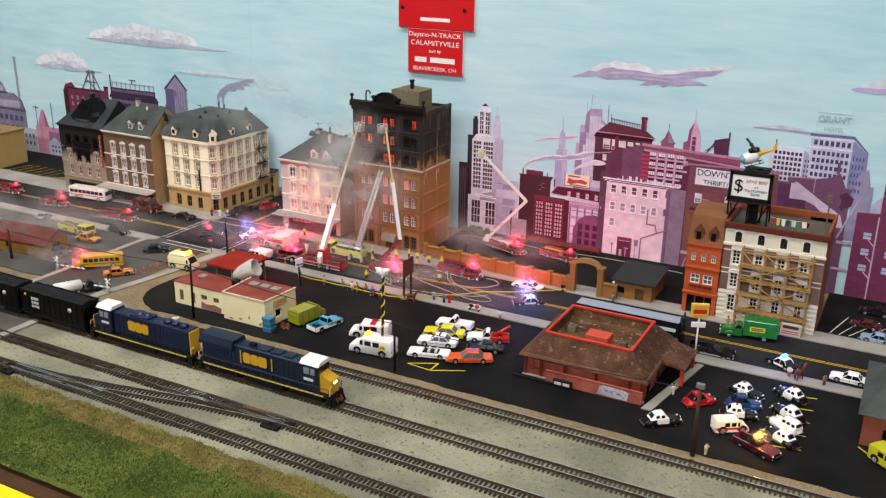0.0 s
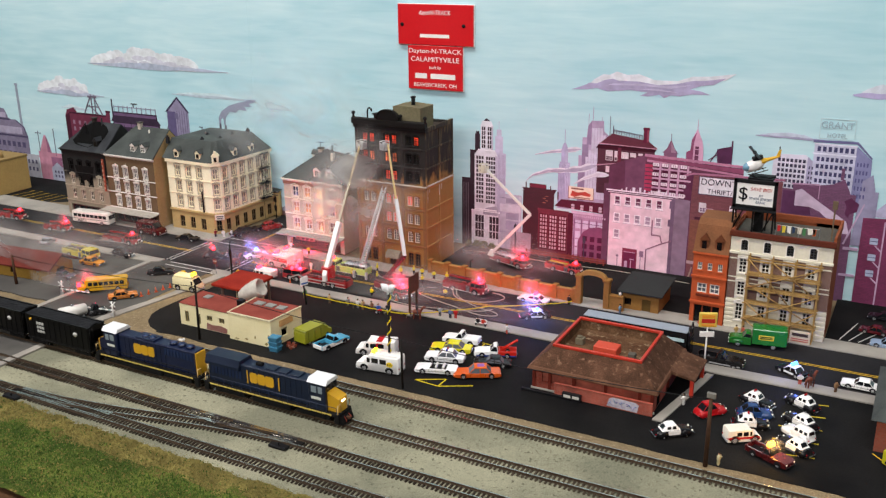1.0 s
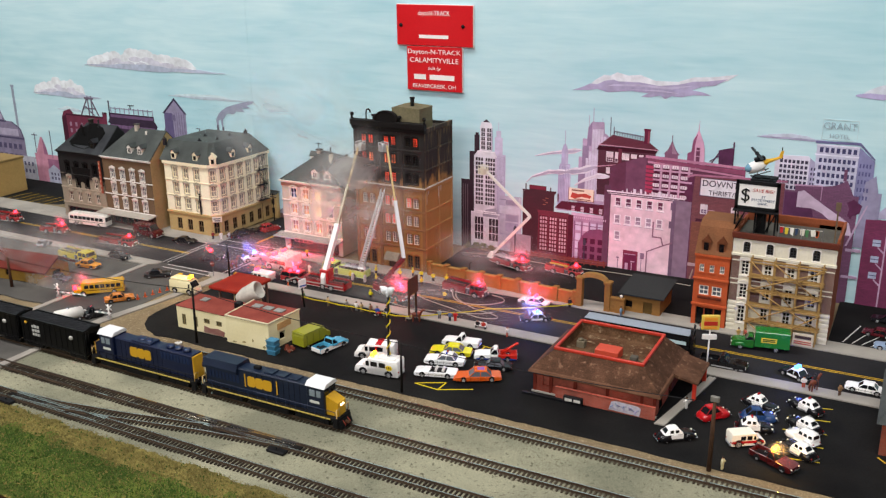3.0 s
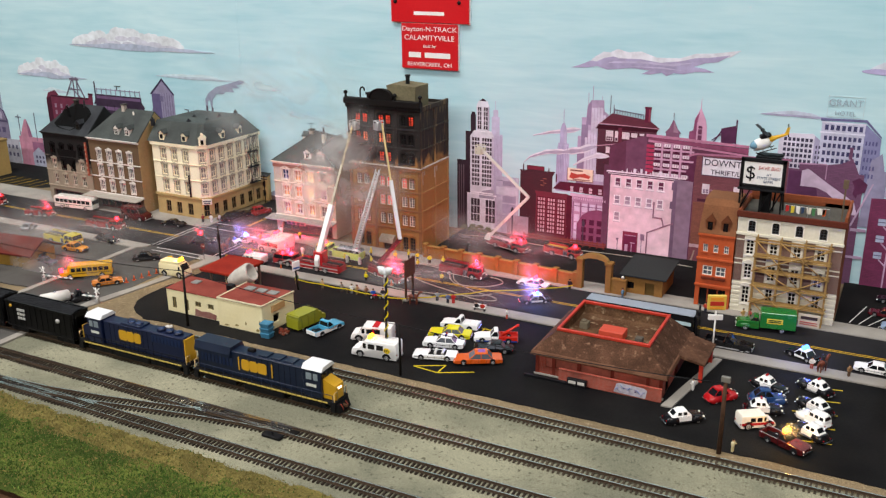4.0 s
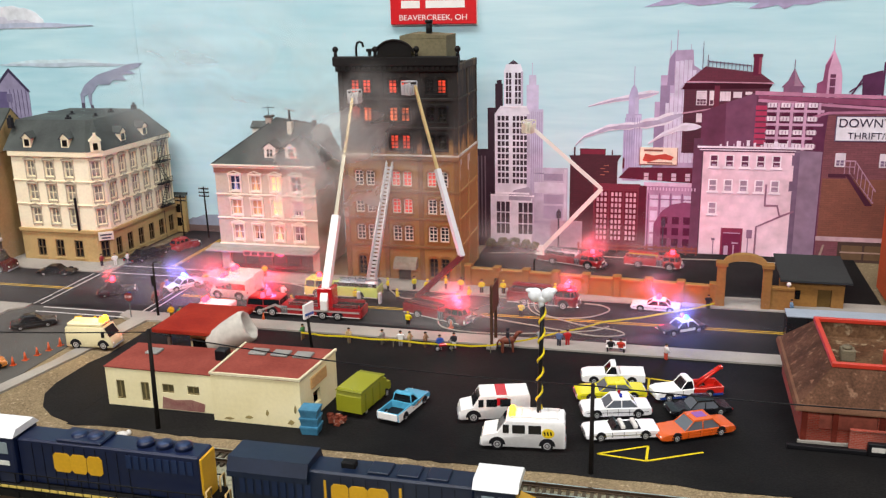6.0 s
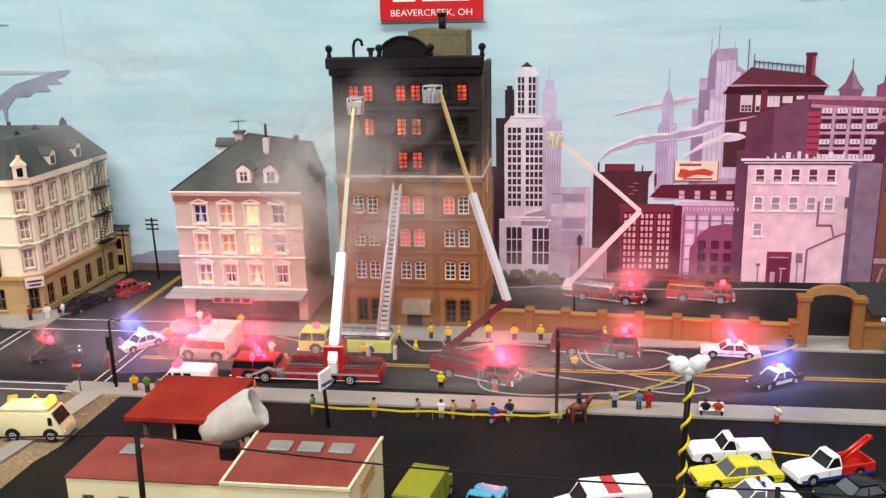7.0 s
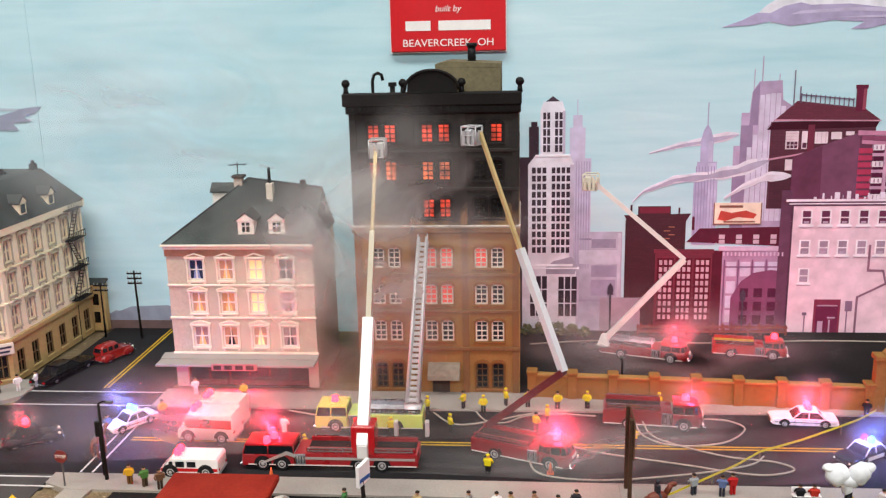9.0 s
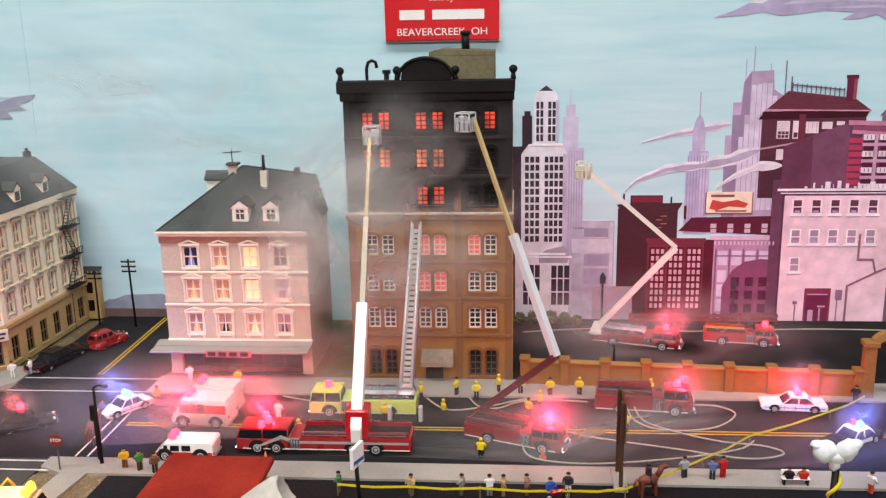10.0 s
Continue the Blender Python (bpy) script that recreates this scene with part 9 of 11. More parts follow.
def fire_engine(label, x, y, rz, col="b0141c", L=50.0, W=15.0, H=15.5, cab="round", glow=True, bar="red", tandem=False, z=0.0, deck="hose", name="fire_engine", group="fire engines", stripe="d8d4cc"):
    v = thing(name, label, "fire engine", x, y, z, rz, group)
    h, q = L / 2, W / 2
    body = paint(col, 0.3)
    xc = h - L * 0.30
    if cab == "round":
        plan = [(xc, 1.0), (h - 4.5, 1.0), (h - 2.0, 0.9), (h - 0.6, 0.66), (h, 0.34)]
        ring = lambda k, z, dx=0.0: [(x_ + (dx if x_ > xc + 1 else 0), -y_ * q * k, z) for x_, y_ in plan] + [(x_ + (dx if x_ > xc + 1 else 0), y_ * q * k, z) for x_, y_ in reversed(plan)]
        cb_ = Geo()
        cb_.auto = True
        cb_.loft([ring(0.9, 2.2, -0.6), ring(0.97, 3.2), ring(0.97, H * 0.46, 0.1), ring(0.95, H * 0.58, -0.3), ring(0.9, H * 0.62, -0.8)])
        part("cab", cb_, body, v, "rounded red cab")
        gl_ = Geo()
        gl_.auto = True
        gl_.loft([ring(0.88, H * 0.6, -0.9), ring(0.82, H * 0.86, -2.4)])
        part("window_band", gl_, CAR_GLASS, v, "dark glass")
        rf_ = Geo()
        rf_.auto = True
        rf_.loft([ring(0.86, H * 0.85, -2.1), ring(0.85, H * 0.92, -2.2), ring(0.68, H * 0.97, -3.4)])
        part("roof", rf_, body, v)
        for yy, xx in ((0.0, h - 1.0), (-q * 0.86, h - 4.6), (q * 0.86, h - 4.6), (-q * 0.9, (xc + h) / 2 - 2), (q * 0.9, (xc + h) / 2 - 2), (-q * 0.58, h - 1.9), (q * 0.58, h - 1.9)):
            part("window_frame", Geo().tube([(xx, yy, H * 0.6), (xx - 1.2 * (abs(yy) < q * 0.8), yy * 0.93, H * 0.87)], 0.36, 5), body, v)
        part("nose_lettering", Geo().box(h - 0.1, h + 0.35, -q * 0.34, q * 0.34, H * 0.46, H * 0.54), paint("e4e0d8"), v, "pale bar of lettering on the nose")
    else:
        part("cab", slab([(xc, 2.4), (xc, H * 0.6), (h - 0.4, H * 0.6), (h, H * 0.52), (h, 2.6)], q * 0.98, 1.0, 0.95), body, v)
        greenhouse(v, [(xc, H * 0.58), (xc + 0.3, H * 0.92), (h - 1.6, H * 0.92), (h - 0.4, H * 0.58)], q * 0.92, q * 0.86, CAR_GLASS, body, 1.0, ((xc + h) / 2,))
    part("body", slab([(-h, 2.8), (-h, H * 0.68), (xc - 0.6, H * 0.68), (xc - 0.6, 2.8)], q, 0.6, 0.97), body, v)
    dk = Geo().box(-h + 1, xc - 6, -q * 0.82, -q * 0.70, H * 0.66, H * 0.86).box(-h + 1, xc - 6, q * 0.70, q * 0.82, H * 0.66, H * 0.86)
    part("hose_bed_rail", dk, body if deck != "chrome" else CHROME, v)
    part("hose_bed", Geo().box(-h + 1.2, xc - 6.2, -q * 0.68, q * 0.68, H * 0.60, H * 0.72), M({"gold": "b08a30", "chrome": "b4b8bc"}.get(deck, "211d1b"), 0.9, 0, 0.3, 500, 100, bump=0.5, name="folded_hose_" + deck), v, "folded hose in the bed")
    part("pump_panel", Geo().box(xc - 5.6, xc - 0.8, -q - 0.12, q + 0.12, 3.4, H * 0.66, 0.1), M("8f9298", 0.35, 0.7, 0.15, name="pump_panel_metal"), v, "metal pump panel")
    for s in (-1, 1):
        for k in range(4):
            part("pump_pipe", Geo().cyl((xc - 5.0 + 1.3 * k, s * (q + 0.25), 4.4), (xc - 5.0 + 1.3 * k, s * (q + 0.25), H * 0.6), 0.32, k=6), CHROME, v)
        for fx in ((-0.5, 0.62) if not tandem else (0.76, 0.54, -0.34, -0.6)):
            part("wheel_arch", Geo().prism([(h * fx + 4.2 * math.cos(a), 3.5 + 4.2 * math.sin(a)) for a in [k * math.pi / 9 for k in range(10)]], s * q * 0.98 - 0.2, s * q * 0.98 + 0.36, "y"), RUBBER, v)
        part("compartment_door", Geo().box(-h + 2, -h * 0.42, s * q - 0.15 if s > 0 else -q - 0.15, q + 0.15 if s > 0 else -q + 0.15, 4, H * 0.6), M(col, 0.4, 0, 0.12, name="shaded_red_door"), v)
        part("side_stripe", Geo().box(-h + 0.5, h - 3, s * q - 0.1 if s > 0 else -q - 0.17, q + 0.17 if s > 0 else -q + 0.1, 3.0, 3.5), paint(stripe), v)
        lad = Geo().box(-h + 2, xc - 7, s * q * 0.9 - 0.2, s * q * 0.9 + 0.2, H * 0.74, H * 0.78).box(-h + 2, xc - 7, s * q * 0.9 - 0.2, s * q * 0.9 + 0.2, H * 0.84, H * 0.88)
        for i in range(10):
            a = -h + 2.5 + i * (xc - 9.5 + h) / 9
            lad.box(a, a + 0.4, s * q * 0.9 - 0.15, s * q * 0.9 + 0.15, H * 0.75, H * 0.87)
        part("side_ladder", lad, CHROME, v)
    ws = (-h * 0.5, h * 0.62) if not tandem else (h * 0.76, h * 0.54, -h * 0.34, -h * 0.6)
    add_wheels(v, ws, q, 3.5, 2.6)
    lights(v, h, -h, q, H * 0.3, H * 0.3, 1.0)
    part("bumper", Geo().box(h - 0.2, h + 1.3, -q * 0.9, q * 0.9, 2.0, 3.6, 0.3), CHROME, v)
    part("grille", Geo().box(h - 0.1, h + 0.2, -q * 0.4, q * 0.4, H * 0.22, H * 0.44, 0.1), CHROME, v)
    if bar:
        part("beacon", Geo().cyl((h - L * 0.17, 0, H * 0.92), (h - L * 0.17, 0, H * 0.92 + 3.6), 2.2, 1.7, 12), RED_GLOW if glow else RED_LENS, v, "red beacon")
    return v


def boom(v, pts, r0, r1, mats, box=True, name="boom_section"):
    """A telescopic boom through pts (in the vehicle's own coordinates)."""
    n = len(pts) - 1
    for i, (a, b) in enumerate(zip(pts, pts[1:])):
        a, b = Vector(a), Vector(b)
        r = r0 + (r1 - r0) * i / max(1, n - 1)
        d = (b - a).normalized()
        s = d.cross(Vector((0, 0, 1)))
        s = s.normalized() if s.length > 0.01 else Vector((1, 0, 0))
        u = s.cross(d)
        ge = Geo()
        ge.loft([[o + s * r * c + u * r * e for c, e in ((-1, -1), (1, -1), (1, 1), (-1, 1))] for o in (a, b)])
        part(name, ge, mats[min(i, len(mats) - 1)], v)


def basket(v, p, col, size=5.0):
    ge = Geo()
    x, y, z = p
    s = size / 2
    for q in ((-s, -s), (s, -s), (s, s), (-s, s)):
        ge.tube([(x + q[0], y + q[1], z - s), (x + q[0], y + q[1], z + s * 1.3)], 0.4, 4)
    for zz in (z - s, z + s * 0.2, z + s * 1.3):
        ge.tube([(x - s, y - s, zz), (x + s, y - s, zz), (x + s, y + s, zz), (x - s, y + s, zz), (x - s, y - s, zz)], 0.4, 4)
    ge.box(x - s, x + s, y - s, y + s, z - s - 0.3, z - s + 0.2)
    slats = []
    for k in range(3):
        e = -s + size * (k + 0.5) / 3
        for q in (-s, s):
            slats.append(Geo().box(x + e - 0.75, x + e + 0.75, y + q - 0.2, y + q + 0.2, z - s, z + s * 0.7))
            slats.append(Geo().box(x + q - 0.2, x + q + 0.2, y + e - 0.75, y + e + 0.75, z - s, z + s * 0.7))
    ob = part("basket", ge, col, v, "rescue basket")
    for sl in slats:
        part("slat", sl, col, ob)
    part("control_box", Geo().box(x - s * 0.8, x + s * 0.1, y - s * 0.5, y + s * 0.5, z - s + 0.3, z + s * 0.9, 0.4), col, ob)
    return ob


def local(v_pos, rz, p):
    d = Vector(p) - Vector(v_pos)
    return tuple(Matrix.Rotation(-radians(rz), 3, "Z") @ d)


FIG = {}


def figurine(label, x, y, rz, top, legs, head="c99a78", z=0.0, hat=None, seated=False, category="figurine", group="tiny painted figures"):
    """A tiny painted figure, one plain shape."""
    key = (top, legs, head, hat, seated)
    if key not in FIG:
        ge = Geo()
        ge.mi = 1
        if seated:
            ge.box(-0.2, 3.4, -1.3, 1.3, 2.2, 3.6, 0.4).box(2.4, 3.6, -1.2, 1.2, 0, 2.6, 0.3)
            o = 2.4
        else:
            ge.box(-0.9, 0.9, -1.5, -0.2, 0, 5.2, 0.35).box(-0.9, 0.9, 0.2, 1.5, 0, 5.2, 0.35)
            o = 5.0
        ge.mi = 0
        ge.loft([[(-1.1, -1.7, o), (1.1, -1.7, o), (1.1, 1.7, o), (-1.1, 1.7, o)], [(-1.2, -2.1, o + 3.4), (1.2, -2.1, o + 3.4), (1.2, 2.1, o + 3.4), (-1.2, 2.1, o + 3.4)], [(-0.6, -0.9, o + 4.1), (0.6, -0.9, o + 4.1), (0.6, 0.9, o + 4.1), (-0.6, 0.9, o + 4.1)]])
        ge.tube([(0, -2.2, o + 3.4), (0.6, -2.8, o + 1.8), (1.6, -2.4, o + 0.8)], 0.5, 5).tube([(0, 2.2, o + 3.4), (0.8, 2.7, o + 2.0), (2.0, 2.1, o + 1.6)], 0.5, 5)
        ge.mi = 2
        ge.ball((0.1, 0, o + 5.2), 1.1, nu=8, nv=6)
        ge.mi = 3
        ge.ball((0, 0, o + 5.75), 1.2, 1, 1, 0.62, 8, 5)
        FIG[key] = ge.data("figurine", [M(top, 0.7, 0, 0.1, name="figure_paint_" + top), M(legs, 0.7, 0, 0.1, name="figure_paint_" + legs), M(head, 0.7, 0, 0.05, name="figure_paint_" + head), M(hat or "2a2018", 0.7, 0, 0.1, name="figure_paint_" + (hat or "2a2018"))])
    fig = solid("figurine", FIG[key], None, label, category, x, y, z, rz, group)
    fig.scale = (0.86, 0.82, 0.9)
    return fig


# ---- parked cars on the centre lot ----
van("white utility van with a yellow door badge and amber light", 90, -355, -174, "f6f5f2", 41, 15, 16, badge=True, bar="amber", group="vans on the lot")
van("white ambulance van with a red roof band", 70, -328, -164, "f2f1ee", 37, 14.5, 15, band_="c01822", group="vans on the lot")
pickup("white pickup truck parked on the lot", 128, -272, -172, "f2f2f0", load="eceae8", L=35, group="cars on the lot")
sedan("yellow sedan parked among white cars", 128, -293, -165, "d8d020", L=38, W=12.5, group="cars on the lot")
sedan("white sedan with a dark roof stripe", 132, -313, -165, "f2f2f2", L=36, W=12.5, H=9.5, bar="both", glow=False, group="cars on the lot")
sedan("white open convertible parked at the lot's edge", 136, -337, -163, "f3f3f4", open_top=True, L=37, W=12.5, group="cars on the lot", H=8.6)
pickup("white and red tow truck with a red boom", 168, -284, -158, "f2f1ef", L=38, tow="c02418", lower="24408a", group="cars on the lot")
sedan("low black sports car between the parked cars", 174, -303, -160, "141417", L=33, W=12, H=8, sporty=True, group="cars on the lot")
sedan("orange muscle car with a numbered door", 171, -328, -152, "d05a1e", L=40, W=13, H=9, num="01", group="cars on the lot", sporty=True)
# the tall striped mast with its white head
v = thing("striped_mast", "dark mast wound with yellow tape and a white head", "mast", 97, -351, 15.6)
part("pole", Geo().cyl((0, 0, 0), (1.5, 0, 58), 1.1, k=8), BLACKP, v)
sp = Geo()
sp.tube([(1.5 * t / 60 + 1.4 * math.cos(t * 0.55), 1.4 * math.sin(t * 0.55), 2 + t * 0.88) for t in range(61)], 0.6, 6)
part("yellow_tape", sp, paint("d8c41c"), v, "yellow tape wound round the pole")
hd = Geo()
hd.sm = True
for c, r, sx, sy, sz in (((-2.6, 0, 61.0), 3.6, 1.15, 0.85, 0.95), ((4.6, -0.4, 61.6), 3.4, 1.05, 0.85, 1.0), ((1.2, 0.2, 59.4), 3.0, 1.3, 0.9, 0.8), ((1.0, 0, 57.0), 1.8, 1, 1, 1.5), ((-5.4, 0, 63.0), 1.8, 1.3, 1, 0.7), ((7.4, 0, 63.4), 1.7, 1.2, 1, 0.9)):
    hd.ball(c, r, sx, sy, sz, 16, 10)
for i, (hx, hy, hz) in enumerate(hd.v):
    k = noise.noise(Vector((hx * 0.5, hy * 0.5, hz * 0.5)))
    hd.v[i] = (hx + 0.7 * k, hy * (1 + 0.25 * k), hz + 0.6 * noise.noise(Vector((hx * 0.6, hy * 0.6, hz * 0.3 + 9))))
part("head", hd, M("dfe2e4", 0.5, 0, 0.08, name="white_head"), v, "knobbly white head").scale = (0.84, 0.84, 1.0)

# trailer, small pickup, bin
v = thing("green_truck", "chartreuse box-bodied truck parked by the shop", "truck", -2, -332, 0, 80)
part("body", Geo().prism([(-13, 3), (14, 3), (14, 12), (11, 15.5), (-11, 15.5), (-13, 12)], -7.5, 7.5, "y"), paint("8a8c14", 0.55), v)
for rx_ in (-9, -1, 7):
    part("side_rib", Geo().box(rx_, rx_ + 1, -7.9, 7.9, 3, 13), paint("75770f", 0.55), v)
part("hood", slab([(14.1, 2.4), (14.1, 12.2), (17.5, 11.6), (19, 8.2), (23, 7.4), (23.6, 5), (23.4, 2.4)], 6.2, 0.8, 0.9), paint("8a8c14", 0.55), v, "short sloping green cab and hood")
part("roof_edge", Geo().box(-13.3, 14.2, -7.7, 7.7, 14.6, 15.0), paint("75770f", 0.55), v)
add_wheels(v, (-7, 17), 7.0, 2.4)
bp_ = pickup("light blue pickup with a white tailgate and open bed", 22, -331, 77, "4fa3c4", L=35, W=13, H=11, lower="f0eee8")
for s_ in (-1, 1):
    part("white_flank", Geo().prism([(-17.3, 2.4), (-17.3, 6.2), (-4, 5.6), (4, 2.6)], s_ * 6.45 - 0.1, s_ * 6.45 + 0.18, "y"), paint("f0eee8"), bp_, "white splash on the flank")
    part("orange_flash", Geo().prism([(-3, 3.4), (6, 4.8), (12, 5.4), (6, 3.8)], s_ * 6.5 - 0.1, s_ * 6.5 + 0.2, "y"), paint("d08a40"), bp_, "orange flash")
part("tailgate", Geo().box(-17.9, -17.3, -5.8, 5.8, 2.2, 6.2, 0.2), paint("f0eee8"), bp_, "white tailgate")
v = thing("blue_bin", "blue plastic recycling bin beside the shop", "bin", -17.8, -364, 0, 3)
for k in range(3):
    part("crate", Geo().loft([[(-4.1, -3.6, 4.7 * k), (4.1, -3.6, 4.7 * k), (4.1, 3.6, 4.7 * k), (-4.1, 3.6, 4.7 * k)], [(-4.7, -4.1, 4.7 * k + 3.6), (4.7, -4.1, 4.7 * k + 3.6), (4.7, 4.1, 4.7 * k + 3.6), (-4.7, 4.1, 4.7 * k + 3.6)], [(-5, -4.4, 4.7 * k + 3.7), (5, -4.4, 4.7 * k + 3.7), (5, 4.4, 4.7 * k + 3.7), (-5, 4.4, 4.7 * k + 3.7)], [(-5, -4.4, 4.7 * k + 4.6), (5, -4.4, 4.7 * k + 4.6), (5, 4.4, 4.7 * k + 4.6), (-5, 4.4, 4.7 * k + 4.6)]]), M("3f7d9c", 0.5, 0, 0.2, 400, 90, name="blue_plastic"), v, "blue plastic crate")
sr = random.Random(12)
ge = Geo()
for k in range(26):
    cx_, cy_, cz_, r_ = sr.uniform(-4, 5), sr.uniform(-4, 4), sr.uniform(0, 4.5), sr.uniform(0.7, 1.9)
    a_ = sr.uniform(0, 3.1)
    ge.loft([[(cx_ + r_ * math.cos(a_ + t_) * sr.uniform(0.7, 1.3), cy_ + r_ * math.sin(a_ + t_), zz) for t_ in (0, 1.3, 2.9, 4.4)] for zz in (cz_ * 0.6 - 0.3, cz_ * 0.6 + r_ * 1.1)])
solid("scrap_metal", ge, two_tone("rusty_scrap", "5a2a20", "8a4634", 160, 0.4, 0.6, rough=0.85, grain=900, bump=0.6, third="b0a090"), "rusty red heap of scrap by the bin", "scrap", -9, -352, 0, kind="stuff")
for x, y in ((55, -393), (-113, -386)):
    solid("track_rubbish", Geo().ball((0, 0, 1), 2.4, 1.5, 0.8, 0.6, 7, 5).ball((3, 1, 1.6), 1.6, 1, 0.8, 1, 7, 5), M("1d1b1a" if x > 0 else "cfccc6", 0.8, 0, 0.3, name="scrap_paint_%d" % (x > 0)), "small scrap lying beside the track", "scrap", x, y, -0.8)

# ---- police and other cars on the east lot ----
old_sedan("black and white vintage police car", 346, -351, 38, "141417", "f2f1ee", "f2f1ee", L=30, group="police cars")
old_sedan("bright red vintage coupe", 364, -306, 48, "b0161c", L=26, group="old cars")
old_sedan("black and white vintage police coupe", 394, -273, -22, "141417", "f2f1ee", "f2f1ee", L=28, bar="red", glow=False, group="police cars")
old_sedan("dark blue vintage sedan", 396, -294, 18, "24406e", L=27, group="old cars")
old_sedan("black and white vintage police sedan parked in a row", 396, -312, 14, "141417", "f2f1ee", "f2f1ee", L=27, bar="red", glow=False, group="police cars")
van("white and red vintage ambulance van", 394, -336, 34, "efe9da", 26, 11, 11.5, stripe="b01a20", group="vans on the lot")
pickup("dark maroon pickup with an amber beacon", 417, -354, -26, "4a1214", L=34, W=12.5, H=11, bar="amber", group="old cars")
old_sedan("black and white vintage police sedan with a red beacon", 427, -261, 150, "141417", "f2f1ee", "f2f1ee", L=28, bar="red", glow=False, group="police cars")
old_sedan("white-roofed black vintage police car", 430, -293, 148, "141417", "f2f1ee", "f2f1ee", L=28, group="police cars")
old_sedan("white police wagon with black fenders", 431, -312, 148, "f0efeb", "f2f1ee", None, L=25, group="police cars", wagon=True)
old_sedan("black police car with white doors and roof", 431, -333, 148, "141417", "f2f1ee", "f2f1ee", L=28, group="police cars")
# street in the east
box_truck("green box truck with a yellow side sign", 374, -156, -170, "1c6a28", "1e7430", 50, sign=True)
v = pickup("black pickup truck with chrome trim", 352, -209, 0, "0f0f12", L=40, W=14, H=12, lower="9a9a9c")
v = thing("black_trailer", "long black goods trailer with pale lettering bars", "trailer", 288, -207, 0, 0)
part("body", Geo().box(-62, 34, -7, 7, 3.4, 24.4, 0.4), paint("16181a"), v)
part("roof_panel", Geo().box(-62.2, 34.2, -7.2, 7.2, 24.4, 25.2, 0.2), M("8f98a4", 0.6, 0, 0.1, name="grey_blue_panel"), v, "grey-blue roof")
part("tractor_cab", Geo().box(34.6, 37.6, -6.6, 6.6, 3, 22, 0.6).cyl((36, -6, 8), (36, -6, 31), 1.0, k=8).cyl((36, 6, 8), (36, 6, 31), 1.0, k=8), paint("101013"), v, "black headboard with tall exhaust stacks")
part("letter_bar", Geo().box(16, 32, -7.25, -6.9, 15.4, 18.6), M("b8d0d4", 0.6, 0, 0.1, name="pale_letter"), v)
add_wheels(v, (-54, -47, 24), 6.9, 2.8)
sedan("black and white police car with a lit blue beacon", 411, -203, 150, "1a1a1e", "f3f3f4", doors="f3f3f4", L=27, bar="blue", group="police cars")
sedan("plain white sedan at the kerb", 466, -206, 178, "f3f2f0", L=31, group="cars on the street")
sedan("dark red sports car in the east lot", 468, -78, 175, "5c141c", L=27, H=8, sporty=True, group="cars on the street")
sedan("black sedan in the east lot", 474, -40, 178, "16161a", L=29, group="cars on the street")
sedan("pale blue van-like car in the east lot", 480, -108, 178, "8fa6c0", L=28, group="cars on the street")
van("yellow-green van beside the red building", 505, -332, -40, "b8b828", 32, 13, 13)

# ---- fire scene ----
sedan("white police sedan with a lit red beacon", 149, -147, 176, "e8e6e4", L=33, bar="red", group="police cars")
sedan("black and white police sedan with a lit blue beacon", 166, -186, 213, "141417", "e8e6e4", doors="e8e6e4", L=31, bar="both", group="police cars")
p = (6, -192, 0)
v = fire_engine("red fire engine with an articulated boom", *p[:2], -22, "84101a", 50, 15, 14, bar="red")
boom(v, [local(p, -22, q) for q in ((-12, -178, 11), (24, -197, 47))], 1.7, 1.7, [M("5c2026", 0.5, 0, 0.1, name="dark_red_boom")])
boom(v, [local(p, -22, q) for q in ((24, -197, 47), (4, -178, 101))], 1.7, 1.5, [M("d2d2d4", 0.4, 0.1, 0.06, name="pale_boom")], name="upper_boom")
boom(v, [local(p, -22, q) for q in ((4, -178, 101), (-15, -160, 154))], 0.85, 0.8, [M("c4ac78", 0.4, 0.2, 0.08, name="gold_boom")], name="fly_boom")
basket(v, local(p, -22, (-19, -160, 152)), M("b9b9bb", 0.5, 0.3, 0.1, name="grey_basket"), 7.5)
p = (-74, -159, 0)
v = fire_engine("lime-yellow ladder truck with a raised ladder", *p[:2], 180, "c0d268", 56, 15, 15, cab="flat", bar="red", deck="chrome", stripe="c9c9c4", name="ladder_truck")
la, lb = Vector(local(p, 180, (-51.5, -161, 15))), Vector(local(p, 180, (-49, -116, 90)))
alu = M("cfd0d0", 0.4, 0.3, 0.1, name="ladder_aluminium")
ld = Geo()
for s in (-2.9, 2.9):
    ld.tube([la + Vector((s, 0, 0)), lb + Vector((s * 0.75, 0, 0))], 1.2, 5)
    ld.tube([la + Vector((s, -0.6, 3.0)), lb + Vector((s * 0.75, -0.6, 2.4))], 0.9, 5)
part("ladder_rail", ld, alu, v, "aluminium ladder rails")
for i in range(30):
    o = la.lerp(lb, (i + 0.5) / 30)
    part("rung", Geo().box(o.x - 2.6, o.x + 2.6, o.y - 0.5, o.y + 0.5, o.z - 0.8, o.z + 0.8), alu, v)
    for s in (-2.9, 2.9):
        o2 = la.lerp(lb, (i + 1.5) / 30)
        part("lattice", Geo().tube([o + Vector((s * 0.9, 0, 0)), o2 + Vector((s * 0.88, -0.6, 2.7))], 0.3, 4), alu, v)
part("turntable", Geo().cyl((la.x, la.y, 9), (la.x, la.y, 14), 4.6, k=14), alu, v)
for x in (-8, 8):
    part("outrigger", Geo().box(la.x + x - 1, la.x + x + 1, 7, 10.5, 0, 8, 0.2), alu, v)
p = (-86, -201, 0)
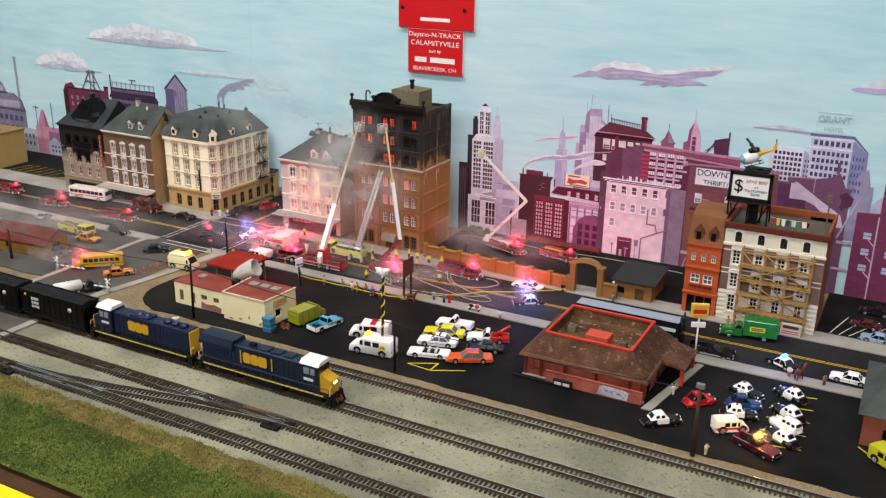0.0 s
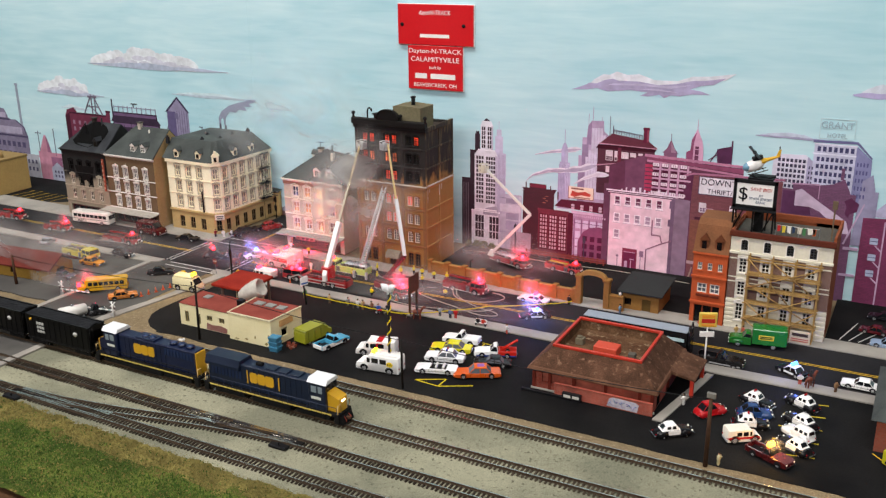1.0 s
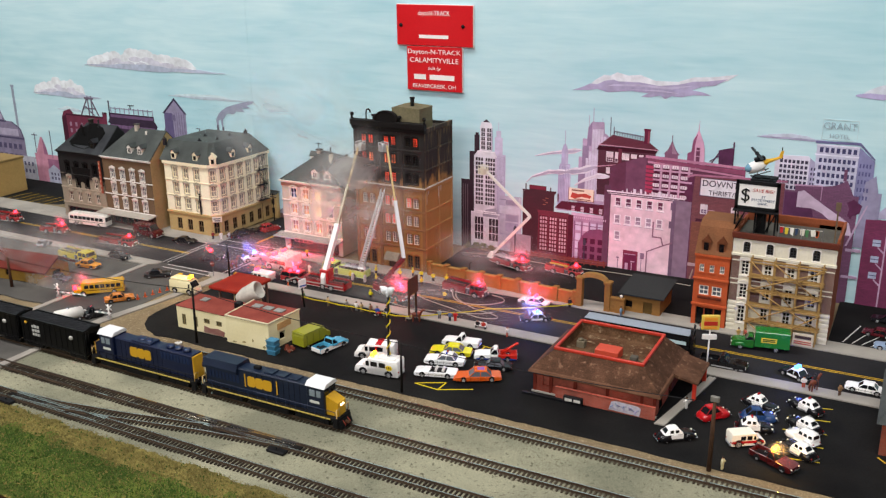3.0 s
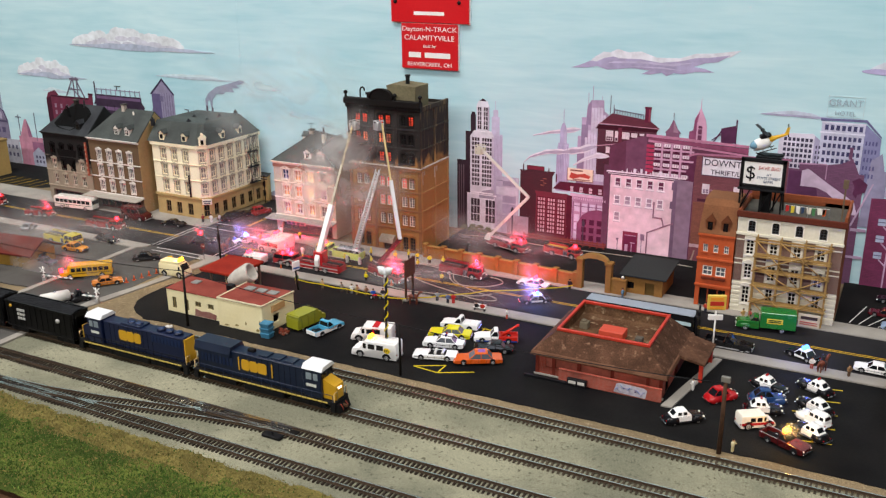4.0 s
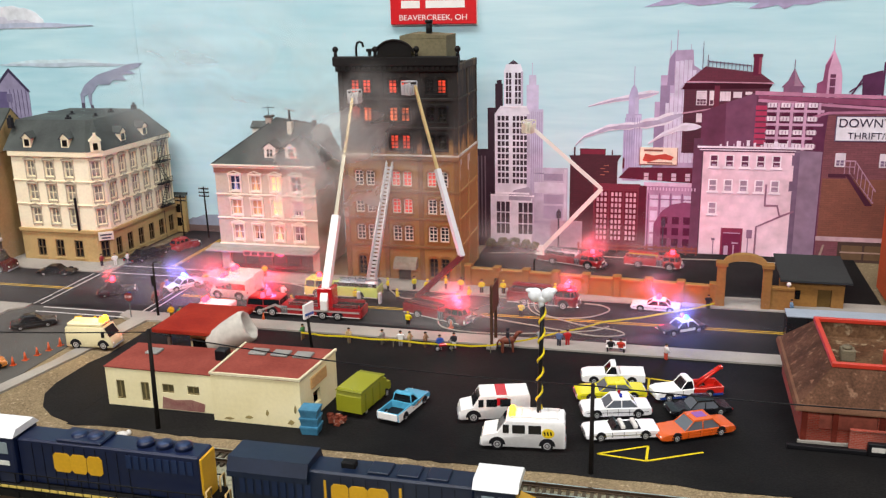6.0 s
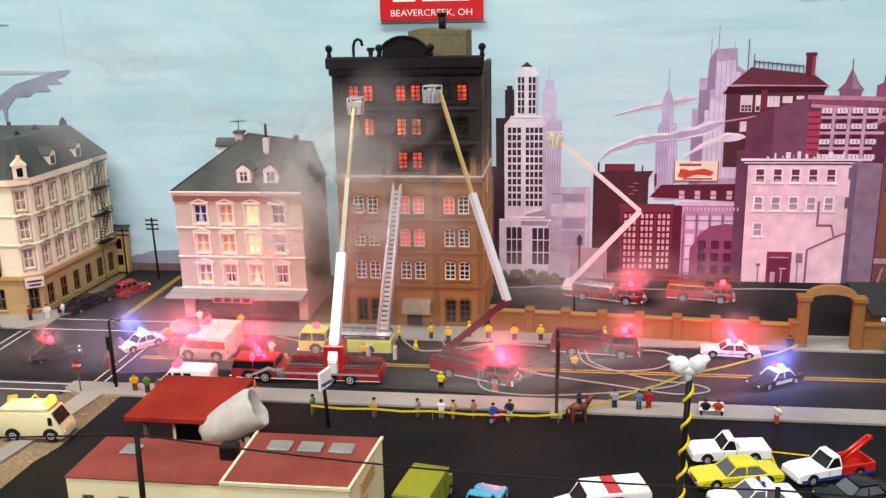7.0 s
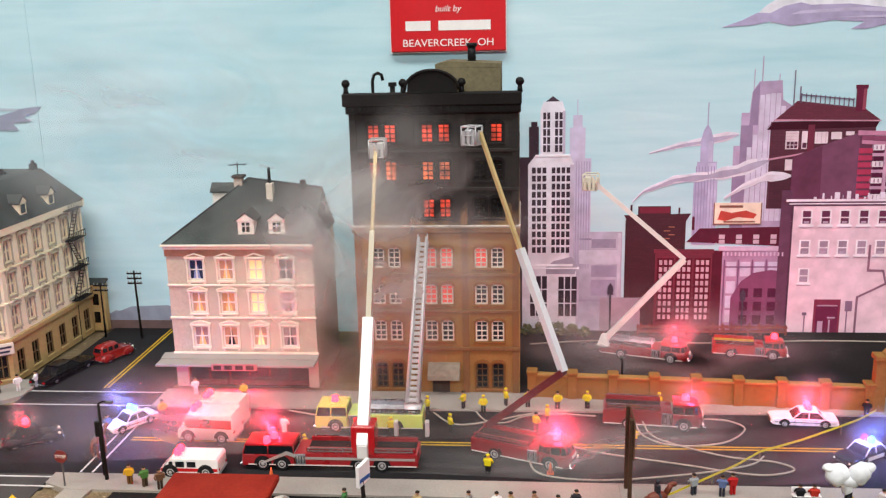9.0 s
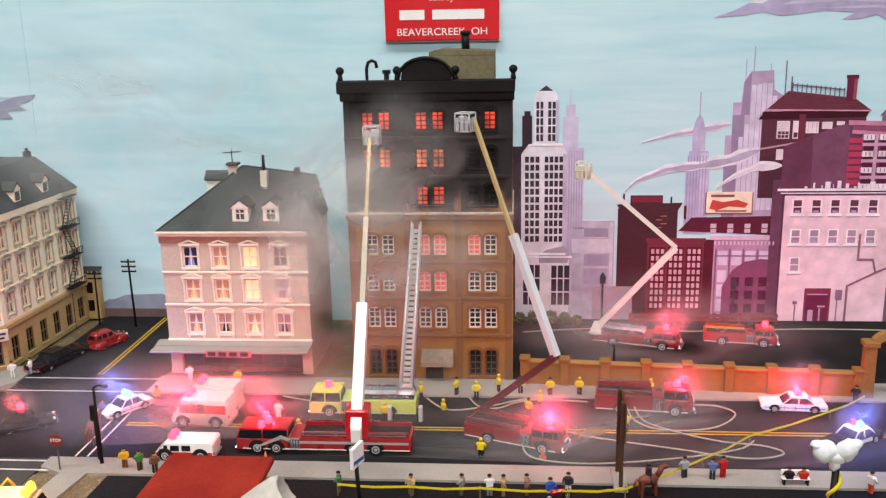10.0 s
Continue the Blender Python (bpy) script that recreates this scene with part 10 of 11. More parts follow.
v = fire_engine("long red tower truck with a raised white boom", *p[:2], 180, "90121a", 84, 15.5, 13.5, cab="flat", tandem=True, bar="red", name="tower_truck")
part("boom_pedestal", Geo().box(-22, -11, -4, 7.4, 8, 23, 0.6), paint("b0181e"), v, "tall red boom pedestal")
part("silver_stripe", Geo().prism([(-41, 6.2), (14, 6.2), (20, 8.4), (32, 3.6), (33.2, 4.2), (20.4, 9.8), (13.4, 7.4), (-41, 7.4)], -8.0, 8.0, "y"), M("b9b4b0", 0.35, 0.5, 0.1, name="silver_stripe"), v, "silver stripe stepping up to the cab")
for yy in (-5, 5):
    part("beacon", Geo().cyl((30, yy, 13), (30, yy, 16.2), 1.9, 1.5, 10), RED_GLOW, v, "lit red beacon")
boom(v, [local(p, 180, q) for q in ((-69.5, -209, 14), (-69.7, -177, 66))], 2.6, 2.4, [M("f0efeb", 0.35, 0, 0.05, name="white_boom")])
boom(v, [local(p, 180, q) for q in ((-69.7, -177, 66), (-70.2, -153, 104))], 1.3, 1.2, [M("b0a894", 0.4, 0.2, 0.08, name="grey_gold_boom")], name="upper_boom")
boom(v, [local(p, 180, q) for q in ((-70.2, -153, 104), (-70.7, -128, 143))], 0.9, 0.8, [M("c4ac78", 0.4, 0.2, 0.08, name="gold_boom_dull")], name="fly_boom")
basket(v, local(p, 180, (-70, -126, 142)), M("c9c9c6", 0.5, 0.3, 0.1, name="pale_basket"), 8)
part("boom_foot", Geo().box(-19, -14, 5.2, 10.5, 8, 15, 0.4), M("d6d4d0", 0.4, 0, 0.05, name="white_foot"), v)
fire_engine("red pumper with hose lines and a lit beacon", 72, -151, -6, "7c1018", 50, 15, 15.5)
v = van("white and red rescue truck with lit beacons", -155, -174, 176, "e4e0da", 30, 15, 15.5, upper="b01820", bar="red", name="rescue_truck", cat="rescue truck", nose=0.1)
v = van("white and red ambulance with lit beacons behind the canopy", -151, -212, 180, "e6e2de", 29, 12.5, 10, stripe="b8141c", bar="red", name="ambulance", cat="ambulance", nose=0.12)
van("second red and white rescue van by the hotel", -155, -157.5, 176, "d8d2cc", 28, 14.5, 15.5, upper="b01820", bar="red", name="rescue_truck", cat="rescue truck", nose=0.1)
# yard behind the wall
p = (81, -52, 0.2)
v = fire_engine("red snorkel engine in the walled yard", *p[:2], -18, "86141a", 54, 15, 13, z=0.2, deck="chrome")
wb = M("dcdad2", 0.4, 0, 0.06, name="cream_boom")
boom(v, [local(p, -18, q) for q in ((56, -50, 11), (103, -50, 63))], 1.6, 1.5, [wb])
boom(v, [local(p, -18, q) for q in ((103, -50, 63), (48, -52, 111))], 1.3, 1.1, [wb], name="upper_boom")
basket(v, local(p, -18, (46, -53, 111)), M("d8d4c0", 0.5, 0, 0.1, name="cream_basket"), 8)
q = local(p, -18, (56, -50, 8))
part("boom_foot", Geo().loft([[(q[0] - 4, q[1] - 4, q[2]), (q[0] + 4, q[1] - 4, q[2]), (q[0] + 4, q[1] + 4, q[2]), (q[0] - 4, q[1] + 4, q[2])], [(q[0] - 1.5, q[1] - 1.5, q[2] + 7), (q[0] + 1.5, q[1] - 1.5, q[2] + 7), (q[0] + 1.5, q[1] + 1.5, q[2] + 7), (q[0] - 1.5, q[1] + 1.5, q[2] + 7)]]), wb, v)
fire_engine("red and gold hose truck in the walled yard", 145, -48, -10, "a01a16", 44, 14, 13, z=0.2, deck="gold")

# ---- west side ----
bus("white and green city bus", -492, -137 - 8, 6, "dcdcd2", 62, 14, 17, roof="d8d8d0", trim="3a6a50", text="RTA")
fire_engine("red fire engine on the west street", -391, -191, 4, "8e1418", 52, 15, 14, bar="red")
fire_engine("red pumper with a lit beacon on the west street", -507, -190, 12, "98141a", 37, 14, 13, group="fire engines")
van("dark red delivery van at the kerb", -385, -147, 2, "4c0e12", 38, 15, 17)
fire_engine("yellow airport fire truck in the west lot", -394, -254, -4, "c4b428", 52, 15, 14, cab="flat", bar=None, stripe="a0a0a0")
sedan("orange sedan in the west lot", -360, -268, 4, "d08820", L=30, H=10, group="cars on the street")
old_sedan("black vintage sedan in the west lot", -352, -228, -6, "17171a", L=34, group="old cars")
sedan("black sports car before the corner hotel", -325, -146, 10, "141416", L=30, H=8, sporty=True, group="cars on the street")
sedan("dark saloon waiting at the crossing street", -264, -256, 38, "1a1c20", L=29, group="cars on the street")
sb = bus("yellow school bus with a lit red lamp", -282, -323, 220, "d0a020", 52, 13.5, 15, trim="2a2418", hood=8)
part("beacon", Geo().cyl((24, 4, 8), (24, 4, 12), 2.0, 1.6, 10), RED_GLOW, sb, "lit red lamp")
sedan("orange taxi-style sedan on the crossing street", -246, -330, 50, "c87a30", L=30, group="cars on the street")
v = thing("tanker_trailer", "white tank trailer behind a black lorry", "tanker", -250, -392, 0, 60)
part("tank", Geo().cyl((-12, 0, 7), (12, 0, 7), 5.6, k=18).ball((-12, 0, 7), 5.6, 0.4, 1, 1).ball((12, 0, 7), 5.6, 0.4, 1, 1), M("d9d6cf", 0.5, 0, 0.08, 300, 40, name="dirty_white_tank"), v)
part("frame", Geo().box(-12, 14, -3, 3, 1.6, 3), BLACKP, v)
part("hatch", Geo().cyl((0, 0, 12.4), (0, 0, 13.8), 1.6, k=10), CHROME, v)
add_wheels(v, (-8, -3, 9), 5, 1.9)
old_sedan("small black lorry cab drawing the tank trailer", -236, -374, 60, "1c1c1e", L=17, W=11, H=10, group="old cars")
van("cream step van with a lit amber beacon", -200, -280, 4, "d9cfa4", 32, 14, 15, bar="amber", nose=0.09, name="step_van", raised=True)
sedan("long black limousine in the side street", -276, -90, 76, "121215", L=46, W=12.5, H=9.5, group="cars on the street")
old_sedan("dark red wagon in the side street", -258, -60, 66, "8a1a18", L=27, H=10.5, wagon=True, group="old cars")
old_sedan("black car with lit red lamps in the junction", -246, -184, 30, "17171a", L=28, bar="red", group="old cars")
sedan("white police car with a lit blue beacon at the junction", -203, -162, -125, "e6e6ea", L=28, bar="blue", group="police cars")
sedan("grey sedan in the west yard", -353, -316, 12, "64606e", L=25, group="cars on the street")
sedan("small grey car far along the west street", -474, -236, 100, "9a9c9e", L=18, group="cars on the street")
fire_engine("red engine far along the west street", -610, -180, 8, "98141a", 42, 14, 14)

# motorbike and small carts by the tape
v = thing("red_motorcycle", "small red motorcycle lying by the police tape", "motorcycle", 23, -246, 0, 20)
part("frame", Geo().tube([(-4, 0, 2.2), (-1, 0, 4.2), (3, 0, 4.6), (4.6, 0, 2.2)], 0.7, 6).box(-3, 2, -1, 1, 3.4, 5, 0.5), paint("b01c20"), v)
add_wheels(v, (-4, 4.6), 0.6, 2.0, 0.9)
part("handlebar", Geo().tube([(3.2, -2, 5.8), (3.4, 0, 5.4), (3.2, 2, 5.8)], 0.3, 5), CHROME, v)
v = thing("park_bench", "white and red bench on the pavement", "bench", 127, -229, 0.9, 180)
part("seat", Geo().box(-6, 6, -1.6, 1.6, 2.6, 3.2, 0.2), WHITEP, v)
part("backrest", Geo().box(-6, 6, -2.2, -1.6, 3.4, 6, 0.2), WHITEP, v)
for x in (-5, 5):
    part("leg", Geo().box(x - 0.4, x + 0.4, -1.6, 1.4, 0, 2.6), BLACKP, v)


# ---- the freight train on the second track ----
NAVY, GOLD = M("061434", 0.4, 0, 0.15, 500, 50, name="navy_engine_paint"), M("c99a1c", 0.45, 0, 0.08, name="gold_engine_paint")
NAVY2 = M("06172f", 0.45, 0, 0.18, 500, 50, name="weathered_blue_engine_paint")
FRAME_B = M("0f0f10", 0.7, 0, 0.2, name="black_underframe")
TAN_RAIL = M("c9a86a", 0.5, 0, 0.1, name="tan_handrail")


def bogie(v, x, axles, pitch=10.5):
    b = part("bogie", Geo().box(x - axles * pitch / 2, x + axles * pitch / 2, -7.6, -6.4, 3.4, 7.0, 0.4).box(x - axles * pitch / 2, x + axles * pitch / 2, 6.4, 7.6, 3.4, 7.0, 0.4).box(x - 4, x + 4, -6.4, 6.4, 5, 8), FRAME_B, v, "black wheel truck")
    for i in range(axles):
        ax = x + (i - (axles - 1) / 2) * pitch
        ge = Geo()
        for s in (-1, 1):
            ge.cyl((ax, s * 3.6, 5.1), (ax, s * 5.6, 5.1), 3.15, k=14)
        ge.cyl((ax, -5.5, 5.1), (ax, 5.5, 5.1), 0.8, k=6)
        part("wheel_set", ge, RAIL, b)
        for s in (-1, 1):
            part("spring", Geo().box(ax - 1.6, ax + 1.6, s * 7.7 - 0.5, s * 7.7 + 0.5, 3.6, 6.4, 0.3), FRAME_B, b)


def locomotive(label, x, rz, L, body, modern):
    v = thing("diesel_locomotive", label, "locomotive", x, YB, 0, rz, "freight train")
    h = L / 2
    part("underframe", Geo().box(-h + 2, h - 2, -9, 9, 8.4, 11.2, 0.4), FRAME_B, v)
    for s in (-1, 1):
        st = Geo()
        for i in range(26):
            a = -h + 8 + i * (L - 16) / 26
            st.box(a, a + (L - 16) / 26 - 0.6, s * 9.05 - 0.15, s * 9.05 + 0.15, 9.2, 10.4)
        part("sill_stripe", st, M("cdb55a", 0.5, 0, 0.1, name="pale_yellow_sill"), v, "dashed yellow sill stripe")
        rl = Geo()
        for i in range(15):
            a = -h + 4 + i * (L - 8) / 14
            rl.cyl((a, s * 8.8, 11), (a, s * 8.8, 16.5), 0.25, k=5)
        rl.tube([(-h + 4, s * 8.8, 16.5), (h - 4, s * 8.8, 16.5)], 0.25, 5)
        part("handrail", rl, M("2a3550", 0.5, 0, 0.1, name="dark_handrail") if modern else FRAME_B, v)
    cx0, cx1 = h - 30, h - 14
    part("long_hood", Geo().box(-h + 6, cx0 - 0.3, -6.4, 6.4, 11.2, 32.5, 0.8), body, v)
    part("cab", Geo().box(cx0, cx1, -8.6, 8.6, 11.2, 33.5, 0.7), body, v)
    part("cab_roof", Geo().prism([(-9, 33.4), (9, 33.4), (6, 36.6), (-6, 36.6)], cx0 - 0.6, cx1 + 1.2, "x"), M("dedfe0", 0.5, 0, 0.06, name="white_cab_roof"), v, "white cab roof")
    part("nose", Geo().prism([(cx1, 11.2), (h - 4, 11.2), (h - 4, 22.5), (cx1, 26.5)], -5.6 if modern else -5, 5.6 if modern else 5, "y"), GOLD if modern else body, v)
    part("nose_end", Geo().box(h - 4.4, h - 3.2, -5.4, 5.4, 10.6, 22.6, 0.4), GOLD, v, "yellow nose end")
    part("rear_end", Geo().box(-h + 5, -h + 6.2, -6, 6, 11, 31.5, 0.4), GOLD if not modern else body, v)
    for s in (-1, 1):
        part("cab_window", Geo().box(cx0 + 3, cx0 + 8, s * 8.6 - 0.2, s * 8.6 + 0.2, 25.5, 31, 0.1).box(cx0 + 9.4, cx0 + 13.4, s * 8.6 - 0.2, s * 8.6 + 0.2, 25.5, 31, 0.1), M("7d8a90", 0.2, 0, 0.1, name="grey_cab_glass"), v)
        part("front_window", Geo().box(cx1 - 0.2, cx1 + 0.25, s * 4.4 - 3.0, s * 4.4 + 3.0, 27, 32, 0.1), CAR_GLASS, v)
        part("cab_number", Geo().box(cx0 + 3, cx0 + 12, s * 8.75 - 0.1, s * 8.75 + 0.1, 20, 22.2), M("cfd2c8", 0.6, 0, 0.1, name="pale_number_bar"), v)
        lg = -8 if modern else 2
        for i, (w, st) in enumerate(((7.4, (2.2, 7.6, 22.4, 23.8)), (7.6, (0.0, 5.0, 24.4, 25.2)), (8.6, (3.4, 5.2, 25.6, 28.2)))):
            a = lg - 12 + i * 7.7
            part("side_emblem", Geo().prism([(a, 20), (a + 1.2, 18.6), (a + w - 1.2, 18.6), (a + w, 20), (a + w, 26.2), (a + w - 1.2, 27.6), (a + 1.2, 27.6), (a, 26.2)], s * 6.5 - 0.2, s * 6.5 + 0.2, "y"), GOLD, v, "blocky yellow emblem")
        if modern:
            for a in (lg - 15, lg + 16.6):
                part("emblem_bracket", Geo().box(a, a + 1.0, s * 6.5 - 0.2, s * 6.5 + 0.2, 17.4, 28.8), GOLD, v)
        gr = Geo()
        for i in range(9):
            gr.box(-h + 9 + i * 3.6, -h + 11.4 + i * 3.6, s * 6.5 - 0.25, s * 6.5 + 0.25, 19 if modern else 24, 27 if modern else 30)
        part("louvre_panel", gr, M("14284c", 0.5, 0.2, 0.15, name="dull_blue_louvre"), v)
        dr = Geo()
        for i in range(10):
            a = cx0 - 8 - i * 5.2
            dr.box(a, a + 0.25, s * 6.45 - 0.15, s * 6.45 + 0.15, 12, 31)
        part("door_seam_strip", dr, FRAME_B, v)
        for e0 in (h - 3, -h + 3):
            part("step_rail", Geo().tube([(e0, s * 8.2, 3), (e0, s * 8.2, 18), (e0, s * 4, 18), (e0, s * 4, 10)], 0.45, 5), TAN_RAIL, v, "tan end handrail")
        for e0 in (h - 6, -h + 2):
            part("end_step", Geo().box(e0, e0 + 4, s * 8 - 1.2, s * 8 + 1.2, 3, 8.6), FRAME_B, v)
    if modern:
        part("radiator_wing", Geo().prism([(-9.4, 27.5), (-9.4, 30), (-7, 35.5), (7, 35.5), (9.4, 30), (9.4, 27.5), (6.3, 26.5), (-6.3, 26.5)], -h + 5, -h + 40, "x"), body, v, "flared radiator housing")
        part("exhaust_pipe", Geo().box(-h + 52, -h + 58, -2, 2, 32, 35, 0.4), FRAME_B, v)
        for i in range(3):
            part("roof_hatch", Geo().box(-h + 64 + i * 12, -h + 73 + i * 12, -4.6, 4.6, 32.4, 33.6, 0.3), body, v)
    else:
        for i in range(3):
            for k in (0, 1):
                a = -h + (16 + i * 9 if k == 0 else 58 + i * 8)
                if k and i > 1:
                    continue
                part("roof_fan", Geo().cyl((a, 0, 32.4), (a, 0, 34.6), 3.9, 3.6, 16), body, v)
                part("fan_grille", Geo().cyl((a, 0, 34.5), (a, 0, 34.9), 3.0, k=16), M("22375a", 0.5, 0.3, 0.2, name="fan_grille_blue"), v)
        part("dynamic_brake", Geo().box(-h + 52, -h + 74, -6, 6, 32.4, 34, 0.5), body, v)
    part("fuel_tank", Geo().box(-18, 20, -8.4, 8.4, 2.6, 8.4, 1.0), FRAME_B, v)
    bogie(v, -h + 27, 3)
    bogie(v, h - 27, 3)
    part("plough", Geo().prism([(h - 2.5, 2.4), (h + 1.2, 2.4), (h - 1.0, 8.4), (h - 2.5, 8.4)], -7.5, 7.5, "y"), FRAME_B, v)
    part("coupler", Geo().box(h - 1, h + 3.4, -1, 1, 5, 7, 0.3).box(-h - 3.4, -h + 2, -1, 1, 5, 7, 0.3), M("5a4030", 0.8, 0.3, 0.2, name="rusty_coupler"), v)
    for y in (-1.4, 1.4):
        part("headlamp", Geo().cyl((h - 3.4, y, 20), (h - 2.8, y, 20), 0.9, k=8), glowing("lit_headlamp", "fff0c0", 5.0) if modern else HEAD_LENS, v)
    part("ditch_hose", Geo().tube([(h - 1, -3, 8), (h + 1.4, -3.4, 5), (h + 1, -3, 3.4)], 0.4, 5).tube([(h - 1, 3, 8), (h + 1.4, 3.4, 5), (h + 1, 3, 3.4)], 0.4, 5), M("8a3a2a", 0.7, 0, 0.2, name="red_air_hose"), v)
    return v


FX = 117.0
locomotive("navy blue diesel locomotive with white cab roof and yellow nose", FX - 69, 0, 138, NAVY2, True)
locomotive("second navy diesel locomotive with roof fans, coupled backwards", FX - 141 - 62, 180, 124, NAVY, False)
coal = M("1b1c1f", 0.9, 0, 0.4, 500, 150, bump=1.0, name="black_coal")
HOP = M("09090a", 0.45, 0, 0.2, 500, 50, name="black_hopper_paint")


def hopper(x):
    v = thing("hopper_car", "black ribbed hopper car loaded with coal", "hopper car", x, YB, 0, 0, "freight train")
    h = 41.0
    part("side", Geo().box(-h, h, -9.2, -8.6, 11, 34).box(-h, h, 8.6, 9.2, 11, 34), HOP, v)
    part("slope_sheet", Geo().prism([(-h, 34), (-h, 30), (-h + 16, 8), (h - 16, 8), (h, 30), (h, 34)], -8.5, 8.5, "y"), HOP, v)
    part("top_chord", Geo().box(-h - 0.4, h + 0.4, -9.8, -8.4, 33.4, 35, 0.2).box(-h - 0.4, h + 0.4, 8.4, 9.8, 33.4, 35, 0.2).box(-h - 0.4, -h + 0.6, -8.4, 8.4, 33.4, 35).box(h - 0.6, h + 0.4, -8.4, 8.4, 33.4, 35), HOP, v)
    rb = Geo().box(-h, h, -9.8, 9.8, 8.6, 10.6, 0.3)
    part("side_sill", rb, HOP, v)
    rm = Geo().box(-0.4, 0.4, -9.6, -9.1, 10.6, 33.6).box(-0.4, 0.4, 9.1, 9.6, 10.6, 33.6).data("rib", HOP)
    for i in range(12):
        part("rib", rm, HOP, v, at=(-h + 2 + i * (2 * h - 4) / 11, 0, 0))
    ge = Geo()
    nx, ny = 40, 10
    r0 = random.Random(int(x) + 900)
    off = r0.uniform(0, 50)
    for j in range(ny + 1):
        for i in range(nx + 1):
            u, w = -h + 1 + (2 * h - 2) * i / nx, -8 + 16 * j / ny
            ge.v.append((u, w, 34.2 + 1.7 * (1 - (abs(w) / 8) ** 2) * (0.7 + 0.5 * math.sin(u * 0.16 + off)) + 0.7 * noise.noise(Vector((u * 0.5 + off, w * 0.5, 0)))))
    for j in range(ny):
        for i in range(nx):
            a = j * (nx + 1) + i
            ge.add((a, a + 1, a + nx + 2, a + nx + 1))
    v.scale = (1, 1, 0.92)
    part("coal_load", ge, coal, v, "heaped black coal")
    for i in range(3):
        for k in range(3):
            part("reporting_mark", Geo().box(-26 + i * 3.4, -24 + i * 3.4, -10.15, -9.15, 26 - k * 4.2, 28.4 - k * 4.2), M("bdbdb8", 0.7, 0, 0.1, name="pale_stencil"), v)
    part("herald", Geo().cyl((24, -10.15, 25), (24, -9.2, 25), 2.2, k=12), M("bdbdb8", 0.7, 0, 0.1, name="pale_stencil"), v)
    part("yellow_dot", Geo().cyl((-34, -10.2, 30), (-34, -9.2, 30), 1.4, k=12), GOLD, v, "yellow round mark")
    part("end_ladder", Geo().tube([(h + 0.6, -8, 9), (h + 0.6, -8, 34)], 0.3, 4).tube([(h + 0.6, -5, 9), (h + 0.6, -5, 34)], 0.3, 4), HOP, v)
    part("coupler", Geo().box(h, h + 3.2, -1, 1, 5, 7).box(-h - 3.2, -h, -1, 1, 5, 7), M("5a4030", 0.8, 0.3, 0.2, name="rusty_coupler"), v)
    for e in (-1, 1):
        bogie(v, e * (h - 13), 2, 10.5)


xh = FX - 141 - 128
for i in range(4):
    hopper(xh - 41 - i * 88)


# ---- figures, hoses, tape and street furniture ----
YC, BK = "d8c81c", "1c1a1c"
r = random.Random(11)
for x, y, rz in ((-46, -140, 200), (-16, -138, 250), (-32, -163, 20), (-11, -208, 90), (8, -132, 270), (-4, -130, 30), (24, -134, 300), (40, -133, 240), (52, -146, 200), (60, -176, 80), (18, -150, 10),
                 (-62, -168, 90), (-102, -190, 180), (78, -134, 220), (-27, -135, 160), (12, -160, 40)):
    figurine("tiny firefighter figure in a yellow coat", x, y, rz + r.uniform(-20, 20), YC, BK, hat="d8c81c" if r.random() < 0.6 else "1c1a1c", z=0.9 if y > -137 else 0, group="firefighter figures")
for x, y, rz, top, legs in ((-118, -168, 80, "dcdad4", "dcdad4"), (-96, -150, 90, "dcdad4", "dcdad4"), (-152, -125, 270, "d2b020", "5a3c20"), (-182, -120, 270, "dcdad4", "c9c4ba"), (-290, -118, 300, "dcdad4", "dcdad4"),
                            (-282, -112, 200, "d8d6d2", "8a8a90"), (-300, -122, 0, "8a3030", "30303a")):
    figurine("tiny painted figure standing by the street", x, y, rz, top, legs, z=0.9 if y > -137 else 0)
for i, (x, y, top, legs) in enumerate(((-72, -243, "3a6a3a", "5c4a34"), (-40, -244, "b09a70", "6b5a44"), (-18, -243, "8a8a82", "4a4a44"), (-6, -243, "d8d8d4", "6b6b70"), (0, -243, "a08a60", "7a6a50"), (10, -242, "8a6a50", "5a4434"), (20, -245, "2a50a0", "b8b8b8"), (28, -240, "2a2a2e", "cfcfcf"),
                                       (80, -225, "9aa0a0", "30343a"), (92, -226, "5a6a90", "2a2a34"), (97, -224, "b02020", "b02020"), (157, -234, "d8d4d0", "c04a3a"), (-176, -226, "c89a20", "6b4a2a"), (-168, -228, "4a7a3a", "4a3a2a"), (-160, -230, "6b4a34", "3a2a20"), (-152, -232, "5a3c2c", "3a2a20"), (-212, -170, "5a6a8a", "3a3a44"), (-190, -150, "d0a020", "4a3a24"), (238, -138, "6b8aa0", "5a6a7a"), (184, -138, "1c1a1c", "1c1a1c"), (448, -224, "8a6a4a", "5a4434"), (342, -300, "dcdad4", "dcdad4"), (386, -378, "d2c9a0", "c9bd90"), (352, -140, "c0a060", "c9a880"), (358, -139, "b0584a", "d8c0a0"), (318, -140, "b04030", "30303a"), (420, -222, "d8d4d0", "b04a3a"))):
    figurine("tiny painted bystander figure" if i < 12 else "tiny painted pedestrian figure", x, y, r.uniform(0, 360), top, legs, z=0.9 if (-137 < y < -112 or -232 < y < -216) else 0, group="bystander figures")
figurine("tiny seated figure on the bench", 124, -229.6, 90, "1c1a1c", "2a2a30", z=1.6, seated=True)
figurine("tiny seated figure in red on the bench", 130, -229.6, 90, "b03020", "2a2a30", z=1.6, seated=True)


